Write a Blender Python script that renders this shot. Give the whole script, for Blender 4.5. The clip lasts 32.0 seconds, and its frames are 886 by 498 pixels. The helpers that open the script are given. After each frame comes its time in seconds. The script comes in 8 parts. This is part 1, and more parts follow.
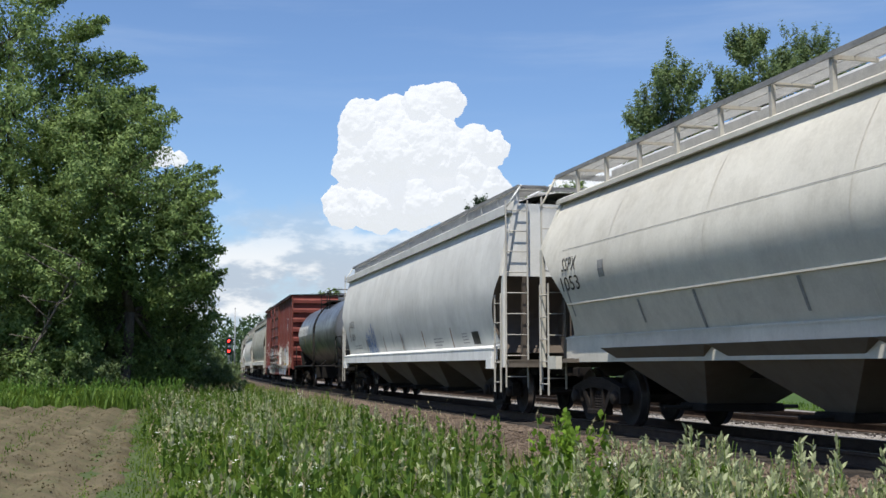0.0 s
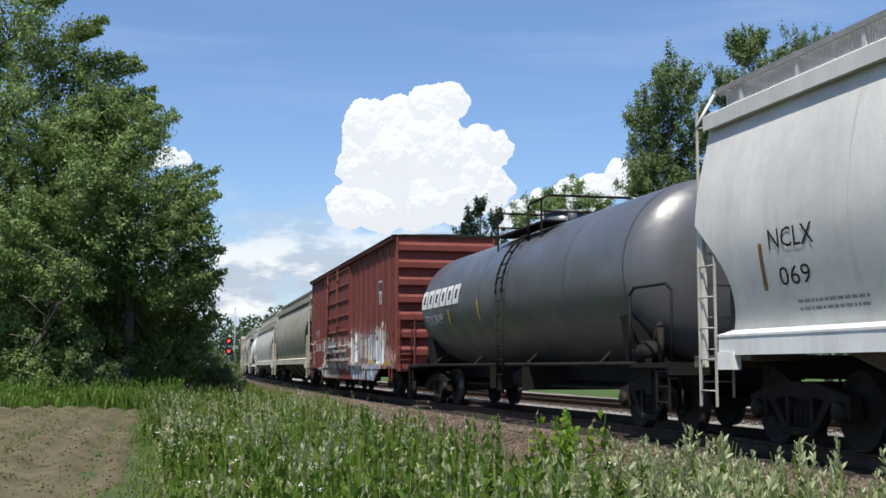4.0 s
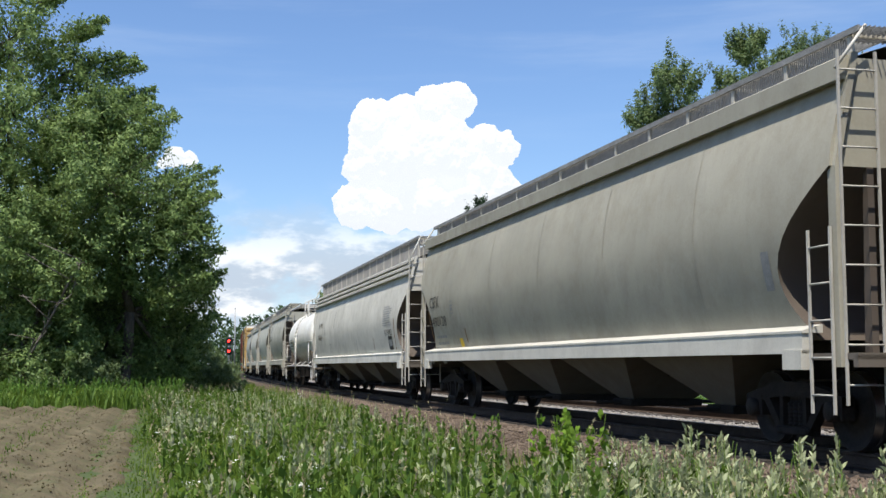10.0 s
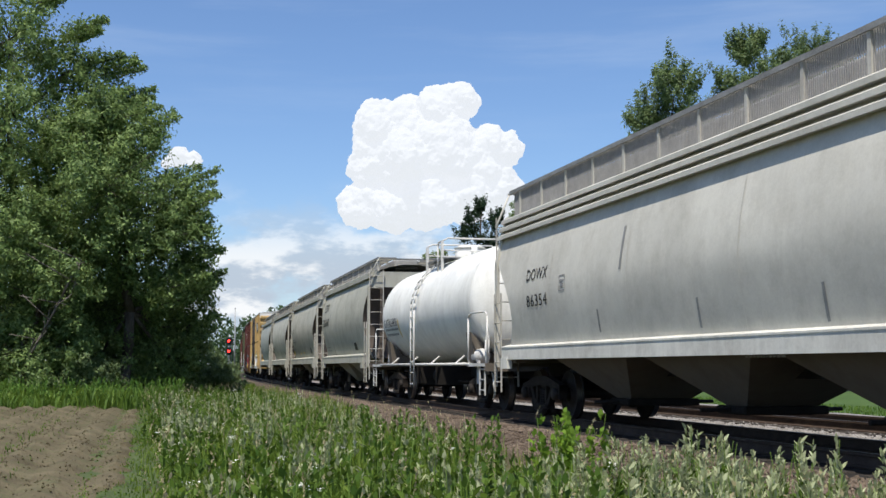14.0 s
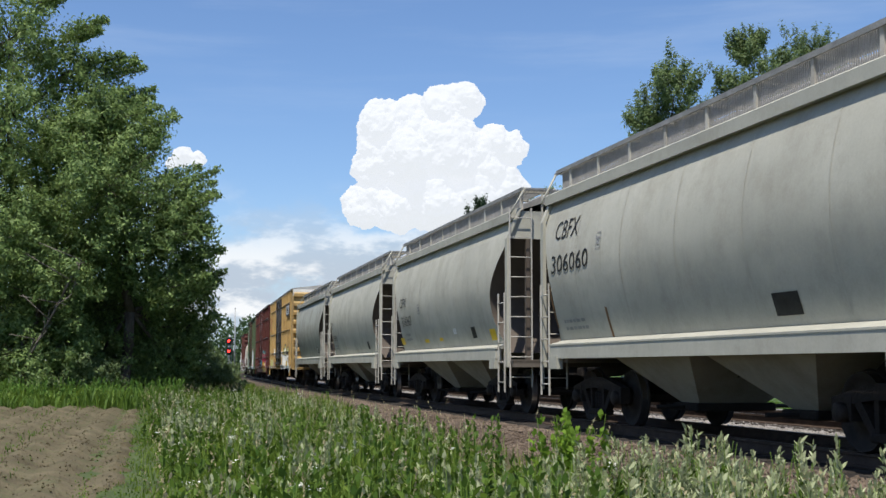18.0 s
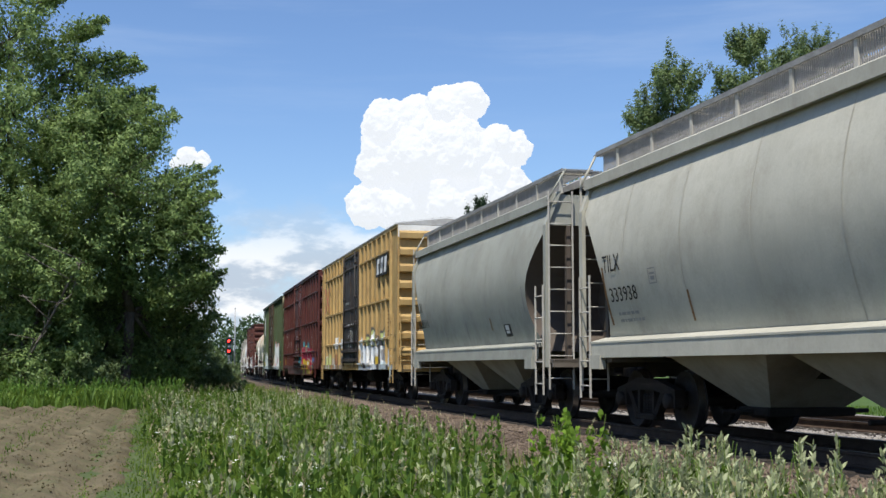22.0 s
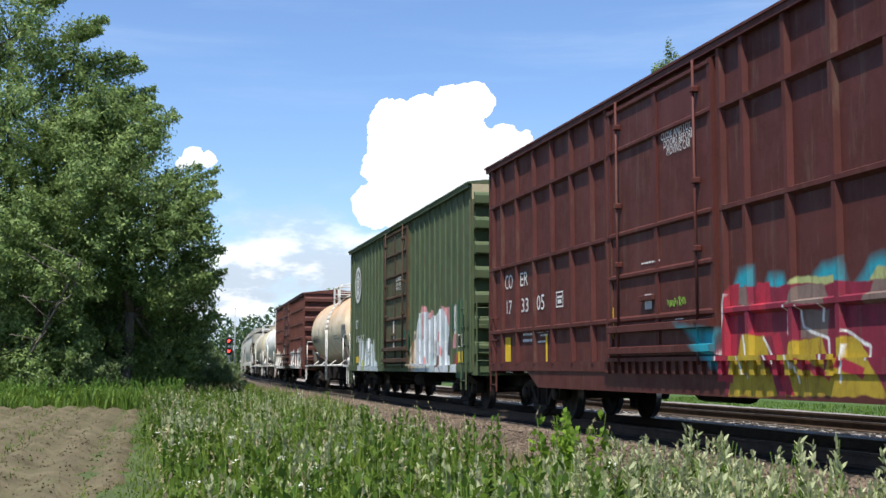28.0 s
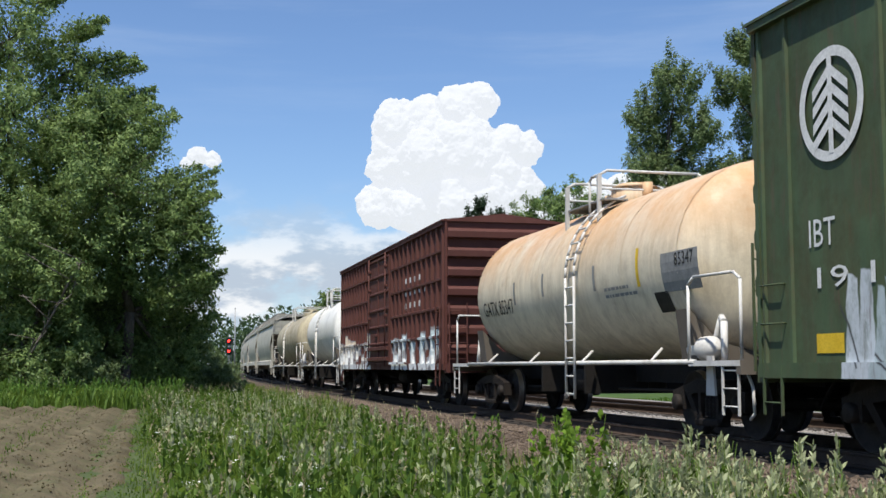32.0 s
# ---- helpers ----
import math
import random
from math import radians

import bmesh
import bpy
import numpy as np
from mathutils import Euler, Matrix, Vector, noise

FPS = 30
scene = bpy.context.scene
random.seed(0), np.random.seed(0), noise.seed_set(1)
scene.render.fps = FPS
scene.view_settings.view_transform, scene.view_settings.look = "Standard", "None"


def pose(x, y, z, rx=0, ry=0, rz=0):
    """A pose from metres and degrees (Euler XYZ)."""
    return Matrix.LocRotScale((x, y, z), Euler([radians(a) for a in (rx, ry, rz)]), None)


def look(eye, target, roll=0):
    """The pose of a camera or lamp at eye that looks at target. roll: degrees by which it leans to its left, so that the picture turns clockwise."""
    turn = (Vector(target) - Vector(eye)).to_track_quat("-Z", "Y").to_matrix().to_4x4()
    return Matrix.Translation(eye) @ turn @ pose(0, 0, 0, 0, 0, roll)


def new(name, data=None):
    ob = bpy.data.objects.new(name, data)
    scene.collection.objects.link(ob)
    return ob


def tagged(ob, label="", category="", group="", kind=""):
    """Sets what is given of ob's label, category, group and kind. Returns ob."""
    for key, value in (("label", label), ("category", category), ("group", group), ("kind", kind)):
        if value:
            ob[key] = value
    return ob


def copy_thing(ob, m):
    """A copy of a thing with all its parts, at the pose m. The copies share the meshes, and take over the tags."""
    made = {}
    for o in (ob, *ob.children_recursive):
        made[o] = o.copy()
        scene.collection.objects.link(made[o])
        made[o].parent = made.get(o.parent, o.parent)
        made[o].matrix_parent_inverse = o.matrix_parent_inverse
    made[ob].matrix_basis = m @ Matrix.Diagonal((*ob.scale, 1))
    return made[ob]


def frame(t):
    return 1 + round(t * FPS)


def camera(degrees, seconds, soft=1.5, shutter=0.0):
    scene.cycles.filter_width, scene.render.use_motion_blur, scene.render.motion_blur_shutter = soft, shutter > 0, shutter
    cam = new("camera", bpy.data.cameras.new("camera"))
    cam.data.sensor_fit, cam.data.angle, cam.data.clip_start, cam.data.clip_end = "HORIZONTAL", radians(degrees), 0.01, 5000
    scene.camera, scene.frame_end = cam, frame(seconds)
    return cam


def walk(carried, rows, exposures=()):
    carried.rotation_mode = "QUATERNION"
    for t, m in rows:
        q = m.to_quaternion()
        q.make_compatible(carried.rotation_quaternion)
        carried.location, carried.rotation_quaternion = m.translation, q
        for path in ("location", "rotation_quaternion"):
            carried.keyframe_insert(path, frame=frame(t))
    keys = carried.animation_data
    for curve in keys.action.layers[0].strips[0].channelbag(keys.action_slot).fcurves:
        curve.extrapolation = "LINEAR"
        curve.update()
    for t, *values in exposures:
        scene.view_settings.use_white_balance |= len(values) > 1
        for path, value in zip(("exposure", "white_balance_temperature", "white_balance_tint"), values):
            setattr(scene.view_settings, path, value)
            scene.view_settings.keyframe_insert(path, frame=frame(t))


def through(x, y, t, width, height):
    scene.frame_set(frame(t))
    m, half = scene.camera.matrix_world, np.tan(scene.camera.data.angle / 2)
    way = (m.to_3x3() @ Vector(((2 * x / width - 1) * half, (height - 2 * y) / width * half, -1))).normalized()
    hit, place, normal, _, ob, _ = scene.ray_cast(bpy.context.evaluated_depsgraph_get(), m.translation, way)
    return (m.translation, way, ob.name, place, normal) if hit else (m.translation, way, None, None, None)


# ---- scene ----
# the camera stands still
cam = camera(40.43, 32.0, soft=1.5)
CAM = pose(0, 0, 0.95, 95.61, 0, 0)
walk(cam, [(0.0, CAM), (32.0, CAM)], exposures=[(0.0, 0.0), (3.5, 0.02), (5.5, 0.2), (6.5, 0.24), (8.5, 0.26), (9.5, 0.22), (11.0, 0.12), (12.5, 0.06), (14.0, 0.0), (16.0, -0.02), (19.0, 0.03), (22.0, 0.08), (25.0, 0.24), (28.0, 0.36), (30.0, 0.28), (31.5, 0.03), (32.0, 0.0)])

# ---- light ----
SUN_FROM = Vector((-0.15, -0.42, 0.89)).normalized()
world = bpy.data.worlds.new("world")
scene.world = world
world.use_nodes = True
wn, wl = world.node_tree.nodes, world.node_tree.links
wn.clear()
w_out = wn.new("ShaderNodeOutputWorld")
w_bg = wn.new("ShaderNodeBackground")
w_sky = wn.new("ShaderNodeTexSky")
w_sky.sky_type, w_sky.sun_disc = "NISHITA", False
w_sky.sun_elevation = math.asin(SUN_FROM.z)
w_sky.sun_rotation = math.atan2(SUN_FROM.x, SUN_FROM.y)
w_sky.air_density, w_sky.dust_density, w_sky.ozone_density = 1.0, 0.6, 1.5
w_bg.inputs["Strength"].default_value = 0.11
# thin high streaks and a bank of cloud low over the horizon
w_tc = wn.new("ShaderNodeTexCoord")
w_sep = wn.new("ShaderNodeSeparateXYZ")
wl.new(w_tc.outputs["Generated"], w_sep.inputs[0])


def w_noise(scale_xyz, scale, detail, rough, lo, hi):
    mp = wn.new("ShaderNodeMapping")
    mp.inputs["Scale"].default_value = scale_xyz
    wl.new(w_tc.outputs["Generated"], mp.inputs[0])
    nz = wn.new("ShaderNodeTexNoise")
    nz.inputs["Scale"].default_value, nz.inputs["Detail"].default_value, nz.inputs["Roughness"].default_value = scale, detail, rough
    wl.new(mp.outputs[0], nz.inputs["Vector"])
    mr = wn.new("ShaderNodeMapRange")
    mr.interpolation_type = "SMOOTHSTEP"
    mr.inputs["From Min"].default_value, mr.inputs["From Max"].default_value = lo, hi
    wl.new(nz.outputs["Fac"], mr.inputs["Value"])
    return mr.outputs[0]


def w_range(sock, a, b, c, d):
    mr = wn.new("ShaderNodeMapRange")
    mr.interpolation_type = "SMOOTHSTEP"
    for key, value in zip(("From Min", "From Max", "To Min", "To Max"), (a, b, c, d)):
        mr.inputs[key].default_value = value
    wl.new(sock, mr.inputs["Value"])
    return mr.outputs[0]


def w_mul(a, b):
    m = wn.new("ShaderNodeMath")
    m.operation = "MULTIPLY"
    wl.new(a, m.inputs[0])
    wl.new(b, m.inputs[1])
    return m.outputs[0]


def w_mix(fac, a, colour):
    mx = wn.new("ShaderNodeMix")
    mx.data_type = "RGBA"
    wl.new(fac, mx.inputs["Factor"])
    wl.new(a, mx.inputs[6])
    mx.inputs[7].default_value = colour
    return mx.outputs[2]


bank = w_mul(w_noise((1, 1, 1.9), 9.0, 10, 0.55, 0.43, 0.55), w_range(w_sep.outputs[2], 0.07, 0.16, 1.0, 0.0))
streak = w_mul(w_noise((1.0, 1.0, 9.0), 3.0, 6, 0.6, 0.45, 0.8), w_range(w_sep.outputs[2], 0.14, 0.3, 0.0, 0.16))
haze = w_range(w_sep.outputs[2], 0.0, 0.16, 0.5, 0.0)
w_tint = wn.new("ShaderNodeMix")
w_tint.data_type, w_tint.blend_type = "RGBA", "MULTIPLY"
w_tint.inputs["Factor"].default_value = 1.0
wl.new(w_sky.outputs[0], w_tint.inputs[6])
w_tint.inputs[7].default_value = (0.93, 1.09, 1.33, 1)
sky = w_mix(haze, w_tint.outputs[2], (5.2, 6.4, 7.6, 1))
w_shade = wn.new("ShaderNodeMix")
w_shade.data_type = "RGBA"
wl.new(w_noise((1, 1, 2.4), 17.0, 8, 0.58, 0.44, 0.60), w_shade.inputs["Factor"])
w_shade.inputs[6].default_value, w_shade.inputs[7].default_value = (4.7, 5.5, 6.5, 1), (8.6, 8.8, 9.0, 1)
w_banked = wn.new("ShaderNodeMix")
w_banked.data_type = "RGBA"
wl.new(bank, w_banked.inputs["Factor"])
wl.new(sky, w_banked.inputs[6])
wl.new(w_shade.outputs[2], w_banked.inputs[7])
sky = w_banked.outputs[2]
sky = w_mix(streak, sky, (8.0, 8.8, 9.6, 1))
wl.new(sky, w_bg.inputs["Color"])
wl.new(w_bg.outputs[0], w_out.inputs[0])

sun = new("sun", bpy.data.lights.new("sun", "SUN"))
sun.data.energy, sun.data.angle, sun.data.color = 6.0, radians(0.5), (1.0, 0.95, 0.86)
sun.matrix_world = look(SUN_FROM * 100, (0, 0, 0))

# ---- the line of the track ----
DS = 0.5
S_ALL = np.arange(-400.0, 2500.0 + DS, DS)
_k = 0.00071 + (0.000475 - 0.00071) * 0.5 * (1 + np.tanh((S_ALL - 56.4) / 12.1))
_k[(S_ALL > 420) | (S_ALL < -60)] = 0
_h = np.concatenate([[0], np.cumsum(_k[:-1] + _k[1:]) * 0.5 * DS])
_h += -0.2596 - _h[np.argmin(abs(S_ALL))]
_x = np.concatenate([[0], np.cumsum(np.sin(_h[:-1]) + np.sin(_h[1:])) * 0.5 * DS])
_y = np.concatenate([[0], np.cumsum(np.cos(_h[:-1]) + np.cos(_h[1:])) * 0.5 * DS])
_i = np.argmin(abs(S_ALL))
# the middle of the track lies 1.5 m beyond the near side of the cars
_x += (7.25 + 1.5) * math.cos(-0.2596) - _x[_i]
_y += -(7.25 + 1.5) * math.sin(-0.2596) - _y[_i]


def along(s, w=0.0):
    """A place s metres along the track and w metres to the far side of its middle, and the heading there."""
    s = np.asarray(s, float)
    h = np.interp(s, S_ALL, _h)
    return np.interp(s, S_ALL, _x) + w * np.cos(h), np.interp(s, S_ALL, _y) - w * np.sin(h), h


def on_track(s, w=0.0, z=0.0):
    x, y, h = along(s, w)
    return pose(float(x), float(y), z, 0, 0, 90 - math.degrees(float(h)))


# ---- materials ----
def material(name, rough=0.6, metal=0.0):
    m = bpy.data.materials.new(name)
    m.use_nodes = True
    b = m.node_tree.nodes["Principled BSDF"]
    b.inputs["Roughness"].default_value, b.inputs["Metallic"].default_value = rough, metal
    b.inputs["Specular IOR Level"].default_value = 0.22
    return m, m.node_tree.nodes, m.node_tree.links, b


def nd(nodes, links, kind, links_in=(), **values):
    n = nodes.new(kind)
    for key, value in values.items():
        setattr(n, key, value)
    for key, value in links_in:
        if hasattr(value, "links"):
            links.new(value, n.inputs[key])
        else:
            n.inputs[key].default_value = value
    return n


def noise_of(nodes, links, vec, scale, detail=5, rough=0.6, lo=0.3, hi=0.7):
    nz = nd(nodes, links, "ShaderNodeTexNoise", [("Vector", vec), ("Scale", scale), ("Detail", detail), ("Roughness", rough)])
    mr = nd(nodes, links, "ShaderNodeMapRange", [("Value", nz.outputs["Fac"]), ("From Min", lo), ("From Max", hi)])
    return mr.outputs[0]


def mixed(nodes, links, fac, a, b, blend="MIX"):
    mx = nodes.new("ShaderNodeMix")
    mx.data_type, mx.blend_type = "RGBA", blend
    for key, value in (("Factor", fac), (6, a), (7, b)):
        if hasattr(value, "links"):
            links.new(value, mx.inputs[key])
        elif key == "Factor":
            mx.inputs["Factor"].default_value = value
        else:
            mx.inputs[key].default_value = (*value, 1) if len(value) == 3 else value
    return mx.outputs[2]


def scaled(nodes, links, vec, xyz, shift=None):
    mp = nd(nodes, links, "ShaderNodeMapping", [("Vector", vec), ("Scale", xyz)])
    if shift is not None:
        links.new(shift, mp.inputs["Location"])
    return mp.outputs[0]


def surface(name, dark, light, scale=3.0, rough=0.7, metal=0.0, bump=0.2, fine=40.0, third=None, amount=0.4, stretch=(1, 1, 1)):
    """A rough two-scale material: large patches, fine grain and relief."""
    m, n, l, b = material(name, rough, metal)
    tc = n.new("ShaderNodeTexCoord").outputs["Object"]
    v = scaled(n, l, tc, stretch)
    c = mixed(n, l, noise_of(n, l, v, scale), dark, light)
    g = noise_of(n, l, v, fine, 3, 0.6, 0.25, 0.75)
    c = mixed(n, l, nd(n, l, "ShaderNodeMath", [(0, g), (1, 0.5)], operation="MULTIPLY").outputs[0], c, [x * 0.55 for x in dark])
    if third:
        c = mixed(n, l, nd(n, l, "ShaderNodeMath", [(0, noise_of(n, l, v, scale * 2.7, 6, 0.65, 0.5, 0.75)), (1, amount)], operation="MULTIPLY").outputs[0], c, third)
    l.new(c, b.inputs["Base Color"])
    if bump:
        bp = nd(n, l, "ShaderNodeBump", [("Height", g), ("Strength", bump), ("Distance", 0.02)])
        l.new(bp.outputs[0], b.inputs["Normal"])
    return m


SPRAY = {"white": (0.70, 0.71, 0.70), "ice": (0.43, 0.50, 0.52), "grey": (0.22, 0.22, 0.23), "black": (0.02, 0.02, 0.022), "red": (0.36, 0.025, 0.05), "pink": (0.55, 0.26, 0.27), "buff": (0.50, 0.44, 0.36),
         "gold": (0.66, 0.42, 0.03), "cyan": (0.02, 0.30, 0.38), "blue": (0.03, 0.10, 0.42), "teal": (0.03, 0.20, 0.18), "lime": (0.42, 0.47, 0.16), "rust": (0.2, 0.09, 0.05), "maroon": (0.13, 0.03, 0.025), "orange": (0.55, 0.2, 0.05),
         "wine": (0.20, 0.02, 0.045), "olive": (0.40, 0.29, 0.03), "slate": (0.06, 0.06, 0.066), "khaki": (0.19, 0.14, 0.12), "stone": (0.34, 0.31, 0.27), "putty": (0.23, 0.245, 0.215), "brick": (0.17, 0.042, 0.034), "mint": (0.10, 0.50, 0.22), "sage": (0.36, 0.40, 0.17), "cloud": (0.54, 0.58, 0.61), "steel": (0.24, 0.33, 0.45)}


def calc(n, l, op, a, b=0.0, c=0.0):
    return nd(n, l, "ShaderNodeMath", [(0, a), (1, b), (2, c)], operation=op).outputs[0]


def below(n, l, value, edge, soft=0.04):
    """1 where the value is under the edge, 0 above it."""
    return nd(n, l, "ShaderNodeMapRange", [("Value", value), ("From Min", edge), ("From Max", edge + soft), ("To Min", 1.0), ("To Max", 0.0)]).outputs[0]


def sprayed(n, l, tc, under, piece):
    """Graffiti on the near side: a row of fat leaning letter shapes with outlines, or, with no letters, a ragged wash of spray."""
    x0, x1, z0, z1, count, fill, fill_top, line, halo, glow, seed = piece
    high = z1 - z0
    sp = nd(n, l, "ShaderNodeSeparateXYZ", [(0, tc)])
    v = nd(n, l, "ShaderNodeMapping", [("Vector", tc), ("Scale", (1.0, 0.0, 1.0)), ("Location", (seed * 3.7, 0, seed * 1.9))]).outputs[0]
    wob = nd(n, l, "ShaderNodeSeparateColor", [(0, nd(n, l, "ShaderNodeTexNoise", [("Vector", v), ("Scale", 1.3), ("Detail", 3.0)]).outputs["Color"])])
    xw = calc(n, l, "MULTIPLY_ADD", calc(n, l, "SUBTRACT", wob.outputs[0], 0.5), 0.75, sp.outputs[0])
    zw = calc(n, l, "MULTIPLY_ADD", calc(n, l, "SUBTRACT", wob.outputs[1], 0.5), min(0.6, 0.38 * high), sp.outputs[2])
    zn = calc(n, l, "DIVIDE", calc(n, l, "SUBTRACT", zw, z0), high)
    near = nd(n, l, "ShaderNodeMapRange", [("Value", sp.outputs[1]), ("From Min", 1.40), ("From Max", 1.44)]).outputs[0]
    mid = calc(n, l, "ABSOLUTE", calc(n, l, "SUBTRACT", xw, 0.5 * (x0 + x1)))
    held = calc(n, l, "MULTIPLY", near, below(n, l, mid, 0.5 * (x1 - x0), 0.1))
    if not count:
        drip = noise_of(n, l, scaled(n, l, v, (3.2, 1.0, 0.45)), 1.7, 5, 0.65, 0.25, 0.75)
        up = below(n, l, calc(n, l, "MULTIPLY_ADD", drip, -0.75, zn), 0.22, 0.10)
        low = nd(n, l, "ShaderNodeMapRange", [("Value", zn), ("From Min", -0.08), ("From Max", 0.0)]).outputs[0]
        c = mixed(n, l, noise_of(n, l, scaled(n, l, v, (2.0, 1.0, 0.8)), 2.2, 5, 0.6, 0.46, 0.54), SPRAY[fill], SPRAY[fill_top])
        c = mixed(n, l, noise_of(n, l, scaled(n, l, v, (1.6, 1.0, 0.9)), 3.1, 5, 0.65, 0.55, 0.60), c, SPRAY[line])
        hold = noise_of(n, l, v, 2.6, 7, 0.7, 0.42, 0.54)
        for k in (up, low, held):
            hold = calc(n, l, "MULTIPLY", hold, k)
        return mixed(n, l, calc(n, l, "MULTIPLY", hold, 0.9), under, c)
    u = calc(n, l, "MULTIPLY", calc(n, l, "SUBTRACT", xw, x0), count / (x1 - x0))
    number = calc(n, l, "FLOOR", u)
    own = nd(n, l, "ShaderNodeSeparateColor", [(0, nd(n, l, "ShaderNodeTexWhiteNoise", [("Vector", nd(n, l, "ShaderNodeCombineXYZ", [(0, number), (1, seed * 1.37)]).outputs[0])]).outputs["Color"])])
    r1, r2, r3 = own.outputs[0], own.outputs[1], own.outputs[2]
    f = calc(n, l, "SUBTRACT", calc(n, l, "SUBTRACT", u, number), 0.5)
    f = calc(n, l, "MULTIPLY_ADD", calc(n, l, "SUBTRACT", zn, 0.5), calc(n, l, "MULTIPLY_ADD", r1, 0.7, -0.25), f)
    top = calc(n, l, "MULTIPLY_ADD", r2, -0.30, 0.96)
    body = calc(n, l, "MULTIPLY_ADD", calc(n, l, "ABSOLUTE", f), 2.0, -0.88)
    body = calc(n, l, "MAXIMUM", body, calc(n, l, "MULTIPLY", calc(n, l, "SUBTRACT", zn, top), 2.5))
    body = calc(n, l, "MAXIMUM", body, calc(n, l, "MULTIPLY", calc(n, l, "SUBTRACT", 0.03, zn), 2.5))
    ex = calc(n, l, "DIVIDE", calc(n, l, "SUBTRACT", f, calc(n, l, "MULTIPLY_ADD", r3, 0.3, -0.15)), 0.12)
    ez = calc(n, l, "DIVIDE", calc(n, l, "SUBTRACT", zn, calc(n, l, "MULTIPLY_ADD", r1, 0.3, 0.42)), 0.13)
    ring = calc(n, l, "SUBTRACT", calc(n, l, "SQRT", calc(n, l, "ADD", calc(n, l, "MULTIPLY", ex, ex), calc(n, l, "MULTIPLY", ez, ez))), 1.0)
    slot = calc(n, l, "MULTIPLY_ADD", calc(n, l, "ABSOLUTE", calc(n, l, "MULTIPLY_ADD", r2, 0.3, calc(n, l, "SUBTRACT", f, 0.15))), 2.0, -0.10)
    slot = calc(n, l, "MAXIMUM", slot, calc(n, l, "SUBTRACT", zn, calc(n, l, "MULTIPLY_ADD", r3, 0.38, 0.05)))
    d = calc(n, l, "MAXIMUM", body, calc(n, l, "MAXIMUM", calc(n, l, "MULTIPLY", ring, -0.22), calc(n, l, "MULTIPLY", slot, -1.0)))
    c = under
    if glow:
        over = calc(n, l, "SUBTRACT", zn, top)
        g = calc(n, l, "MULTIPLY", below(n, l, over, 0.0, 0.15), nd(n, l, "ShaderNodeMapRange", [("Value", zn), ("From Min", 0.5), ("From Max", 0.62)]).outputs[0])
        c = mixed(n, l, calc(n, l, "MULTIPLY", g, held), c, SPRAY[glow])
    if halo:
        c = mixed(n, l, calc(n, l, "MULTIPLY", below(n, l, calc(n, l, "SUBTRACT", zn, top), 0.03), held), c, SPRAY[halo])
    c = mixed(n, l, calc(n, l, "MULTIPLY", below(n, l, d, 0.0), held), c, SPRAY[line])
    blend = calc(n, l, "MULTIPLY_ADD", calc(n, l, "SUBTRACT", noise_of(n, l, v, 1.9, 4, 0.6), 0.5), 0.7, zn)
    inner = mixed(n, l, nd(n, l, "ShaderNodeMapRange", [("Value", blend), ("From Min", 0.36), ("From Max", 0.58)]).outputs[0], SPRAY[fill], SPRAY[fill_top])
    shine = calc(n, l, "MULTIPLY", below(n, l, calc(n, l, "ABSOLUTE", calc(n, l, "ADD", d, 0.26)), 0.018, 0.02), noise_of(n, l, v, 1.2, 2, 0.5, 0.48, 0.54))
    inner = mixed(n, l, calc(n, l, "MULTIPLY", shine, 0.8), inner, SPRAY["white"])
    c = mixed(n, l, calc(n, l, "MULTIPLY", below(n, l, d, -0.10), held), c, inner)
    worn = noise_of(n, l, scaled(n, l, v, (1.0, 1.0, 0.5)), 7, 7, 0.75, 0.52, 0.72)
    return mixed(n, l, calc(n, l, "MULTIPLY", worn, 0.55), c, under)


class Blots(list):
    """Straight-edged patches and strokes of spray on the side of a car, each a colour and corners (along, up)."""

    def patch(self, colour, *xz):
        pts = [(xz[i], xz[i + 1]) for i in range(0, len(xz), 2)]
        area = sum(a[0] * b[1] - b[0] * a[1] for a, b in zip(pts, pts[1:] + pts[:1]))
        self.append((colour, pts if area > 0 else pts[::-1]))

    def stroke(self, colour, wide, xa, za, xb, zb):
        d = math.hypot(xb - xa, zb - za)
        ox, oz = -(zb - za) / d * wide / 2, (xb - xa) / d * wide / 2
        self.patch(colour, xa - ox, za - oz, xb - ox, zb - oz, xb + ox, zb + oz, xa + ox, za + oz)

    def spikes(self, colours, xa, xb, count, low, high, ragged, wide, seed):
        """A row of upright drips or narrow slabs with uneven tops."""
        rng = random.Random(seed)
        for k in range(count):
            x = xa + (xb - xa) * (k + rng.uniform(0.1, 0.9)) / count
            top, w = high - ragged * rng.random(), wide * rng.uniform(0.6, 1.3) / 2
            self.patch(colours[rng.randrange(len(colours))], x - w, low, x + w, low + 0.1 * rng.random(), x + w * rng.uniform(0.2, 0.9), top, x - w * rng.uniform(0.2, 0.9), top - 0.08 * rng.random())


def moved(pieces, dx):
    """Sprayed pieces carried along by dx."""
    res = []
    for p in pieces:
        res.append(Blots((c, [(x + dx, z) for x, z in pts]) for c, pts in p) if isinstance(p, Blots) else (p[0] + dx, p[1] + dx, *p[2:]))
    return res


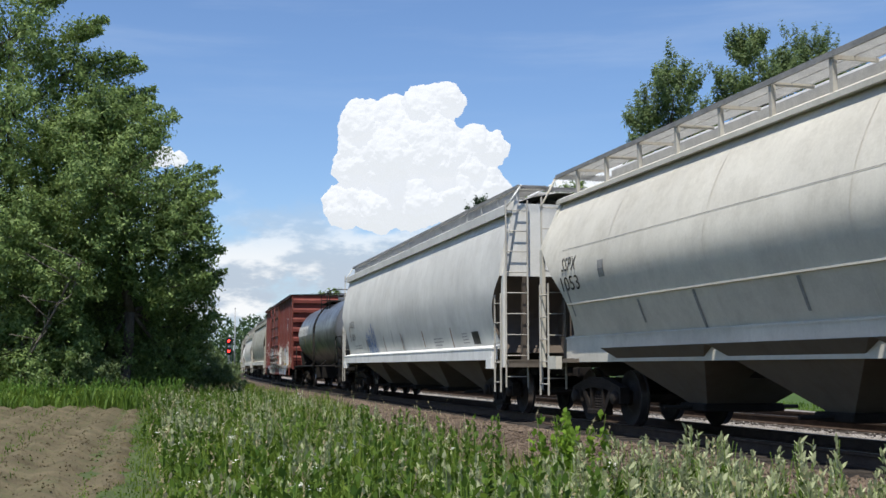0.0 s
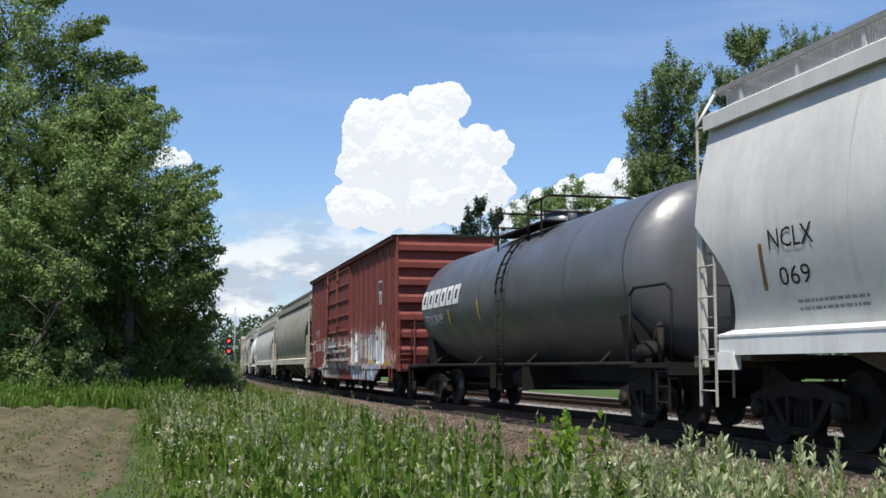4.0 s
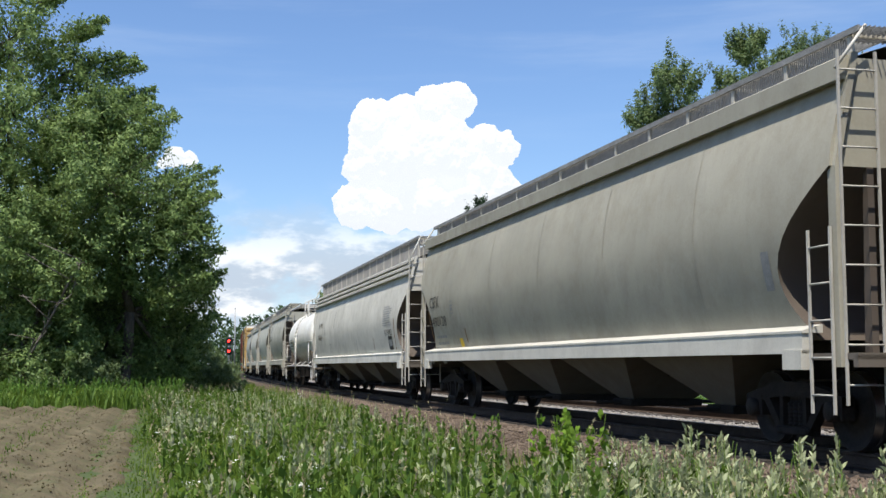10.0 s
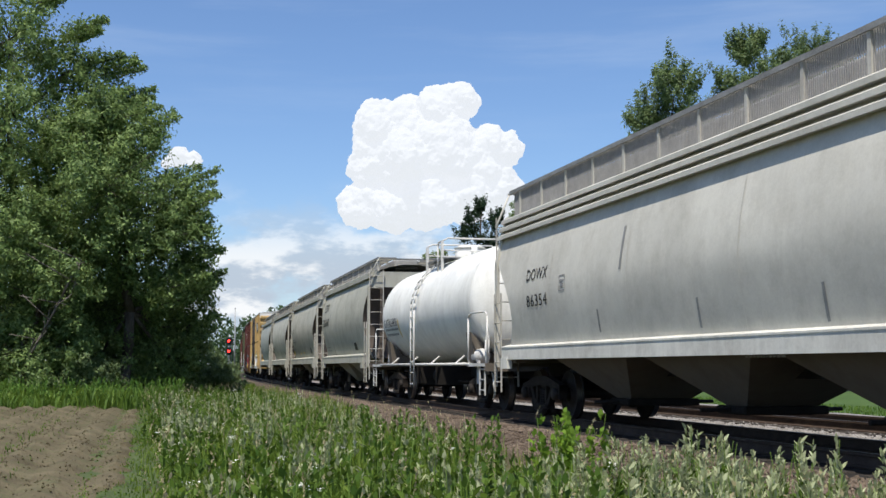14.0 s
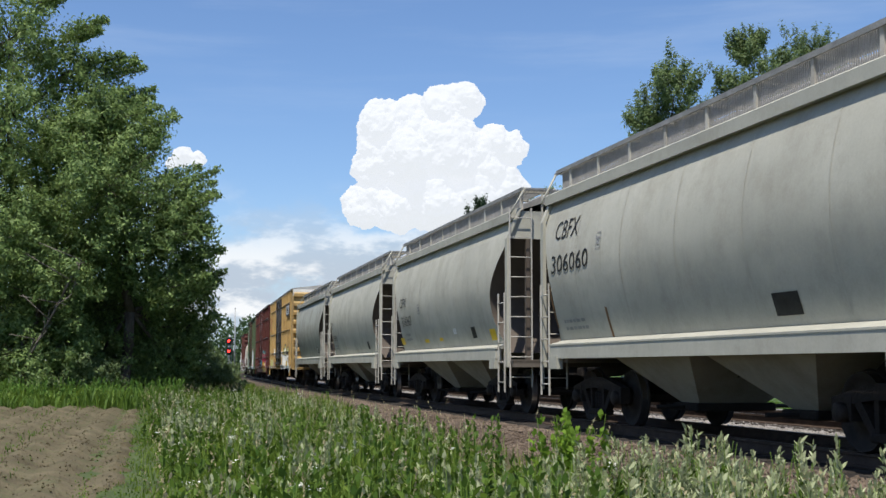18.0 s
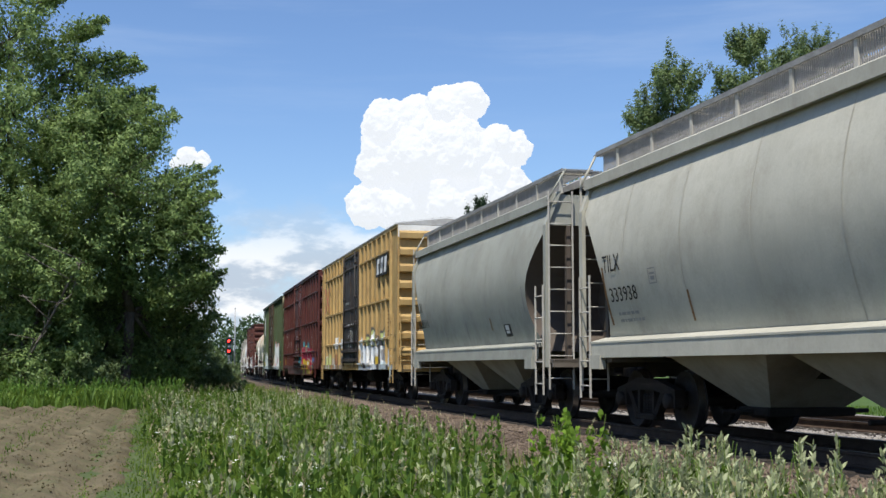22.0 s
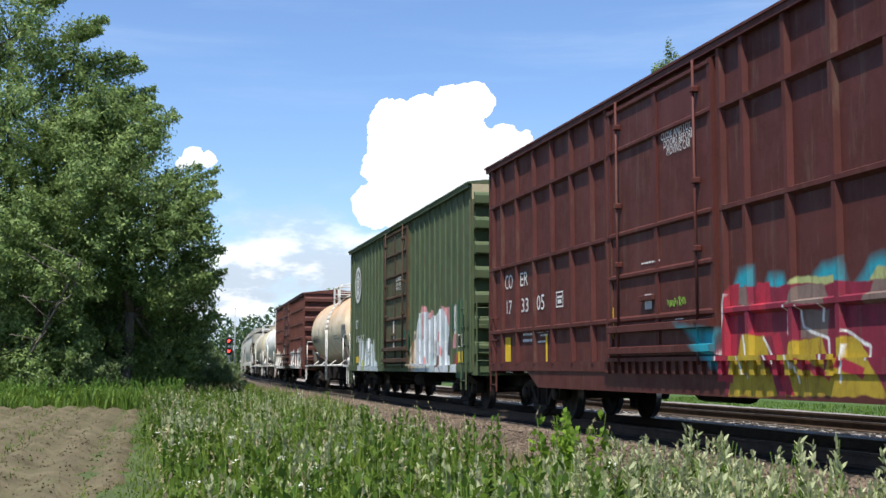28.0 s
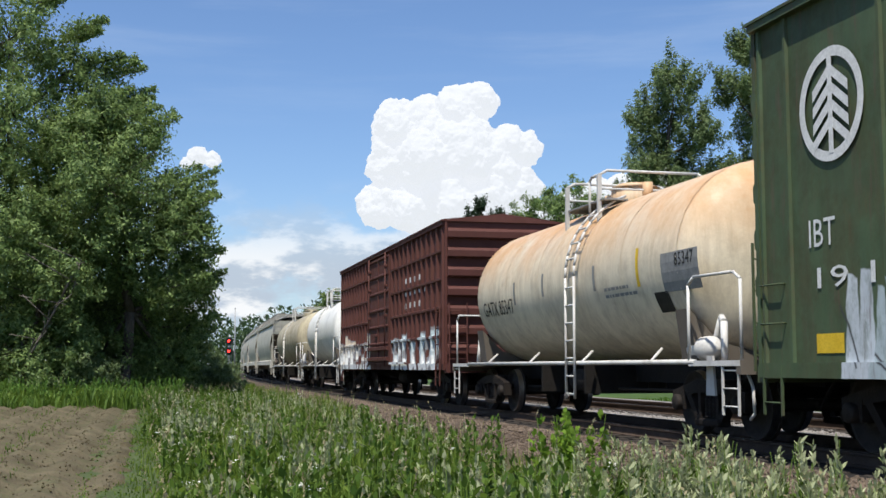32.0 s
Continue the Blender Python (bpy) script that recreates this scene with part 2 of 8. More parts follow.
def blotted(n, l, tc, under, blots):
    """The patches one over another, with slightly unsteady edges and wear."""
    shake = nd(n, l, "ShaderNodeTexNoise", [("Vector", tc), ("Scale", 3.0), ("Detail", 3.0)]).outputs["Color"]
    off = nd(n, l, "ShaderNodeVectorMath", [(0, shake), (1, (0.5, 0.5, 0.5))], operation="SUBTRACT").outputs[0]
    off = nd(n, l, "ShaderNodeVectorMath", [(0, off), (1, (0.11, 0.0, 0.11))], operation="MULTIPLY").outputs[0]
    at = nd(n, l, "ShaderNodeVectorMath", [(0, tc), (1, off)], operation="ADD").outputs[0]
    near = nd(n, l, "ShaderNodeMapRange", [("Value", nd(n, l, "ShaderNodeSeparateXYZ", [(0, tc)]).outputs[1]), ("From Min", 1.40), ("From Max", 1.44)]).outputs[0]
    c = under
    for colour, pts in blots:
        inside = None
        for (xa, za), (xb, zb) in zip(pts, pts[1:] + pts[:1]):
            d = math.hypot(xb - xa, zb - za)
            if d < 0.005:
                continue
            ax, az = -(zb - za) / d, (xb - xa) / d
            dot = nd(n, l, "ShaderNodeVectorMath", [(0, at), (1, (ax, 0.0, az))], operation="DOT_PRODUCT").outputs["Value"]
            edge = calc(n, l, "SUBTRACT", dot, ax * xa + az * za)
            inside = edge if inside is None else calc(n, l, "MINIMUM", inside, edge)
        soft = 0.07 if colour in ("cyan", "blue") else 0.012
        mask = nd(n, l, "ShaderNodeMapRange", [("Value", inside), ("From Min", -soft), ("From Max", soft)]).outputs[0]
        c = mixed(n, l, mask, c, SPRAY[colour])
    mottle = nd(n, l, "ShaderNodeMapRange", [("Value", noise_of(n, l, scaled(n, l, tc, (1.6, 1.0, 0.8)), 2.4, 8, 0.7, 0.25, 0.75)), ("To Min", 0.72), ("To Max", 1.10)]).outputs[0]
    c = mixed(n, l, 1.0, c, nd(n, l, "ShaderNodeCombineXYZ", [(0, mottle), (1, mottle), (2, mottle)]).outputs[0], "MULTIPLY")
    drip = noise_of(n, l, scaled(n, l, tc, (6.0, 1.0, 0.5)), 1.6, 6, 0.7, 0.56, 0.66)
    c = mixed(n, l, calc(n, l, "MULTIPLY", drip, 0.55), c, (0.11, 0.07, 0.05))
    worn = noise_of(n, l, scaled(n, l, tc, (1.0, 1.0, 0.5)), 7, 7, 0.75, 0.48, 0.68)
    hold = calc(n, l, "MULTIPLY", near, calc(n, l, "MULTIPLY_ADD", worn, -0.5, 1.0))
    return mixed(n, l, hold, under, c)


def paint(name, colour, dirt=(0.10, 0.08, 0.06), grime=0.35, streaks=0.3, rust=0.0, rough=0.5, fade=0.12, art=(), crown=None, dents=0.3):
    """Weathered car paint: broad fading, streaks that run down, grime and specks of rust."""
    m, n, l, b = material(name, rough)
    tc = n.new("ShaderNodeTexCoord").outputs["Object"]
    rnd = n.new("ShaderNodeObjectInfo").outputs["Random"]
    sh = nd(n, l, "ShaderNodeMath", [(0, rnd), (1, 37.0)], operation="MULTIPLY").outputs[0]
    v = scaled(n, l, tc, (1, 1, 1), sh)
    broad = noise_of(n, l, v, 0.55, 5, 0.6, 0.3, 0.7)
    c = mixed(n, l, broad, [x * (1 - fade) for x in colour], [min(1, x * (1 + fade) + fade * 0.04) for x in colour])
    run = noise_of(n, l, scaled(n, l, tc, (5.0, 5.0, 0.22), sh), 1.0, 7, 0.68, 0.44, 0.74)
    c = mixed(n, l, nd(n, l, "ShaderNodeMath", [(0, run), (1, streaks)], operation="MULTIPLY").outputs[0], c, dirt)
    spots = noise_of(n, l, v, 1.5, 9, 0.72, 0.46, 0.70)
    c = mixed(n, l, nd(n, l, "ShaderNodeMath", [(0, spots), (1, grime)], operation="MULTIPLY").outputs[0], c, dirt)
    if rust:
        r = noise_of(n, l, scaled(n, l, tc, (2.2, 2.2, 0.8), sh), 1.3, 9, 0.72, 0.60 - 0.1 * rust, 0.72)
        c = mixed(n, l, nd(n, l, "ShaderNodeMath", [(0, r), (1, min(0.85, rust))], operation="MULTIPLY").outputs[0], c, (0.19, 0.075, 0.03))
    fine = noise_of(n, l, v, 28, 4, 0.6, 0.2, 0.8)
    c = mixed(n, l, nd(n, l, "ShaderNodeMath", [(0, fine), (1, 0.16)], operation="MULTIPLY").outputs[0], c, dirt)
    if crown:
        # a wash of rust that has run from the fittings on top
        sp = nd(n, l, "ShaderNodeSeparateXYZ", [(0, tc)])
        hi = nd(n, l, "ShaderNodeMapRange", [("Value", sp.outputs[2]), ("From Min", 2.4), ("From Max", 3.4)]).outputs[0]
        wash = nd(n, l, "ShaderNodeMath", [(0, hi), (1, noise_of(n, l, v, 0.8, 7, 0.65, 0.24, 0.58))], operation="MULTIPLY").outputs[0]
        c = mixed(n, l, nd(n, l, "ShaderNodeMath", [(0, wash), (1, 0.85)], operation="MULTIPLY").outputs[0], c, crown)
    for piece in art:
        c = blotted(n, l, tc, c, piece) if isinstance(piece, Blots) else sprayed(n, l, tc, c, piece)
    l.new(c, b.inputs["Base Color"])
    rg = nd(n, l, "ShaderNodeMapRange", [("Value", spots), ("To Min", rough), ("To Max", min(1, rough + 0.3))])
    l.new(rg.outputs[0], b.inputs["Roughness"])
    dent = noise_of(n, l, scaled(n, l, tc, (1, 1, 0.6), sh), 1.1, 3, 0.5, 0.2, 0.8)
    bp = nd(n, l, "ShaderNodeBump", [("Height", dent), ("Strength", dents), ("Distance", 0.05)])
    bp2 = nd(n, l, "ShaderNodeBump", [("Height", fine), ("Strength", 0.08), ("Distance", 0.01), ("Normal", bp.outputs[0])])
    l.new(bp2.outputs[0], b.inputs["Normal"])
    return m


def glowing(name, colour, strength):
    m, n, l, b = material(name, 0.4)
    b.inputs["Base Color"].default_value = (*colour, 1)
    b.inputs["Emission Color"].default_value = (*colour, 1)
    b.inputs["Emission Strength"].default_value = strength
    return m


def leafy(name, dark, light, gloss=0.55, through=0.35):
    m, n, l, b = material(name, gloss)
    geo = n.new("ShaderNodeNewGeometry").outputs["Random Per Island"]
    tc = n.new("ShaderNodeTexCoord").outputs["Object"]
    c = mixed(n, l, geo, dark, light)
    c = mixed(n, l, nd(n, l, "ShaderNodeMath", [(0, noise_of(n, l, tc, 0.35, 3)), (1, 0.4)], operation="MULTIPLY").outputs[0], c, dark)
    l.new(c, b.inputs["Base Color"])
    tr = nd(n, l, "ShaderNodeBsdfTranslucent")
    l.new(mixed(n, l, 0.5, c, [min(1, x * 1.6) for x in light]), tr.inputs["Color"])
    mx = nd(n, l, "ShaderNodeMixShader", [(0, through), (1, b.outputs[0]), (2, tr.outputs[0])])
    l.new(mx.outputs[0], n["Material Output"].inputs[0])
    return m


M = {}
M["grey_white"] = paint("grey_white_paint", (0.60, 0.595, 0.56), grime=0.12, streaks=0.12)
M["warm_grey"] = paint("warm_grey_paint", (0.58, 0.555, 0.48), grime=0.20, streaks=0.09)
M["olive_grey"] = paint("olive_grey_paint", (0.335, 0.315, 0.25), grime=0.20, streaks=0.09)
M["light_grey"] = paint("light_grey_paint", (0.55, 0.53, 0.465), grime=0.20, streaks=0.09)
M["dull_grey"] = paint("dull_grey_paint", (0.32, 0.325, 0.28), grime=0.22, streaks=0.10)
M["ladder_grey"] = paint("ladder_grey_paint", (0.46, 0.44, 0.39), grime=0.35, streaks=0.2, rust=0.3)
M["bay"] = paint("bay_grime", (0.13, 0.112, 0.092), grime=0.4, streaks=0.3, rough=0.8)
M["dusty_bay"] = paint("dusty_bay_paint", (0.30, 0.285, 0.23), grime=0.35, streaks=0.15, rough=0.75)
M["screen"] = surface("dull_steel_screen", (0.25, 0.245, 0.235), (0.36, 0.35, 0.335), 4.0, 0.7, 0.0, 0.2, 60)
M["screen_pale"] = surface("white_steel_screen", (0.40, 0.40, 0.39), (0.55, 0.55, 0.53), 4.0, 0.7, 0.0, 0.2, 60)
M["mid_grey"] = paint("mid_grey_paint", (0.42, 0.41, 0.345), grime=0.20, streaks=0.09)
M["white"] = paint("white_paint", (0.78, 0.78, 0.75), grime=0.15, streaks=0.15, rough=0.4)
M["sill_white"] = paint("sill_white_paint", (0.66, 0.645, 0.58), grime=0.3, streaks=0.2, rust=0.25)
M["black_tank"] = paint("black_tank_paint", (0.088, 0.091, 0.099), dirt=(0.05, 0.047, 0.045), grime=0.25, streaks=0.12, rough=0.30, dents=0.12)
M["black_tank"].node_tree.nodes["Principled BSDF"].inputs["Specular IOR Level"].default_value = 0.9
M["white_tank"] = paint("white_tank_paint", (0.82, 0.81, 0.76), grime=0.14, streaks=0.16, rust=0.15, rough=0.4)
M["cream_tank"] = paint("cream_tank_paint", (0.72, 0.645, 0.49), dirt=(0.27, 0.22, 0.16), grime=0.42, streaks=0.5, rust=0.3, rough=0.42, crown=(0.55, 0.30, 0.13))
M["tan_tank"] = paint("tan_tank_paint", (0.45, 0.40, 0.28), grime=0.4, streaks=0.4, rust=0.2)
M["rust_dark"] = paint("rusted_steel", (0.06, 0.035, 0.022), dirt=(0.03, 0.022, 0.018), grime=0.5, streaks=0.4, rust=0.5, rough=0.75)
M["roof_metal"] = paint("galvanised_roof", (0.42, 0.42, 0.41), grime=0.4, streaks=0.2, rust=0.3)
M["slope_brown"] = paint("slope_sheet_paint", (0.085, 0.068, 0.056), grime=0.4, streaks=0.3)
# grimy underframe and truck steel, halved so the colour carries the undercar shade
M["under"] = surface("underframe_grime_shade", (0.010, 0.009, 0.008), (0.024, 0.020, 0.017), 2.5, 0.85, 0.0, 0.3, 30)
M["truck"] = surface("cast_steel_grime_shade", (0.012, 0.010, 0.009), (0.036, 0.027, 0.021), 5.0, 0.8, 0.1, 0.4, 45)
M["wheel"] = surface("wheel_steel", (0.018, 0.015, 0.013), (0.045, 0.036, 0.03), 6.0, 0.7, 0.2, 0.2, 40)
M["tread"] = surface("polished_tread", (0.35, 0.34, 0.33), (0.5, 0.49, 0.48), 6.0, 0.3, 1.0, 0.05, 60)
M["grating"] = surface("galvanised_grating", (0.20, 0.20, 0.195), (0.32, 0.32, 0.31), 4.0, 0.7, 0.0, 0.3, 60)
M["ladder_white"] = paint("ladder_white", (0.62, 0.61, 0.58), grime=0.3, streaks=0.2, rust=0.3)
M["ink_black"] = surface("black_stencil", (0.012, 0.012, 0.012), (0.035, 0.034, 0.033), 8, 0.6, 0, 0.0)
M["ink_white"] = surface("white_stencil", (0.62, 0.62, 0.60), (0.8, 0.8, 0.78), 8, 0.6, 0, 0.0)
M["ink_grey"] = surface("worn_stencil", (0.22, 0.22, 0.215), (0.32, 0.32, 0.31), 8, 0.6, 0, 0.0)
M["ink_yellow"] = surface("yellow_reflector", (0.65, 0.42, 0.02), (0.8, 0.55, 0.05), 8, 0.5, 0, 0.0)
M["ink_rust"] = surface("rust_streak", (0.16, 0.09, 0.04), (0.30, 0.17, 0.08), 5, 0.8, 0, 0.1)
M["ink_lime"] = surface("lime_spray", (0.20, 0.45, 0.05), (0.30, 0.55, 0.08), 6, 0.6, 0, 0.0)
M["patch_green"] = surface("fresh_green_paint", (0.02, 0.075, 0.045), (0.03, 0.10, 0.06), 3, 0.5, 0, 0.0)
M["ink_blue"] = surface("blue_spray", (0.03, 0.12, 0.36), (0.06, 0.20, 0.5), 6, 0.6, 0, 0.0)
M["spray_white"] = surface("white_spray", (0.52, 0.54, 0.54), (0.74, 0.75, 0.74), 3, 0.6, 0, 0.0, 30, (0.30, 0.22, 0.18), 0.5)
M["spray_red"] = surface("red_spray", (0.42, 0.03, 0.05), (0.62, 0.07, 0.09), 3, 0.6, 0, 0.0)


M["straw_panel"] = paint("sandy_panel_paint", (0.45, 0.38, 0.25), grime=0.3, streaks=0.3)
M["rail"] = surface("rusty_rail", (0.05, 0.034, 0.026), (0.10, 0.07, 0.052), 4, 0.8, 0.1, 0.3, 50)
M["railhead"] = surface("worn_railhead", (0.13, 0.11, 0.095), (0.22, 0.195, 0.175), 4, 0.5, 0.7, 0.05, 50)
M["tie"] = surface("creosoted_wood", (0.03, 0.025, 0.021), (0.065, 0.055, 0.046), 3, 0.9, 0, 0.4, 25, stretch=(1, 6, 6))
M["ballast"] = surface("crushed_stone_bed", (0.20, 0.18, 0.165), (0.36, 0.33, 0.31), 4, 0.95, 0, 0.8, 22, (0.16, 0.10, 0.07), 0.5)
M["ballast_brown"] = surface("rust_stained_stone_bed", (0.070, 0.050, 0.036), (0.150, 0.112, 0.083), 4, 0.95, 0, 0.8, 22, (0.05, 0.035, 0.025), 0.5)
# stone bed below the cars, with the train's shade painted into its colour
M["ballast_shaded"] = surface("shaded_stone_bed", (0.018, 0.015, 0.013), (0.05, 0.042, 0.036), 4, 0.95, 0, 0.8, 22)
M["stone_brown"] = surface("rust_stained_stone", (0.075, 0.054, 0.039), (0.25, 0.193, 0.147), 2.2, 0.95, 0, 0.3, 30)
M["stone"] = surface("crushed_stone", (0.20, 0.18, 0.165), (0.46, 0.43, 0.40), 2.2, 0.95, 0, 0.3, 30)
M["earth"] = surface("verge_earth", (0.045, 0.07, 0.022), (0.09, 0.12, 0.04), 1.2, 0.95, 0, 0.5, 12, (0.10, 0.075, 0.05), 0.5)
M["lawn"] = surface("mown_grass", (0.045, 0.085, 0.018), (0.08, 0.13, 0.03), 0.5, 0.9, 0, 0.5, 10)
M["soil"] = surface("tilled_soil", (0.085, 0.069, 0.038), (0.18, 0.150, 0.090), 0.9, 0.95, 0, 0.9, 16, (0.085, 0.10, 0.04), 0.7)
M["bark"] = surface("bark", (0.06, 0.05, 0.04), (0.16, 0.14, 0.115), 3, 0.9, 0, 0.7, 18, stretch=(4, 4, 1))
M["pale_bark"] = surface("pale_bark", (0.09, 0.08, 0.065), (0.17, 0.15, 0.13), 3, 0.9, 0, 0.5, 18)
M["leaf_dark"] = leafy("ash_leaves", (0.038, 0.078, 0.021), (0.26, 0.35, 0.115), through=0.28)
M["leaf_mid"] = leafy("cottonwood_leaves", (0.066, 0.106, 0.040), (0.22, 0.285, 0.12))
M["needles"] = leafy("pine_needles", (0.012, 0.03, 0.014), (0.035, 0.065, 0.025), 0.6, 0.15)
M["far_leaf"] = leafy("far_leaves", (0.03, 0.06, 0.025), (0.075, 0.12, 0.05))
M["blade"] = leafy("grass_blades", (0.055, 0.105, 0.012), (0.20, 0.27, 0.04), 0.6, 0.4)
M["weed"] = leafy("weed_leaves", (0.038, 0.085, 0.011), (0.15, 0.23, 0.035), 0.6, 0.35)
M["pale_leaf"] = leafy("pale_weed_leaves", (0.13, 0.18, 0.05), (0.56, 0.58, 0.34), 0.6, 0.25)
M["plume"] = leafy("whitish_weed_tips", (0.11, 0.15, 0.05), (0.54, 0.56, 0.35), 0.6, 0.25)
M["fresh_weed"] = leafy("sunlit_weed_leaves", (0.05, 0.12, 0.015), (0.16, 0.27, 0.05), 0.6, 0.3)
M["fresh_leaf"] = leafy("fresh_sapling_leaves", (0.10, 0.19, 0.02), (0.24, 0.36, 0.05), 0.6, 0.4)
M["straw"] = leafy("dry_stems", (0.20, 0.18, 0.09), (0.38, 0.33, 0.20), 0.7, 0.3)
M["petal"] = leafy("white_flowers", (0.60, 0.60, 0.52), (0.85, 0.85, 0.78), 0.7, 0.3)
M["pole"] = surface("grey_metal_pole", (0.30, 0.31, 0.32), (0.45, 0.46, 0.47), 4, 0.5, 0.5, 0.1)
M["black"] = surface("black_enamel", (0.012, 0.012, 0.013), (0.03, 0.03, 0.03), 4, 0.5, 0, 0.1)
M["red_lamp"] = glowing("red_signal_lens", (1.0, 0.03, 0.02), 5.0)
M["gravel"] = surface("pale_gravel_road", (0.42, 0.40, 0.37), (0.6, 0.58, 0.54), 2, 0.95, 0, 0.4, 14)


# ---- mesh tools ----
class Geo:
    """Gathers boxes, tubes and lofts into one mesh."""

    def __init__(self):
        self.v, self.f, self.sm, self.mi = [], [], [], []

    def add(self, verts, faces, smooth=False, mi=0):
        n = len(self.v)
        self.v.extend(tuple(p) for p in verts)
        for f in faces:
            self.f.append([n + i for i in f])
            self.sm.append(smooth)
            self.mi.append(mi)
        return self

    def box(self, x0, x1, y0, y1, z0, z1, mi=0):
        v = [(x, y, z) for x in (x0, x1) for y in (y0, y1) for z in (z0, z1)]
        f = [(0, 1, 3, 2), (4, 6, 7, 5), (0, 4, 5, 1), (2, 3, 7, 6), (0, 2, 6, 4), (1, 5, 7, 3)]
        return self.add(v, f, False, mi)

    def rbox(self, x0, x1, y0, y1, z0, z1, b=0.02, mi=0):
        """A box whose edges are chamfered all round its z axis and at its top and bottom."""
        def ring(i, z):
            return [(x0 + i + b, y0 + i, z), (x1 - i - b, y0 + i, z), (x1 - i, y0 + i + b, z), (x1 - i, y1 - i - b, z),
                    (x1 - i - b, y1 - i, z), (x0 + i + b, y1 - i, z), (x0 + i, y1 - i - b, z), (x0 + i, y0 + i + b, z)]
        v = ring(b, z0) + ring(0, z0 + b) + ring(0, z1 - b) + ring(b, z1)
        f = [tuple(range(7, -1, -1)), tuple(range(24, 32))]
        for r in range(3):
            f += [(r * 8 + i, r * 8 + (i + 1) % 8, r * 8 + 8 + (i + 1) % 8, r * 8 + 8 + i) for i in range(8)]
        return self.add(v, f, False, mi)

    def tube(self, p0, p1, r, n=8, r1=None, mi=0, smooth=True):
        p0, p1 = Vector(p0), Vector(p1)
        q = (p1 - p0).to_track_quat("Z", "Y")
        r1 = r if r1 is None else r1
        v = []
        for p, rr in ((p0, r), (p1, r1)):
            v += [p + q @ Vector((rr * math.cos(2 * math.pi * i / n), rr * math.sin(2 * math.pi * i / n), 0)) for i in range(n)]
        f = [(i, (i + 1) % n, n + (i + 1) % n, n + i) for i in range(n)]
        self.add(v, f, smooth, mi)
        k = len(self.v)
        self.f += [list(range(k - 2 * n + n - 1, k - 2 * n - 1, -1)), list(range(k - n, k))]
        self.sm += [False, False]
        self.mi += [mi, mi]
        return self

    def bent(self, pts, r, n=6, mi=0):
        for a, b in zip(pts[:-1], pts[1:]):
            self.tube(a, b, r, n, mi=mi)
        return self

    def grid(self, rows, smooth=True, mi=0, closed=False):
        """Skin over rows of equally many points."""
        m = len(rows[0])
        v = [p for r in rows for p in r]
        f = []
        for i in range(len(rows) - 1):
            for j in range(m if closed else m - 1):
                k = (j + 1) % m
                f.append((i * m + j, i * m + k, (i + 1) * m + k, (i + 1) * m + j))
        return self.add(v, f, smooth, mi)

    def poly(self, pts, mi=0):
        return self.add(pts, [tuple(range(len(pts)))], False, mi)

    def prism(self, pts, axis, a, b, mi=0):
        """A flat outline drawn out along an axis: pts are pairs in the two other axes."""
        def at(p, t):
            return (t, p[0], p[1]) if axis == "x" else (p[0], t, p[1]) if axis == "y" else (p[0], p[1], t)
        n = len(pts)
        v = [at(p, a) for p in pts] + [at(p, b) for p in pts]
        f = [tuple(range(n)), tuple(range(2 * n - 1, n - 1, -1))] + [(i, n + i, n + (i + 1) % n, (i + 1) % n) for i in range(n)]
        return self.add(v, f, False, mi)

    def mesh(self, name, mats):
        me = bpy.data.meshes.new(name)
        me.from_pydata(self.v, [], self.f)
        me.polygons.foreach_set("use_smooth", self.sm)
        me.polygons.foreach_set("material_index", self.mi)
        for m in mats if isinstance(mats, (list, tuple)) else [mats]:
            me.materials.append(m)
        me.update()
        bm = bmesh.new()
        bm.from_mesh(me)
        bmesh.ops.recalc_face_normals(bm, faces=bm.faces)
        bm.to_mesh(me)
        bm.free()
        return me


def part(name, geo, mat, parent, label="", at=None):
    me = geo if isinstance(geo, bpy.types.Mesh) else geo.mesh(name, mat)
    ob = new(name, me)
    ob.parent = parent
    if at is not None:
        ob.matrix_basis = at
    return tagged(ob, label)


def thing(name, label, category, m=None, group="", kind=""):
    ob = new(name)
    ob.empty_display_size = 0.3
    if m is not None:
        ob.matrix_basis = m
    return tagged(ob, label, category, group, kind)


CACHE = {}


def cached(key, build):
    if key not in CACHE:
        CACHE[key] = build()
    return CACHE[key]


# ---- trucks, couplers, ladders: shared by all cars ----
WHEEL_R = 0.455


def revolve(g, profile, n=20, mi=0, smooth=True):
    """profile: (y, r) pairs round the y axis."""
    rows = [[(r * math.cos(2 * math.pi * i / n), y, r * math.sin(2 * math.pi * i / n)) for i in range(n)] for y, r in profile]
    return g.grid(rows, smooth, mi, closed=True)


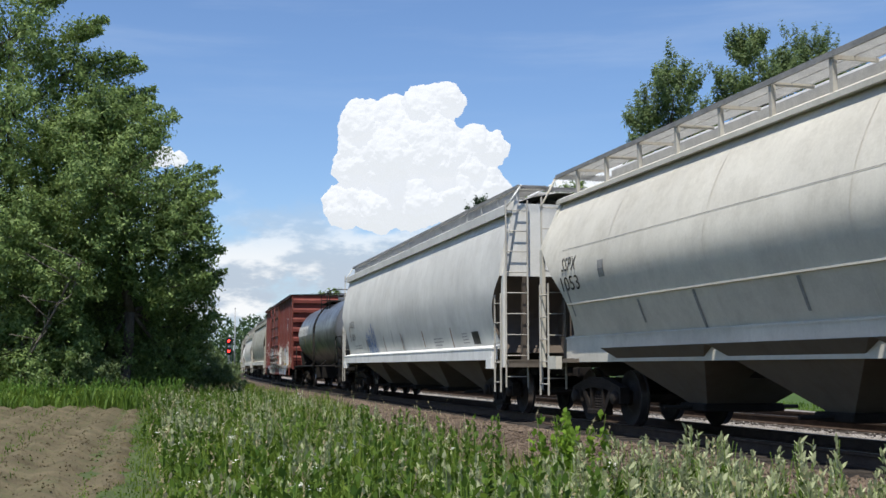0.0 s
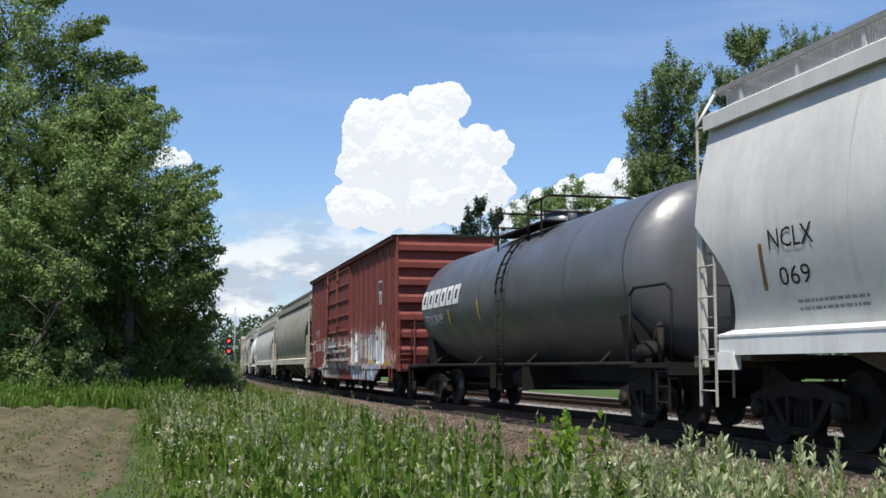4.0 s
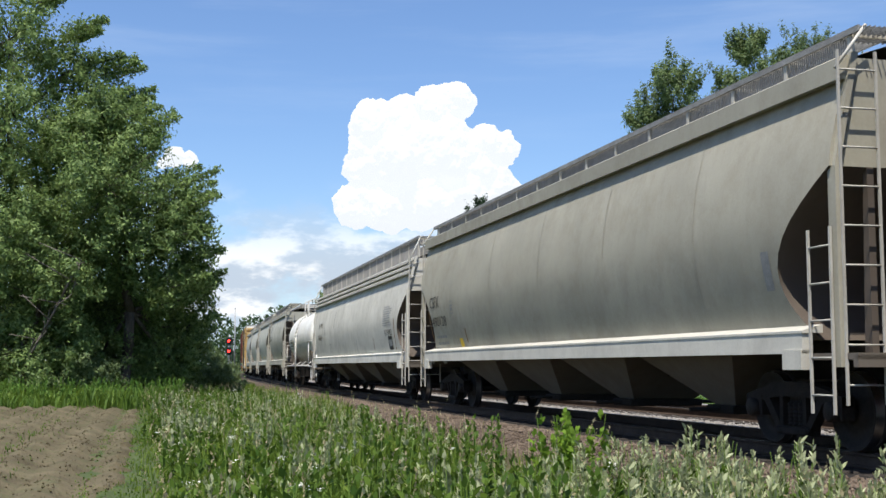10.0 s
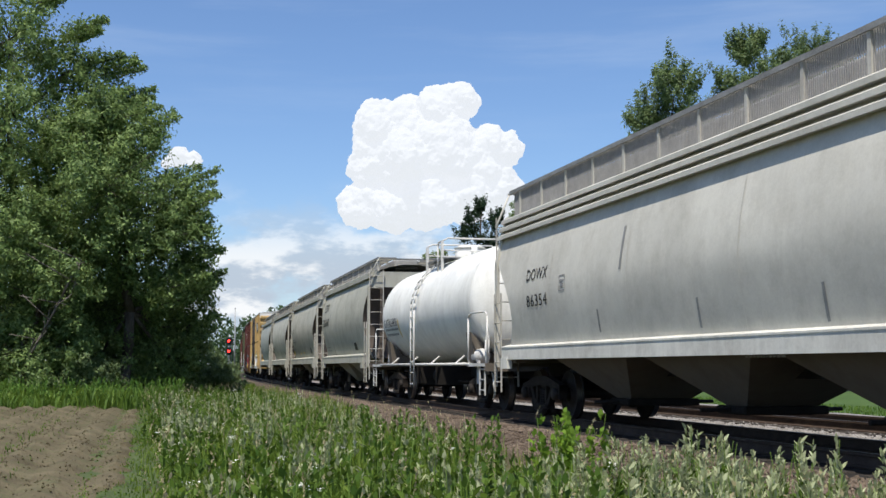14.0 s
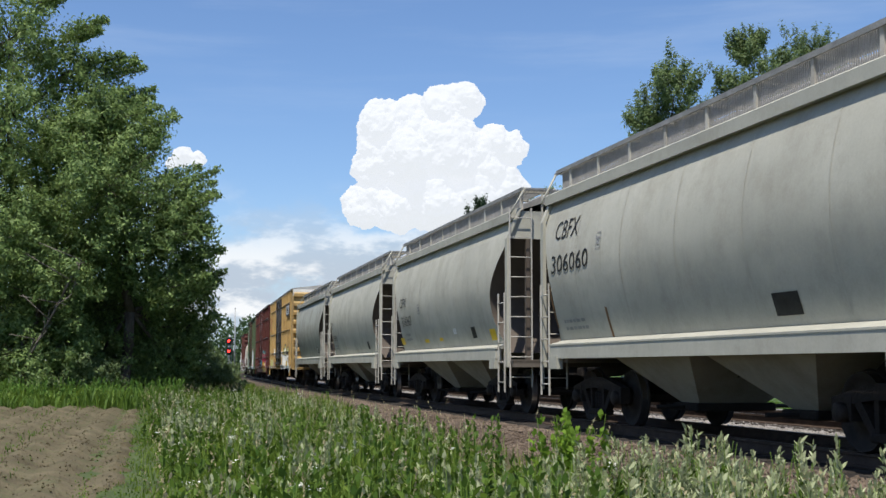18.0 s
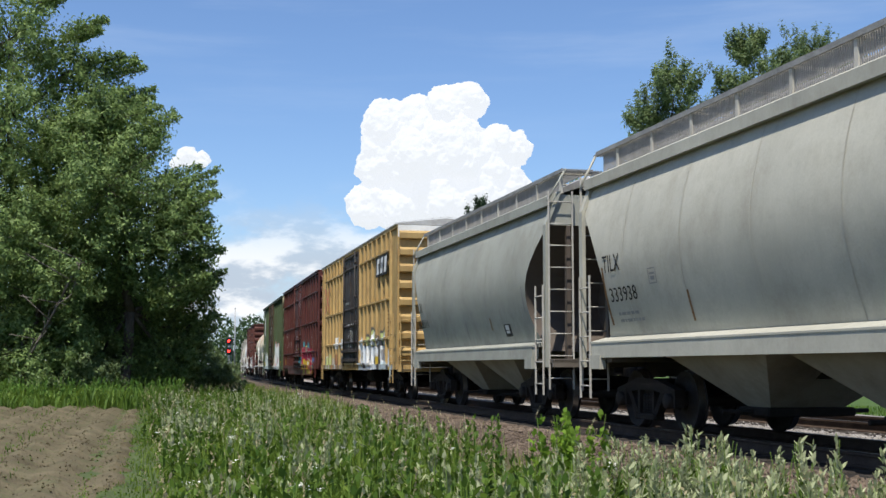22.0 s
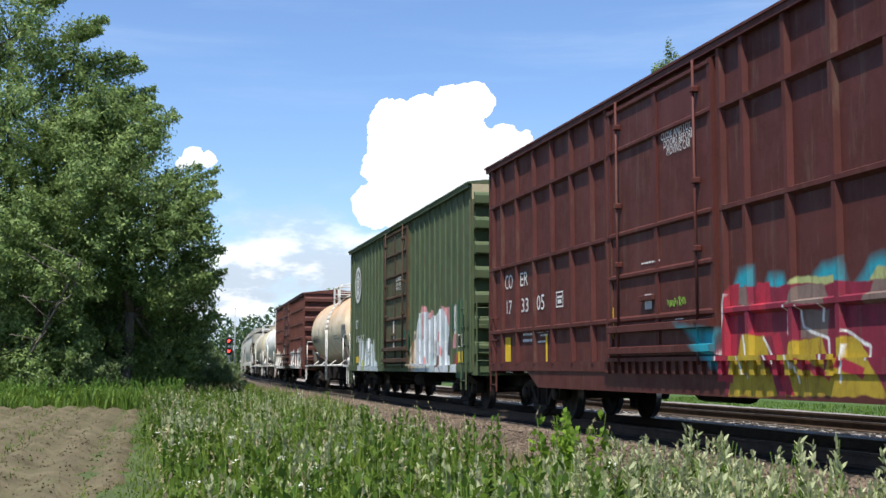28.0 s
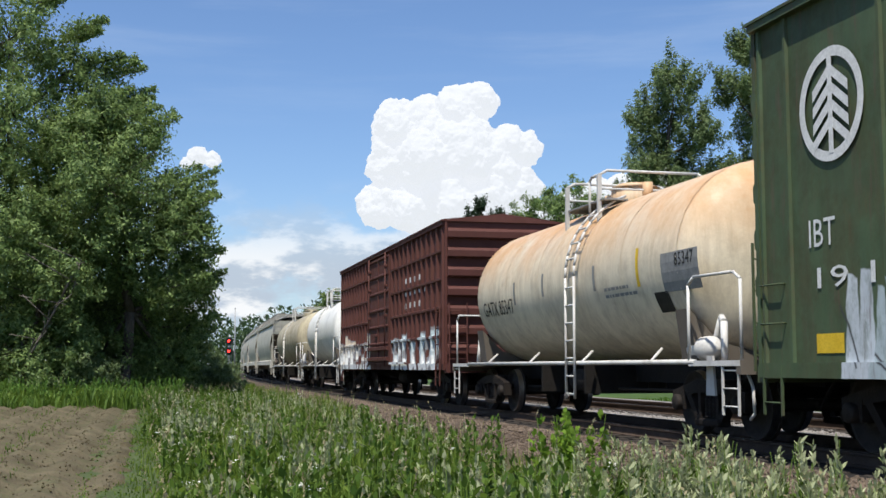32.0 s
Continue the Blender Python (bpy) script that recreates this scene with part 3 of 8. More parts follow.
def wheelset_mesh():
    g = Geo()
    for s in (1, -1):
        revolve(g, [(s * 0.80, 0.10), (s * 0.83, 0.12), (s * 0.83, 0.17), (s * 0.775, 0.22), (s * 0.775, 0.37), (s * 0.82, 0.40),
                    (s * 0.825, 0.445)], 24)
        revolve(g, [(s * 0.825, 0.445), (s * 0.72, WHEEL_R)], 24, 1)
        revolve(g, [(s * 0.72, WHEEL_R), (s * 0.70, 0.48), (s * 0.685, 0.48), (s * 0.685, 0.40), (s * 0.735, 0.37), (s * 0.735, 0.20), (s * 0.68, 0.16), (s * 0.68, 0.09)], 24)
        for k in range(3):
            a = 2 * math.pi * k / 3
            g.tube((0.06 * math.cos(a), s * 1.12, 0.06 * math.sin(a)), (0.06 * math.cos(a), s * 1.145, 0.06 * math.sin(a)), 0.014, 6)
    revolve(g, [(-1.12, 0.001), (-1.12, 0.085), (-0.8, 0.085), (0.8, 0.085), (1.12, 0.085), (1.12, 0.001)], 12)
    return g.mesh("wheelset", [M["wheel"], M["tread"]])


def side_frame_mesh():
    g = Geo()
    # cast frame: arched top chord, sloping tension arms, pedestals over the two bearings
    top = [(-1.08, 0.50), (-1.08, 0.62), (-0.70, 0.70), (-0.30, 0.78), (0.30, 0.78), (0.70, 0.70), (1.08, 0.62), (1.08, 0.50), (0.62, 0.56), (0.30, 0.60), (-0.30, 0.60), (-0.62, 0.56)]
    g.prism(top, "y", -0.07, 0.07)
    for s in (1, -1):
        g.prism([(s * 0.70, 0.58), (s * 0.56, 0.60), (s * 0.26, 0.24), (s * 0.34, 0.18)], "y", -0.06, 0.06)
        g.prism([(s * 0.30, 0.62), (s * 0.22, 0.62), (s * 0.22, 0.24), (s * 0.30, 0.24)], "y", -0.06, 0.06)
        g.prism([(s * 1.08, 0.62), (s * 1.08, 0.36), (s * 1.03, 0.36), (s * 1.0, 0.56), (s * 0.78, 0.56), (s * 0.75, 0.36), (s * 0.70, 0.36), (s * 0.70, 0.62)], "y", -0.08, 0.08)
    g.rbox(-0.36, 0.36, -0.10, 0.10, 0.15, 0.25, 0.02)
    return g.mesh("side_frame", M["truck"])


def spring_mesh():
    g = Geo()
    prof = [(0.26, 0.001)]
    for i in range(6):
        z = 0.26 + i * 0.047
        prof += [(z, 0.045), (z + 0.012, 0.054), (z + 0.026, 0.045), (z + 0.036, 0.036)]
    rows = [[(r * math.cos(2 * math.pi * k / 8), r * math.sin(2 * math.pi * k / 8), z) for k in range(8)] for z, r in prof + [(0.56, 0.001)]]
    g.grid(rows, True, 0, True)
    return g.mesh("truck_spring", M["truck"])


def bearing_mesh():
    g = Geo()
    revolve(g, [(-0.09, 0.10), (-0.09, 0.115), (0.07, 0.115), (0.09, 0.09), (0.09, 0.001)], 14)
    return g.mesh("bearing_cap", M["wheel"])


def bolster_mesh():
    g = Geo()
    g.rbox(-0.18, 0.18, -1.0, 1.0, 0.52, 0.78, 0.03)
    g.tube((0, 0, 0.74), (0, 0, 0.92), 0.22, 14)
    for x in (-0.45, 0.45):
        g.box(x - 0.05, x + 0.05, -0.85, 0.85, 0.36, 0.46)
        for y in (-0.75, 0.75):
            g.box(x - 0.06 + (0.12 if x < 0 else -0.12) * -1, x + 0.06 + (0.12 if x < 0 else -0.12) * -1, y - 0.06, y + 0.06, 0.32, 0.55)
    return g.mesh("bolster", M["truck"])


WHEELS = []


def add_truck(car, x):
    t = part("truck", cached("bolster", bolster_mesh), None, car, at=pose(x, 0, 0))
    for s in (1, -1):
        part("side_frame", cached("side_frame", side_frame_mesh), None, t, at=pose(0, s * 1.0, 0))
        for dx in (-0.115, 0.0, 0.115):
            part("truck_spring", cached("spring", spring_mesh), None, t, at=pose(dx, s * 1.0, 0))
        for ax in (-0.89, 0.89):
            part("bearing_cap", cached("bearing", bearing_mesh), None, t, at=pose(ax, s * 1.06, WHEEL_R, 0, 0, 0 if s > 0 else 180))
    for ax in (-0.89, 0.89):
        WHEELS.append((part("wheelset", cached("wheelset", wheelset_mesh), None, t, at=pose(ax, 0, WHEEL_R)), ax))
    return t


def coupler_mesh():
    g = Geo()
    g.rbox(-0.30, 0.34, -0.07, 0.07, 0.78, 0.94, 0.02)
    g.rbox(0.30, 0.52, -0.14, 0.14, 0.74, 0.98, 0.04)
    g.bent([(0.05, 0.25, 0.82), (0.25, 0.27, 0.60), (0.45, 0.24, 0.42), (0.60, 0.20, 0.50)], 0.025, 6)
    return g.mesh("coupler", M["truck"])


def add_couplers(car, half):
    for s in (1, -1):
        part("coupler", cached("coupler", coupler_mesh), None, car, at=pose(s * half, 0, 0, 0, 0, 0 if s > 0 else 180))


def add_ladder(car, p, across, z0, z1, rungs, mat, name="ladder"):
    """A ladder whose second stile and rungs are parts of it."""
    p, a = Vector(p), Vector(across)

    def stile(q):
        return Geo().box(q.x - 0.014, q.x + 0.014, q.y - 0.014, q.y + 0.014, z0, z1)
    lad = part(name, stile(p), mat, car)
    part("stile", stile(p + a), mat, lad)
    for i in range(rungs):
        z = z0 + (z1 - z0) * (i + 0.5) / rungs
        part("rung", Geo().tube(p + Vector((0, 0, z)), p + a + Vector((0, 0, z)), 0.012, 6), mat, lad)
    return lad


def lettering(car, surf, text, xl, xr, z0, z1, mat, slant=0.0):
    """Letters laid on the near side between two ends and two heights; surf(z) gives how far out that side stands."""
    cu = bpy.data.curves.new("letters", "FONT")
    cu.body, cu.size, cu.resolution_u = text, 1.0, 2
    tmp = bpy.data.objects.new("letters", cu)
    scene.collection.objects.link(tmp)
    bpy.context.view_layer.update()
    me = bpy.data.meshes.new_from_object(tmp.evaluated_get(bpy.context.evaluated_depsgraph_get()))
    bpy.data.objects.remove(tmp)
    co = np.array([v.co[:] for v in me.vertices])
    lo, hi = co.min(0), co.max(0)
    for v in me.vertices:
        t = (v.co.y - lo[1]) / (hi[1] - lo[1])
        zz = z0 + t * (z1 - z0)
        v.co = Vector((xl + (v.co.x - lo[0]) / (hi[0] - lo[0]) * (xr - xl) - slant * (zz - z0), surf(zz) + 0.010, zz))
    me.materials.clear()
    me.materials.append(mat)
    return part("lettering", me, None, car)


def patch(g, x0, x1, z0, z1, surf, out=0.006, mi=0, rows=4):
    """A thin panel that follows the near side."""
    zz = np.linspace(z0, z1, rows)
    g.grid([[(x0, surf(z) + out, z), (x1, surf(z) + out, z)] for z in zz], False, mi)
    return g


def bars(car, surf, x, z, lines, length, high, mat, seed=1, name="stencil"):
    """Small print that cannot be read, as bars."""
    rng = random.Random(seed)
    for i in range(lines):
        g = Geo()
        zz = z - i * high * 2.3
        xx = x
        end = x - length * rng.uniform(0.7, 1.0)
        while xx > end:
            w = rng.uniform(0.5, 1.6) * high * 2.4
            patch(g, xx - w, xx, zz, zz + high, surf, 0.006, 0, 2)
            xx -= w + high * 0.7
        part(name, g, mat, car)


def mark(car, surf, name, x0, x1, z0, z1, mat, lean=0.0):
    """A painted patch, placard or stain on the near side."""
    g = Geo()
    g.grid([[(x0 - lean * (z - z0), surf(z) + 0.007, z), (x1 - lean * (z - z0), surf(z) + 0.007, z)] for z in np.linspace(z0, z1, 5)], False)
    return part(name, g, mat, car)


def framed(car, surf, x0, x1, z0, z1, mat):
    """A thin painted outline round two short bars."""
    g = Geo()
    b = 0.07 * (x1 - x0)
    for a, c, e, f in ((x0, x1, z0, z0 + b), (x0, x1, z1 - b, z1), (x0, x0 + b, z0 + b, z1 - b), (x1 - b, x1, z0 + b, z1 - b), (x0 + 2.2 * b, x1 - 2.2 * b, z0 + 0.58 * (z1 - z0), z0 + 0.72 * (z1 - z0)), (x0 + 3.4 * b, x1 - 3.4 * b, z0 + 0.24 * (z1 - z0), z0 + 0.48 * (z1 - z0))):
        patch(g, a, c, e, f, surf, 0.007, 0, 2)
    return part("stencil_box", g, mat, car)


def blocks(car, surf, n, xl, xr, z0, z1, mat):
    """A row of slanted painted blocks, each a frame round a dark slot."""
    w = (xl - xr) / n
    hh = z1 - z0

    def strip(g, a, b, za, zb):
        g.grid([[(a - 0.12 * (z - z0), surf(z) + 0.008, z), (b - 0.12 * (z - z0), surf(z) + 0.008, z)] for z in np.linspace(za, zb, 4)], False)
    for k in range(n):
        a = xl - w * k
        g = Geo()
        strip(g, a, a - 0.26 * w, z0, z1)
        strip(g, a - 0.6 * w, a - 0.86 * w, z0 + 0.002, z1)
        strip(g, a - 0.26 * w, a - 0.6 * w, z0, z0 + 0.26 * hh)
        strip(g, a - 0.26 * w, a - 0.6 * w, z1 - 0.26 * hh, z1)
        part("painted_block", g, mat, car)


def scrawl(car, surf, x0, x1, z0, z1, mat=None, n=11, thick=0.06, label="blue sprayed scrawl"):
    """A loose looping line of spray."""
    rng = random.Random(12)
    for k in range(n):
        g = Geo()
        xa = x0 + (x1 - x0) * (k + 0.2) / n
        pts = [(xa + rng.uniform(-0.6, 0.6) * (x1 - x0) / n, z0 + (z1 - z0) * t) for t in np.linspace(rng.uniform(0.05, 0.25), rng.uniform(0.6, 1.0), 7)]
        for (a, za), (b, zb) in zip(pts[:-1], pts[1:]):
            g.grid([[(a, surf(za) + 0.008 + 0.0003 * k, za), (a + thick, surf(za) + 0.008 + 0.0003 * k, za)], [(b, surf(zb) + 0.008 + 0.0003 * k, zb), (b + thick, surf(zb) + 0.008 + 0.0003 * k, zb)]], False)
        part("spray_stroke", g, mat or M["ink_blue"], car, label)


M["emblem_blue"] = surface("faded_blue_paint", (0.03, 0.04, 0.09), (0.06, 0.07, 0.13), 6, 0.6, 0, 0.0)


def shield(car, surf, x0, x1, z0, z1):
    """A white shield: notched top, dark band, upright stripes that follow the point."""
    c, w, h, y = (x0 + x1) / 2, (x1 - x0) / 2, (z1 - z0) / 2, surf(z0) + 0.010
    zm = (z0 + z1) / 2

    def point(u):
        return -0.98 + 0.52 * abs(u) ** 1.6
    out = [(-1, 0.86), (-0.75, 0.98), (-0.35, 0.90), (0, 1.0), (0.35, 0.90), (0.75, 0.98), (1, 0.86), (0.93, 0.5), (1.0, 0.1), (0.98, -0.3)] + [(u, point(u)) for u in (0.8, 0.4, 0, -0.4, -0.8)] + [(-0.98, -0.3), (-1.0, 0.1), (-0.93, 0.5)]
    part("emblem", Geo().poly([(c + w * a, y, zm + h * b) for a, b in out]), M["ink_white"], car, "white shield emblem")
    for k in range(5):
        u = -0.68 + 0.34 * k
        part("emblem_stripe", Geo().prism([(c + w * (u - 0.085), zm - 0.02 * h), (c + w * (u + 0.085), zm - 0.02 * h), (c + w * (u + 0.085), zm + h * (point(u + 0.085) + 0.1)), (c + w * (u - 0.085), zm + h * (point(u - 0.085) + 0.1))], "y", y, y + 0.002), M["emblem_blue"], car)
    part("emblem_band", Geo().prism([(c - w * 0.84, zm + 0.12 * h), (c + w * 0.84, zm + 0.12 * h), (c + w * 0.80, zm + 0.78 * h), (c, zm + 0.86 * h), (c - w * 0.80, zm + 0.78 * h)], "y", y, y + 0.002), M["emblem_blue"], car)


def panel_sign(car, surf, xl, xr, z0, z1):
    """A black panel with three white block shapes."""
    y = 1.557
    d = xl - xr
    part("emblem", Geo().box(xr, xl, y, y + 0.004, z0, z1), M["ink_black"], car, "black panel with white block shapes")
    for k in range(3):
        a = xl - d * (0.08 + 0.31 * k)
        part("emblem_block", Geo().prism([(a, z0 + 0.12 * (z1 - z0)), (a - 0.18 * d, z0 + 0.12 * (z1 - z0)), (a - 0.25 * d, z1 - 0.12 * (z1 - z0)), (a - 0.07 * d, z1 - 0.12 * (z1 - z0))], "y", y + 0.004, y + 0.008), M["ink_white"], car)
    for k in range(4):
        zz = z0 + (0.38 + 0.07 * k) * (z1 - z0)
        part("emblem_line", Geo().box(xr + 0.25 * d, xl - 0.22 * d, y + 0.008, y + 0.011, zz, zz + 0.03 * (z1 - z0)), M["ink_black"], car)


def cross_mark(car, surf, x0, x1, z0, z1):
    g = Geo()
    y = 1.552
    for s in (0, 1):
        p, q = (x0, x1) if s else (x1, x0)
        g.poly([(p, y + 0.002 * s, z0), (p + 0.13, y + 0.002 * s, z0), (q + 0.13, y + 0.002 * s, z1), (q, y + 0.002 * s, z1)])
    return part("sprayed_cross", g, [M["spray_red"]], car)


def ring_emblem(car, surf, x0, x1, z0, z1):
    """A pale oval ring round a plain upright tree-like shape."""
    c, w, zc, hh, y = (x0 + x1) / 2, (x1 - x0) / 2, (z0 + z1) / 2, (z1 - z0) / 2, 1.485
    n = 40
    ring = [[(c + w * k * math.cos(2 * math.pi * i / n), y, zc + hh * k * math.sin(2 * math.pi * i / n)) for i in range(n)] for k in (1.0, 0.82)]
    part("emblem", Geo().grid(ring, False, 0, True), M["ink_white"], car, "pale oval emblem")
    part("emblem_trunk", Geo().box(c - 0.04, c + 0.04, y, y + 0.004, zc - hh * 0.86, zc + hh * 0.86), M["ink_white"], car)
    for k in range(4):
        zb = zc - hh * 0.62 + hh * 0.30 * k
        for s in (1, -1):
            part("emblem_branch", Geo().poly([(c + s * 0.04, y + 0.003, zb + 0.24), (c + s * 0.04, y + 0.003, zb + 0.12), (c + s * w * 0.55, y + 0.003, zb - 0.10), (c + s * w * 0.55, y + 0.003, zb + 0.02)]), M["ink_white"], car)


def end_lettering(car, text, x, y0, y1, z0, z1, mat):
    """Letters on the end of a car that leads the way."""
    cu = bpy.data.curves.new("letters", "FONT")
    cu.body = text
    tmp = bpy.data.objects.new("letters", cu)
    scene.collection.objects.link(tmp)
    bpy.context.view_layer.update()
    me = bpy.data.meshes.new_from_object(tmp.evaluated_get(bpy.context.evaluated_depsgraph_get()))
    bpy.data.objects.remove(tmp)
    co = np.array([v.co[:] for v in me.vertices])
    lo, hi = co.min(0), co.max(0)
    for v in me.vertices:
        v.co = Vector((x, y0 + (v.co.x - lo[0]) / (hi[0] - lo[0]) * (y1 - y0), z0 + (v.co.y - lo[1]) / (hi[1] - lo[1]) * (z1 - z0)))
    me.materials.clear()
    me.materials.append(mat)
    return part("lettering", me, None, car)


# ---- the ground ----
def bed(w):
    """Height of the ground across the line, from the middle of the near track: field, verge, ballast under two tracks, lawn."""
    return np.interp(w, (-4.6, -3.6, -2.15, 2.0, 2.6, 8.6, 10.6, 12.0), (-0.62, -0.58, -0.18, -0.18, -0.20, -0.18, -0.60, -0.70))


def hump(x, y, size, high, seed=0.0):
    return high * noise.noise(Vector((x / size, y / size, seed)))


def ground_sheet():
    ss = np.concatenate([np.linspace(-400, -30, 12), np.arange(-25, 70, 1.2), np.geomspace(71, 2400, 50)])
    ww = np.concatenate([-np.geomspace(1200, 12, 26), np.arange(-11, 11, 0.55), np.geomspace(11.5, 1100, 26)])
    rows = []
    for s in ss:
        x, y, _ = along(s, ww)
        z = bed(ww)
        row = []
        for a, b, c, w in zip(x, y, z, ww):
            k = 0.05 if abs(w - 2) > 5.5 else 0.015
            row.append((a, b, c + hump(a, b, 1.4, k) + (hump(a, b, 9, 0.05) if w < -4 else 0) + (min(6.0, 0.004 * max(0, abs(w) - 300)))))
        rows.append(row)
    g = Geo()
    m = len(ww)
    v = [p for r in rows for p in r]
    f, mi = [], []
    for i in range(len(ss) - 1):
        for j in range(m - 1):
            f.append((i * m + j, (i + 1) * m + j, (i + 1) * m + j + 1, i * m + j + 1))
            wc = 0.5 * (ww[j] + ww[j + 1])
            # slot 4: strip under the train, blackened in colour to deepen its shade
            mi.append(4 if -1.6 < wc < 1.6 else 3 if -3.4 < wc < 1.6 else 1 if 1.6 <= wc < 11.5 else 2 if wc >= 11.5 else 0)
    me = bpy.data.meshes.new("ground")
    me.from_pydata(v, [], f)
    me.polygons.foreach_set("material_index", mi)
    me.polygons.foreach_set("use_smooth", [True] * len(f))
    for k in ("earth", "ballast", "lawn", "ballast_brown", "ballast_shaded"):
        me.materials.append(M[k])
    return tagged(new("ground", me), "grassy ground with a grey stone railway bed", "ground", kind="structure")


ground_sheet()


def field_sheet():
    """Tilled soil with low furrows beside the verge."""
    ss = np.concatenate([np.arange(-10, 30, 0.35), np.arange(30, 49, 0.6)])
    ww = np.concatenate([np.arange(-60, -24, 1.2), np.arange(-24, -8.6, 0.16)])
    rows = []
    for i, s in enumerate(ss):
        x, y, _ = along(s, ww)
        row = []
        for a, b, w in zip(x, y, ww):
            edge = -8.8 + 0.6 * noise.noise(Vector((s * 0.35, 3.1, 0))) + 0.35 * noise.noise(Vector((s * 1.3, 7.1, 0)))
            z = -0.47 + 0.055 * math.sin(w * 2 * math.pi / 0.76) + hump(a, b, 0.5, 0.06) + hump(a, b, 0.19, 0.022) - 0.13 * min(1.0, max(0.0, (w + 10.6) / 1.8)) - 0.10 * min(1.0, max(0.0, (s - 44) / 4))
            if w > edge or s > 48 + 1.5 * noise.noise(Vector((w * 0.3, 0, 5))):
                z = -0.85
            row.append((a, b, z))
        rows.append(row)
    g = Geo().grid(rows, True)
    me = bpy.data.meshes.new("field")
    me.from_pydata(g.v, [], g.f)
    me.polygons.foreach_set("use_smooth", g.sm)
    me.materials.append(M["soil"])
    return tagged(new("field", me), "bare brown tilled field with low furrows", "field", kind="structure")


field_sheet()


# ---- the tracks ----
def track(label, w0, s0, s1):
    tr = thing("railway_track", label, "track", kind="structure")
    for y in (-0.7525, 0.7525):
        rows, top = [], []
        for s in np.concatenate([np.arange(s0, 90, 3.0), np.geomspace(92, s1, 30)]):
            prof = [(-0.07, -0.172), (-0.07, -0.155), (-0.01, -0.14), (-0.01, -0.045), (-0.035, -0.035), (-0.035, -0.004), (0.035, -0.004), (0.035, -0.035), (0.01, -0.045), (0.01, -0.14), (0.07, -0.155), (0.07, -0.172)]
            row = []
            for dw, z in prof:
                x, yy, _ = along(s, w0 + y + dw)
                row.append((float(x), float(yy), z))
            rows.append(row)
            top.append([(*[float(q) for q in along(s, w0 + y + dw)[:2]], 0.0) for dw in (-0.034, 0.034)])
        g = Geo().grid(rows, False, 0, True)
        g.grid(top, False, 1)
        part("rail", g, [M["rail"], M["railhead"]], tr)
    tie = cached("tie", lambda: Geo().rbox(-0.115, 0.115, -1.30, 1.30, -0.33, -0.165, 0.012).mesh("tie", M["tie"]))
    s = 6.0
    while s < 90:
        part("tie", tie, None, tr, at=on_track(s, w0) @ pose(0, 0, 0, 0, 0, random.uniform(-0.8, 0.8)))
        s += 0.56
    return tr


track("near railway track with rusty rails under the train", 0.0, -60, 900)
track("far railway track with rusty rails on grey stone", 4.4, -60, 900)


# ---- trees ----
def leaf_mesh(points, size, rng, mat, name, up=0.3, facing=None):
    """Many small leaf-shaped plates, each turned its own way."""
    n = len(points)
    p = np.asarray(points)
    a = rng.normal(size=(n, 3)) + np.array([0.0, 0.0, 0.55]) if facing is None else 0.55 * rng.normal(size=(n, 3)) + facing
    a /= np.linalg.norm(a, axis=1, keepdims=True)
    b = rng.normal(size=(n, 3))
    b[:, 2] -= up
    b -= a * (a * b).sum(1, keepdims=True)
    b /= np.linalg.norm(b, axis=1, keepdims=True)
    c = np.cross(a, b)
    sz = size * rng.uniform(0.6, 1.4, (n, 1))
    v = np.stack([p - b * sz, p + c * sz * 0.42 + a * sz * 0.12, p + b * sz, p - c * sz * 0.42 + a * sz * 0.12], 1).reshape(-1, 3)
    me = bpy.data.meshes.new(name)
    me.vertices.add(4 * n)
    me.vertices.foreach_set("co", v.ravel().astype(np.float32))
    me.loops.add(4 * n)
    me.loops.foreach_set("vertex_index", np.arange(4 * n, dtype=np.int32))
    me.polygons.add(n)
    me.polygons.foreach_set("loop_start", np.arange(0, 4 * n, 4, dtype=np.int32))
    me.materials.append(mat)
    me.update(calc_edges=True)
    me.validate()
    return me


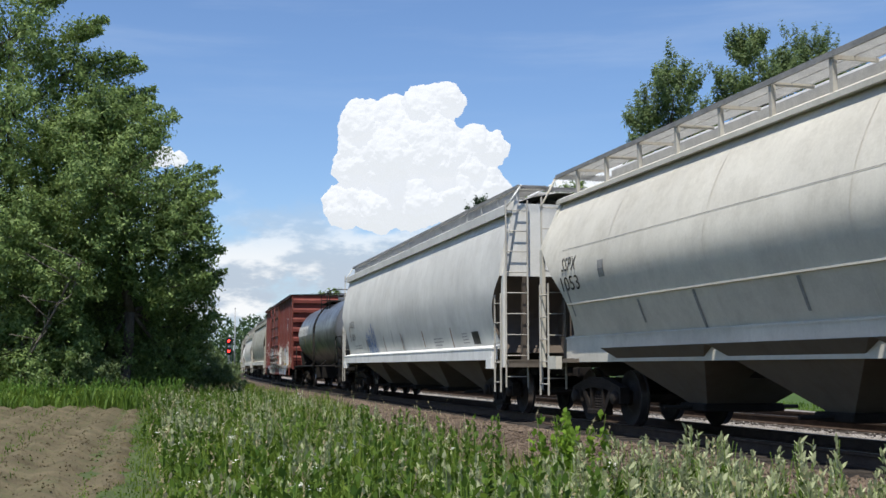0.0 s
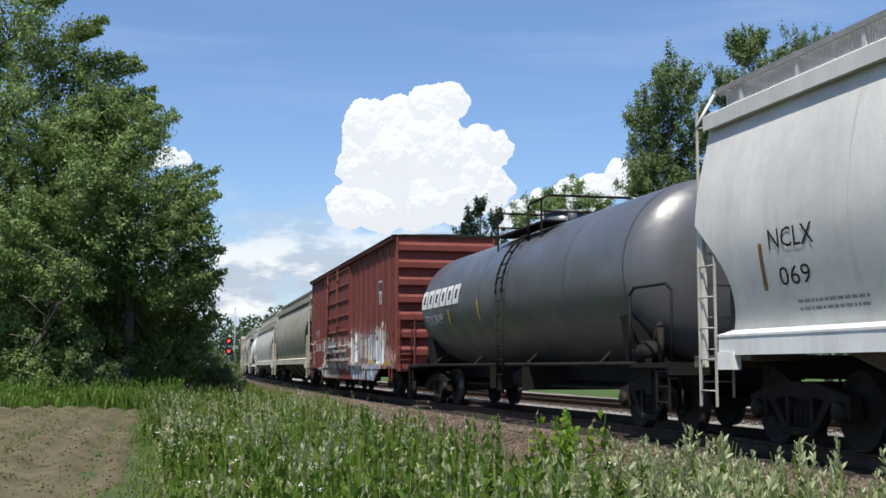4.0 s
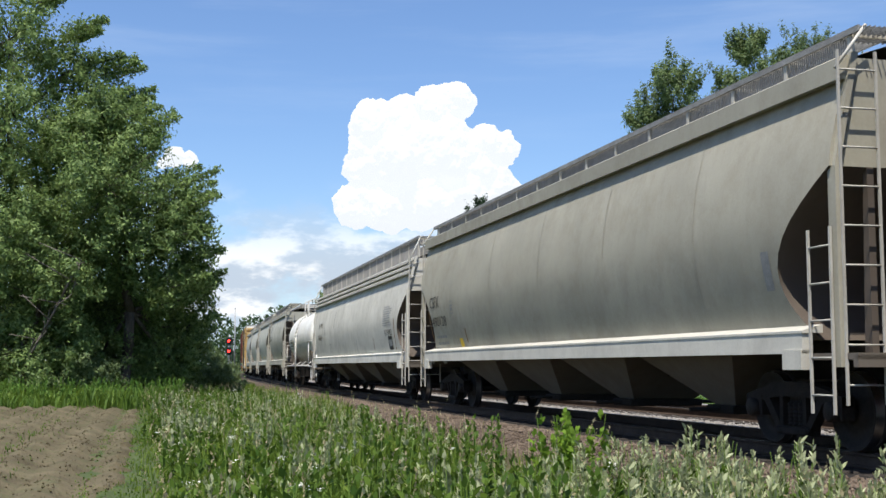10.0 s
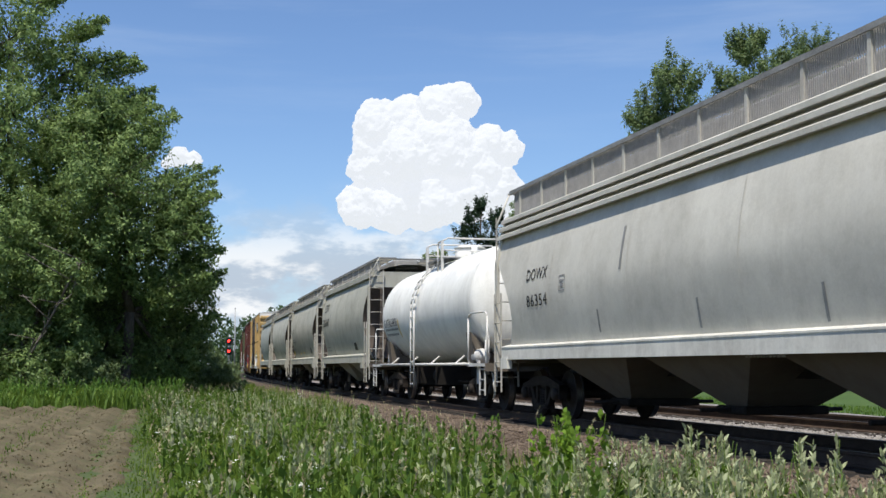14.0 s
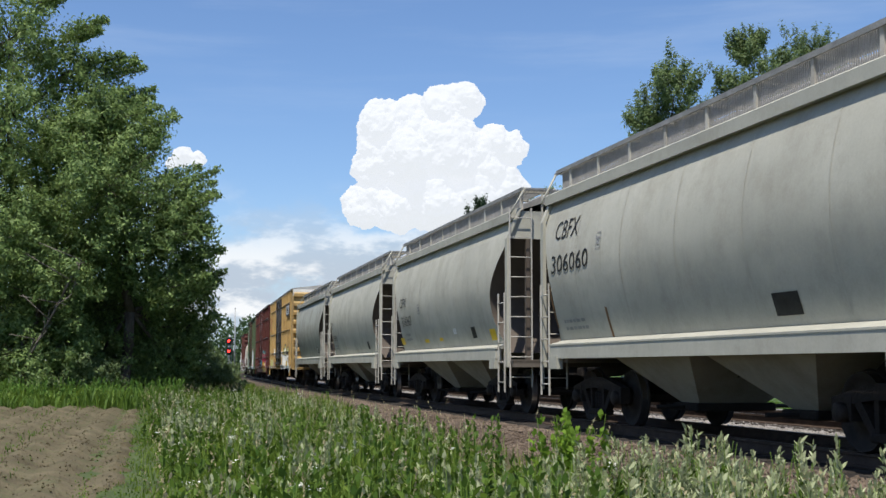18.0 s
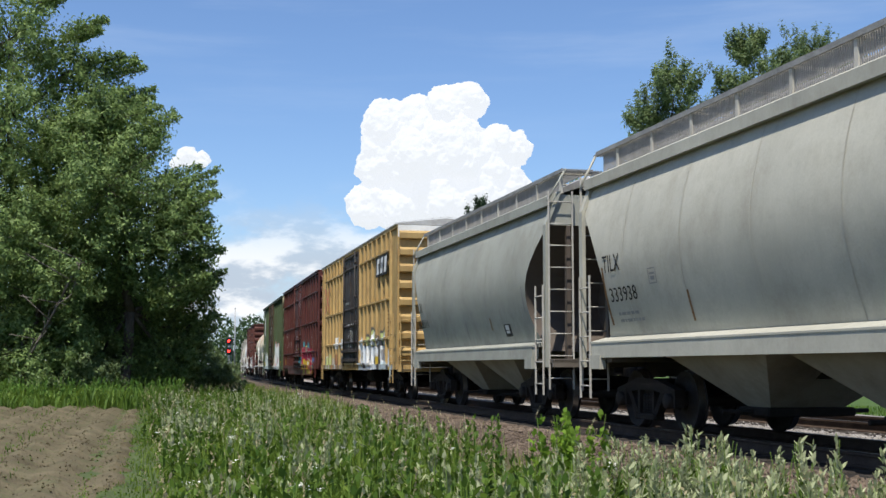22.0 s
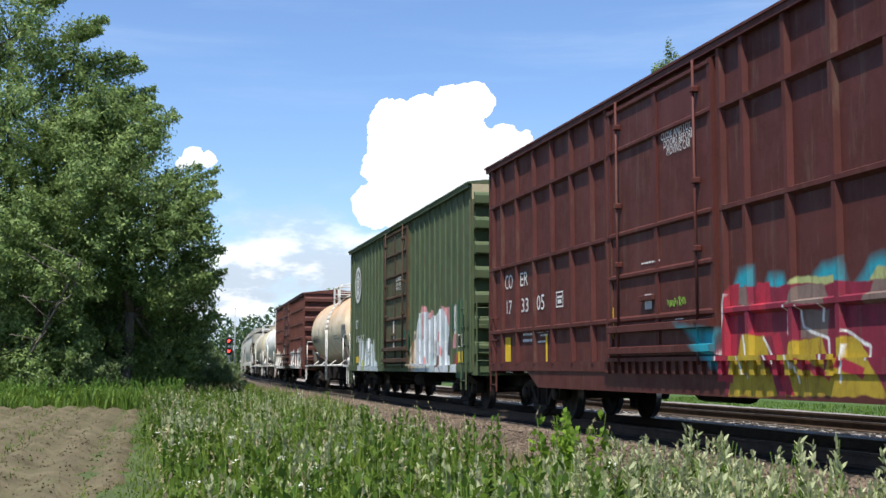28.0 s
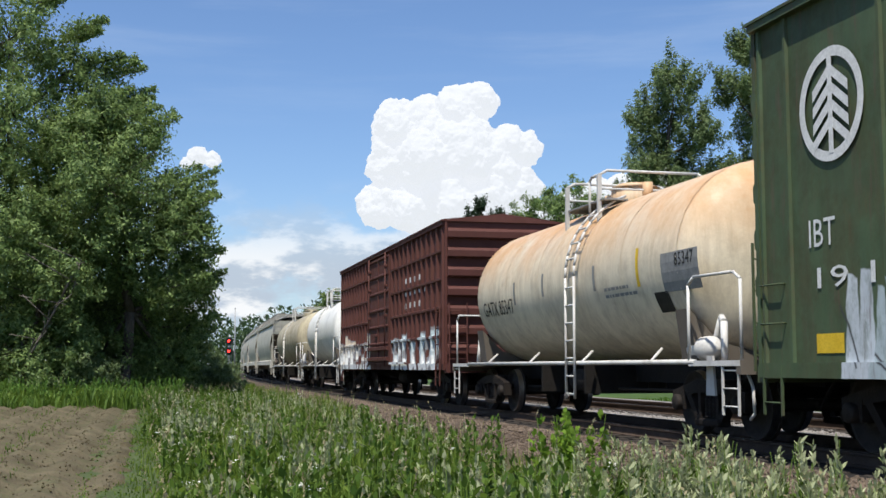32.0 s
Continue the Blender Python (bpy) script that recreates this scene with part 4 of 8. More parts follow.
def tree(label, x, y, z, lobes, leaves, size, mat, seed, trunk_r=0.3, drop=0.35, category="tree", sprays=()):
    """Trunk, limbs that reach into each lobe of the crown, and leaves in sprays round twigs. lobes: (dx, dy, z, radius, flattening)."""
    rng = np.random.default_rng(seed)
    t = thing("tree", label, category, pose(x, y, z))
    g = Geo()
    top = max(l[2] for l in lobes)
    pts = [Vector((0, 0, -0.3))]
    for k in range(1, 7):
        pts.append(Vector((0.35 * math.sin(k * 1.7 + seed), 0.35 * math.cos(k * 1.3 + seed), top * 0.95 * k / 6)))
    for k in range(6):
        g.tube(pts[k], pts[k + 1], trunk_r * (1 - k / 6.6), 9, trunk_r * (1 - (k + 1) / 6.6))
    part("trunk", g, M["bark"], t)
    g = Geo()
    allp, turned = [], []
    wsum = sum(l[3] ** 2 for l in lobes)
    for dx, dy, lz, lr, fl in lobes:
        c = Vector((dx, dy, lz))
        base = pts[max(2, min(5, int(6 * lz / top)))]
        mid = base.lerp(c, 0.55) + Vector((0, 0, -0.15 * lr))
        g.tube(base, mid, trunk_r * 0.38, 6, trunk_r * 0.22)
        g.tube(mid, c, trunk_r * 0.22, 6, trunk_r * 0.1)
        n = max(20, int(leaves * lr * lr / wsum))
        twigs = max(10, n // (140 if drop < 0 else 95))
        d = rng.normal(size=(twigs, 3))
        if drop < 0:
            d[:, 2] += 0.5
        d /= np.linalg.norm(d, axis=1, keepdims=True)
        rad = lr * rng.uniform(0.55, 1.12, (twigs, 1)) * (1 + 0.25 * np.sin(d[:, :1] * 5 + seed) * np.cos(d[:, 1:2] * 4))
        tip = d * rad
        tip[:, 2] *= fl
        tip += np.array(c)
        for k in range(0, twigs, 4):
            g.tube(c, Vector(tip[k]), trunk_r * 0.07, 4, 0.01)
        per = n // twigs
        along_t = rng.uniform(0.0, 1.0, (twigs, per, 1)) ** 0.7
        inner = np.array(c) + (tip - np.array(c)) * 0.45
        pos = inner[:, None] + (tip - inner)[:, None] * along_t
        spread = (0.10 + lr * 0.055) * (1.2 - along_t) + size * 0.7
        pos = pos + rng.normal(size=pos.shape) * spread * ((0.75, 0.75, 1.35) if drop < 0 else (1, 1, 1))
        pos[:, :, 2] -= drop * lr * (0.9 if drop < 0 else 0.25) * along_t[:, :, 0] ** 2
        allp.append(pos.reshape(-1, 3))
        own = (pos - (inner + 0.45 * (tip - inner))[:, None]) * 1.6 + (pos - np.array(c)) * 0.5
        own /= np.linalg.norm(own, axis=2, keepdims=True) + 1e-6
        turned.append(own.reshape(-1, 3) * 0.9 + np.array([0.0, 0.0, 0.25]))
    # single boughs that stand out from the crown: tip across and up, reach
    for tx, tz, reach in sprays:
        for k in range(4):
            tip = np.array((tx + rng.normal(0, 0.15) - 0.35 * k, rng.normal(0, 0.5), tz + rng.normal(0, 0.28)))
            foot = tip + np.array((-reach, rng.normal(0, 0.4), -0.32 * reach))
            g.tube(Vector(foot), Vector(tip), 0.035, 5, 0.008)
            q = rng.uniform(0.0, 1.0, (420, 1))
            allp.append(foot + (tip - foot) * q + rng.normal(size=(420, 3)) * np.array((0.12, 0.25, 0.17)) * (1.5 - q) + np.array((0, 0, 0.08)))
            turned.append(0.7 * rng.normal(size=(420, 3)) + np.array([0.0, 0.0, 0.5]))
    part("bough", g, M["bark"], t)
    allp, turned = np.concatenate(allp), np.concatenate(turned)
    up = allp[:, 2] > 0.15
    part("crown", leaf_mesh(allp[up], size, rng, mat, "crown", facing=turned[up]), None, t)
    return t


def lobes_of(x, y, spots, k, back=0.0):
    """Lobes given across and up (metres) from a tree's foot, with depth by chance."""
    rng = random.Random(k)
    return [(a, rng.uniform(-0.5, 0.5) * r + back * (1.0 if b < 5.8 else -0.35), b, r, rng.uniform(0.8, 1.0)) for a, b, r in spots]


GZ = -0.62
tree("tall dense leafy tree at the edge of the field", -20.5, 57, GZ, lobes_of(0, 0, [(0, 17.0, 3.0), (-2.5, 15, 3.4), (2.2, 15.6, 2.4), (0.3, 12.6, 4.0), (-3.5, 9, 4.0), (3.2, 10.5, 3.6), (0, 7.5, 4.0), (-3, 4.5, 3.4), (2.4, 5, 3.4), (-5.5, 12, 3.5), (-1, 2.6, 2.6), (4.4, 13.2, 2.4)], 3, 1.5), 110000, 0.105, M["leaf_dark"], 3, 0.38, sprays=[(6.2, 16.2, 2.0), (4.6, 17.8, 1.8), (2.6, 19.6, 1.6), (6.6, 14.6, 1.6)])
tree("broad leafy tree beside the railway with low branches", -14.6, 55, GZ, lobes_of(0, 0, [(-1.0, 13.0, 1.9), (-2.4, 11.6, 2.4), (0.6, 11.6, 1.7), (-0.4, 9.6, 2.6), (2.0, 9.2, 1.9), (2.7, 7.7, 1.8), (0.4, 7.0, 2.8), (-2.4, 7.0, 2.8), (2.6, 5.6, 1.9), (0.4, 4.4, 2.8), (-2.4, 4.0, 2.6), (2.3, 3.4, 1.8), (2.1, 1.6, 1.8), (0.2, 1.8, 2.2), (-2.4, 1.6, 2.0)], 5, 2.6), 110000, 0.095, M["leaf_dark"], 5, 0.3, sprays=[(2.35, 13.8, 2.0), (4.16, 10.6, 2.2), (4.6, 9.3, 2.2), (4.2, 8.2, 1.6), (4.5, 7.25, 2.0), (4.5, 6.0, 1.8), (4.1, 4.9, 1.6)])
tree("young leafy tree with drooping boughs", -17.8, 52, GZ, lobes_of(0, 0, [(0, 7.6, 1.9), (-1.6, 5.6, 1.9), (1.4, 5.2, 1.8), (-0.6, 3.4, 2.0), (1.6, 2.6, 1.6), (-2.4, 2.4, 1.7), (0, 1.4, 1.6), (-3.6, 1.6, 1.6)], 8), 46000, 0.09, M["leaf_dark"], 8, 0.2)
tree("tall tree behind the field edge", -27, 62, GZ, lobes_of(0, 0, [(0, 14, 4.4), (3, 9, 4.2), (-3, 10, 4.5), (0, 5, 4.0), (4.5, 5, 3.0), (2, 2.5, 3.0)], 9), 38000, 0.14, M["leaf_dark"], 9, 0.4)
tree("shrubby tree among the trackside trees", -18.2, 74, GZ, lobes_of(0, 0, [(-1.5, 5, 2.8), (0.6, 4.0, 2.4), (0, 2.4, 2.4)], 12), 14000, 0.12, M["leaf_dark"], 12, 0.16)
for k, (bx, by, r) in enumerate(((-11.3, 61, 1.0), (-15.4, 52.2, 1.25), (-20.0, 52, 1.4), (-22.6, 53, 1.5), (-12.6, 64, 1.5))):
    tree("low leafy shrub under the trees", bx, by, GZ, lobes_of(0, 0, [(0, r, r), (0.7 * r, 0.7 * r, 0.8 * r), (-0.8 * r, 0.7 * r, 0.8 * r)], 60 + k), 6000, 0.08, M["leaf_mid"], 60 + k, 0.06, 0.1, "shrub")
rb = random.Random(40)
t = thing("tree", "half-bare tree with pale branches among the trees", "tree", pose(-15.9, 50.6, GZ))
part("trunk", Geo().bent([(-2.2, 0.6, 0.0), (-1.8, 0.5, 1.6), (-1.0, 0.2, 3.0), (-0.2, 0.0, 4.4), (0.5, 0.0, 6.0)], 0.05, 7), M["pale_bark"], t)
for k in range(9):
    x0, z0 = -1.6 + 0.25 * k, 2.0 + 0.45 * k
    part("branch", Geo().bent([(x0, 0.3, z0), (x0 + rb.uniform(0.2, 0.7), -0.2, z0 + rb.uniform(0.3, 0.8)), (x0 + rb.uniform(0.5, 1.6) * (1 if k % 2 else -1), -0.5, z0 + rb.uniform(0.6, 1.8))], 0.022, 5), M["pale_bark"], t)
# beyond the tracks
tree("tall cottonwood with grey-green leaves", 15.3, 80, GZ, lobes_of(0, 0, [(0.2, 19.9, 2.36), (-1.2, 17.4, 2.36), (1.6, 17.0, 2.24), (-0.4, 14.7, 2.71), (2, 13.4, 2.6), (-1.9, 13.7, 2.01), (0, 11.0, 3.3), (0, 7.4, 3.54)], 21), 64000, 0.115, M["leaf_mid"], 21, 0.3, -0.3)
tree("tall cottonwood with an open crown", 21.5, 81, GZ, lobes_of(0, 0, [(-0.3, 23.2, 2.01), (1.2, 21.0, 2.12), (-1.7, 20.3, 1.89), (0.3, 18.1, 2.6), (2.4, 17.4, 2.12), (-1.0, 14.2, 2.36), (1.6, 13.5, 2.71), (0, 10.2, 3.54)], 22), 60000, 0.115, M["leaf_mid"], 22, 0.3, -0.3)
tree("tall cottonwood with an uneven crown", 26.2, 82, GZ, lobes_of(0, 0, [(-0.6, 22.8, 2.24), (1.6, 21.7, 2.01), (0.2, 19.2, 2.6), (2.6, 18.1, 2.24), (-1.4, 15.8, 2.36), (1.2, 14.1, 2.83), (0, 10.2, 3.54)], 23), 60000, 0.115, M["leaf_mid"], 23, 0.3, -0.3)
tree("leafy tree beyond the lawn", 31, 80, GZ, lobes_of(0, 0, [(0, 14.8, 2.8), (-1, 11, 3.2), (1, 8, 3.5)], 24), 9000, 0.17, M["leaf_mid"], 24, 0.3, -0.2)
tree("dark leafy tree beyond the tracks", 9.9, 118, GZ, lobes_of(0, 0, [(0, 17.6, 2.2), (-2.0, 16.4, 2.0), (2.4, 16.0, 2.2), (0, 12.5, 3.4), (3.5, 11, 3), (-3, 9, 3), (0, 7, 4)], 25), 20000, 0.15, M["leaf_dark"], 25, 0.35)
tree("dark leafy tree beyond the tracks", 12.9, 114, GZ, lobes_of(0, 0, [(-0.4, 18.2, 2.2), (-2.2, 16.0, 2.2), (2.0, 16.4, 2.4), (3.2, 14.0, 2.6), (0, 12, 3.6), (0, 7, 4)], 26), 16000, 0.15, M["leaf_dark"], 26, 0.3)
tree("dark pine beyond the tracks", 4.0, 122, GZ, lobes_of(0, 0, [(0, 18.0, 0.9), (-0.9, 16.8, 1.2), (1.0, 16.2, 1.3), (-1.4, 14.6, 1.6), (1.5, 13.6, 1.7), (0, 10.8, 2.3), (0, 8, 2.6)], 27), 16000, 0.15, M["needles"], 27, 0.3, -0.6)
tree("leafy tree beyond the tracks", -0.6, 126, GZ, lobes_of(0, 0, [(0, 12.4, 1.9), (-1.4, 10.8, 1.9), (1.5, 10.2, 2), (0, 7, 3)], 28), 7000, 0.2, M["leaf_mid"], 28, 0.3)
tree("leafy tree far along the line", -14.6, 158, GZ, lobes_of(0, 0, [(0, 10.2, 1.9), (-1.6, 8.8, 1.6), (1.6, 8.6, 1.8), (0, 6, 2.6)], 29), 6000, 0.22, M["leaf_dark"], 29, 0.3)


def far_wood():
    """A distant wood on low rises: clumps of leaves along a band."""
    rng = np.random.default_rng(77)
    pts = []
    for k in range(260):
        x = rng.uniform(-260, 330)
        y = 420 + rng.uniform(-40, 60) + 0.1 * abs(x)
        h = 16 + 5 * math.sin(x * 0.021 + 1.0) + rng.uniform(-3, 4)
        r = rng.uniform(5, 9)
        d = rng.normal(size=(220, 3))
        d /= np.linalg.norm(d, axis=1, keepdims=True)
        p = d * r * rng.uniform(0.7, 1.1, (220, 1)) + np.array((x, y, h - r * 0.6))
        low = p.copy()[:90]
        low[:, 2] = rng.uniform(0, max(1.0, h - r), 90)
        pts += [p, low]
    me = leaf_mesh(np.concatenate(pts), 0.9, rng, M["far_leaf"], "far_wood")
    return tagged(new("far_wood", me), "distant belt of green woods on the horizon", "woods", kind="stuff")


far_wood()


# ---- the signal by the line ----
def signal():
    x, y = -23.0, 130.0
    t = thing("railway_signal", "two-headed railway signal showing two red lights on a mast", "signal", pose(x, y, -0.5))
    part("mast", Geo().tube((0, 0, 0), (0, 0, 4.9), 0.09, 10), M["pole"], t)
    part("base", Geo().rbox(-0.35, 0.35, -0.35, 0.35, -0.2, 0.5, 0.03), M["pole"], t)
    for z in (4.25, 3.15):
        hd = part("signal_head", Geo().tube((0, -0.18, z), (0, -0.12, z), 0.42, 24), M["black"], t)
        part("hood", Geo().tube((0, -0.42, z), (0, -0.18, z), 0.15, 14), M["black"], hd)
        part("lens", Geo().tube((0, -0.44, z), (0, -0.425, z), 0.13, 16), M["red_lamp"], hd, "lit red lens")
    add_ladder(t, (-0.2, 0.25, 0), (0.4, 0, 0), 0.1, 4.8, 12, M["pole"])
    return t


signal()
t = thing("utility_pole", "thin grey pole beside the railway", "pole", pose(-25.9, 150.0, -0.5))
part("shaft", Geo().tube((0, 0, 0), (0, 0, 8.7), 0.11, 10, 0.07), M["pole"], t)
part("cap", Geo().tube((0, 0, 8.7), (0, 0, 8.8), 0.10, 10, 0.05), M["pole"], t)
t = thing("equipment_box", "pale metal trackside equipment cabinet", "cabinet", pose(-24.6, 134, -0.55))
part("cabinet", Geo().rbox(-0.5, 0.5, -0.4, 0.4, 0, 1.35, 0.04), M["pole"], t)
part("lid", Geo().rbox(-0.55, 0.55, -0.45, 0.45, 1.35, 1.43, 0.02), M["pole"], t)
g = Geo()
rows = []
for w in np.linspace(-40, -3.6, 24):
    rows.append([(*[float(q) for q in along(s, w)[:2]], -0.50 + 0.02 * math.sin(w)) for s in (138, 141, 144)])
g.grid(rows)
tagged(new("crossing_road", g.mesh("crossing_road", M["gravel"])), "pale gravel road that meets the tracks", "road", kind="structure")


# ---- clouds ----
def cloud_material():
    m, n, l, b = material("cloud_white", 1.0)
    b.inputs["Base Color"].default_value = (0.09, 0.09, 0.092, 1)
    b.inputs["Specular IOR Level"].default_value = 0.0
    b.inputs["Emission Color"].default_value = (0.90, 0.94, 1.0, 1)
    b.inputs["Emission Strength"].default_value = 0.87
    return m


M["cloud"] = cloud_material()


def billows(name, kind, size):
    tex = bpy.data.textures.new(name, kind)
    tex.noise_scale = size
    return tex


HEAP, KNOB, WISP, FRAY = billows("cloud_heaps", "VORONOI", 30.0), billows("cloud_knobs", "VORONOI", 12.0), billows("cloud_wisps", "CLOUDS", 14.0), billows("cloud_fray", "CLOUDS", 5.0)


def puff(g, c, r, seed, sub=3):
    bm = bmesh.new()
    bmesh.ops.create_icosphere(bm, subdivisions=sub, radius=1.0)
    sh = Vector((seed * 3.1, seed * 1.7, seed))
    for v in bm.verts:
        d = v.co.normalized()
        v.co = d * (1 + 0.30 * noise.noise(d * 1.4 + sh) + 0.13 * noise.noise(d * 3.6 + sh)) * r
        v.co += Vector(c)
    g.add([tuple(v.co) for v in bm.verts], [[v.index for v in f.verts] for f in bm.faces], True)
    bm.free()


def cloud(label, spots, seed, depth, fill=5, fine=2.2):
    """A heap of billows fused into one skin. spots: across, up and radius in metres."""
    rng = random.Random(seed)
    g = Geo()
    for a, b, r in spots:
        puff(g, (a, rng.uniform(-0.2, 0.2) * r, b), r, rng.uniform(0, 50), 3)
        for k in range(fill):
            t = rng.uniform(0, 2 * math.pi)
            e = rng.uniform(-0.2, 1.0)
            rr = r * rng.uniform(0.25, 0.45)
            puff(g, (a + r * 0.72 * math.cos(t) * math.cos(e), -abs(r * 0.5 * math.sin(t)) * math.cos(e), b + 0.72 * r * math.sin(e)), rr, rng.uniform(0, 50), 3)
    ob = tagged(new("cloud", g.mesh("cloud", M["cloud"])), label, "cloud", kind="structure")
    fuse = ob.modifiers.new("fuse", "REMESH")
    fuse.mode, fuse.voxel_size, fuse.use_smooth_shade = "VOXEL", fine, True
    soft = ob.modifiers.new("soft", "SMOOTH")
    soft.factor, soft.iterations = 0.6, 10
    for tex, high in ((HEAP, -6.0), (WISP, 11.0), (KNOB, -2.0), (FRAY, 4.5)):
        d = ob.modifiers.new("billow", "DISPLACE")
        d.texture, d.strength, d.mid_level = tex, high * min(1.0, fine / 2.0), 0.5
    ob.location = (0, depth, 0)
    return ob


# sprayed pieces built of patches and strokes
GOLD_PIECE = Blots()
GOLD_PIECE.patch("cyan", -1.82, 1.84, -2.06, 2.14, -2.42, 2.15, -2.43, 1.81)
GOLD_PIECE.patch("cyan", -2.66, 1.8, -2.8, 2.03, -3.12, 2.01, -3.19, 1.78)
GOLD_PIECE.patch("cyan", -3.54, 1.79, -3.93, 2.06, -4.33, 2.07, -4.38, 1.8)
GOLD_PIECE.patch("cyan", -4.52, 1.78, -4.8, 2.02, -5.16, 2.06, -5.3, 1.76)
GOLD_PIECE.patch("sage", -3.2, 1.83, -3.4, 1.96, -4.14, 1.94, -4.24, 1.79)
GOLD_PIECE.patch("sage", -4.72, 1.79, -4.93, 1.95, -5.18, 1.95, -5.25, 1.78)
GOLD_PIECE.patch("wine", -1.71, 0.6, -1.81, 1.95, -5.61, 1.79, -5.73, 0.67)
GOLD_PIECE.patch("khaki", -1.96, 1.71, -2.01, 1.92, -2.37, 1.95, -2.4, 1.7)
GOLD_PIECE.patch("khaki", -3.23, 1.66, -3.39, 1.85, -3.96, 1.87, -4.06, 1.63)
GOLD_PIECE.patch("khaki", -4.73, 1.6, -4.86, 1.82, -5.18, 1.84, -5.23, 1.58)
GOLD_PIECE.patch("khaki", -3.47, 1.27, -3.48, 1.57, -4.04, 1.57, -4.02, 1.26)
GOLD_PIECE.patch("olive", -1.78, 0.59, -2.08, 1.34, -2.64, 1.33, -2.99, 0.62)
GOLD_PIECE.patch("olive", -3.15, 0.62, -3.17, 1.23, -3.9, 1.28, -4.12, 0.64)
GOLD_PIECE.patch("olive", -4.01, 0.64, -4.22, 1.26, -4.57, 1.26, -5.12, 0.66)
GOLD_PIECE.patch("olive", -5.67, 0.66, -5.6, 1.02, -5.86, 1.02, -6.08, 0.67)
GOLD_PIECE.patch("red", -1.51, 0.76, -1.81, 2.0, -2.08, 1.99, -1.9, 0.76)
GOLD_PIECE.patch("red", -2.39, 1.32, -2.5, 1.96, -2.79, 1.95, -2.85, 1.31)
GOLD_PIECE.patch("red", -2.81, 1.31, -2.98, 1.36, -3.34, 0.63, -3.15, 0.63)
GOLD_PIECE.patch("red", -3.4, 0.99, -3.51, 1.07, -4.13, 0.89, -4.06, 0.81)
GOLD_PIECE.patch("red", -4.25, 1.07, -4.75, 0.94, -4.68, 0.82, -4.17, 0.95)
GOLD_PIECE.patch("red", -5.19, 0.66, -5.43, 1.8, -5.7, 1.79, -5.46, 0.67)
GOLD_PIECE.patch("red", -5.31, 1.31, -5.46, 1.3, -5.99, 0.68, -5.81, 0.68)
GOLD_PIECE.stroke("white", 0.035, -1.78, 1.87, -1.58, 0.85)
GOLD_PIECE.stroke("white", 0.035, -2.12, 1.34, -2.28, 0.8)
GOLD_PIECE.stroke("white", 0.035, -2.62, 1.3, -2.96, 0.95)
GOLD_PIECE.stroke("white", 0.035, -3.19, 1.66, -3.18, 1.36)
GOLD_PIECE.stroke("white", 0.035, -3.18, 1.36, -3.46, 0.78)
GOLD_PIECE.stroke("white", 0.035, -3.48, 1.63, -3.53, 1.39)
GOLD_PIECE.stroke("white", 0.035, -3.53, 1.39, -4.04, 1.24)
GOLD_PIECE.stroke("white", 0.035, -4.04, 1.24, -4.03, 1.01)
GOLD_PIECE.stroke("white", 0.035, -3.95, 1.63, -3.94, 1.43)
GOLD_PIECE.stroke("white", 0.035, -4.33, 1.33, -4.79, 1.17)
GOLD_PIECE.stroke("white", 0.035, -4.79, 1.17, -4.75, 1.02)
GOLD_PIECE.stroke("white", 0.035, -5.13, 1.38, -5.49, 0.73)
GOLD_PIECE.stroke("white", 0.035, -5.35, 1.24, -5.69, 1.02)
GOLD_PIECE.stroke("white", 0.035, -4.34, 1.18, -4.27, 0.78)
GOLD_PIECE.patch("cyan", -5.73, 1.56, -6.36, 1.32, -6.21, 0.95, -6.06, 0.98)
GOLD_PIECE.stroke("white", 0.04, -5.74, 1.58, -6.1, 0.92)
GOLD_PIECE.patch("blue", -6.33, 1.3, -6.83, 1.63, -7.11, 1.62, -6.42, 1.16)
GOLD_PIECE.patch("cyan", -0.61, 1.51, -1.6, 1.41, -1.53, 0.91, -1.18, 1.13)
STAR_PIECE = Blots()
STAR_PIECE.spikes(['white', 'sage', 'orange', 'rust', 'stone', 'cloud', 'slate'], 7.56, 2.06, 13, 0.57, 1.54, 0.25, 0.42, 5)
STAR_PIECE.patch("white", 4.6, 1.67, 4.59, 2.08, 3.28, 2.07, 3.29, 1.65)
STAR_PIECE.patch("cloud", 3.1, 1.65, 3.09, 2.04, 2.13, 2.01, 2.14, 1.65)
STAR_PIECE.patch("white", -1.58, 1.57, -1.65, 1.95, -2.33, 1.94, -2.45, 1.59)
STAR_PIECE.patch("cloud", -1.6, 0.47, -1.64, 1.7, -4.88, 1.64, -5.4, 0.54)
STAR_PIECE.patch("ice", -5.34, 0.54, -5.22, 1.55, -6.41, 1.61, -6.65, 0.65)
STAR_PIECE.patch("white", -2.75, 0.95, -2.9, 1.59, -3.62, 1.61, -4.74, 0.87)
STAR_PIECE.patch("white", -5.44, 1.32, -5.62, 1.61, -5.9, 1.6, -5.94, 1.02)
STAR_PIECE.patch("cloud", -6.56, 0.99, -6.67, 1.5, -6.89, 1.5, -7.25, 1.28, -7.2, 0.97)
STAR_PIECE.patch("olive", -6.89, 0.67, -6.9, 0.94, -7.26, 0.94, -7.24, 0.66)
STAR_PIECE.patch("ice", -7.37, 0.65, -7.39, 1.0, -7.64, 1.0, -7.69, 0.65)
STAR_PIECE.patch("slate", -2.5, 1.63, -2.48, 1.79, -3.22, 2.05, -3.77, 1.67)
STAR_PIECE.patch("slate", -3.5, 1.59, -4.05, 2.24, -4.84, 1.99, -5.08, 1.61)
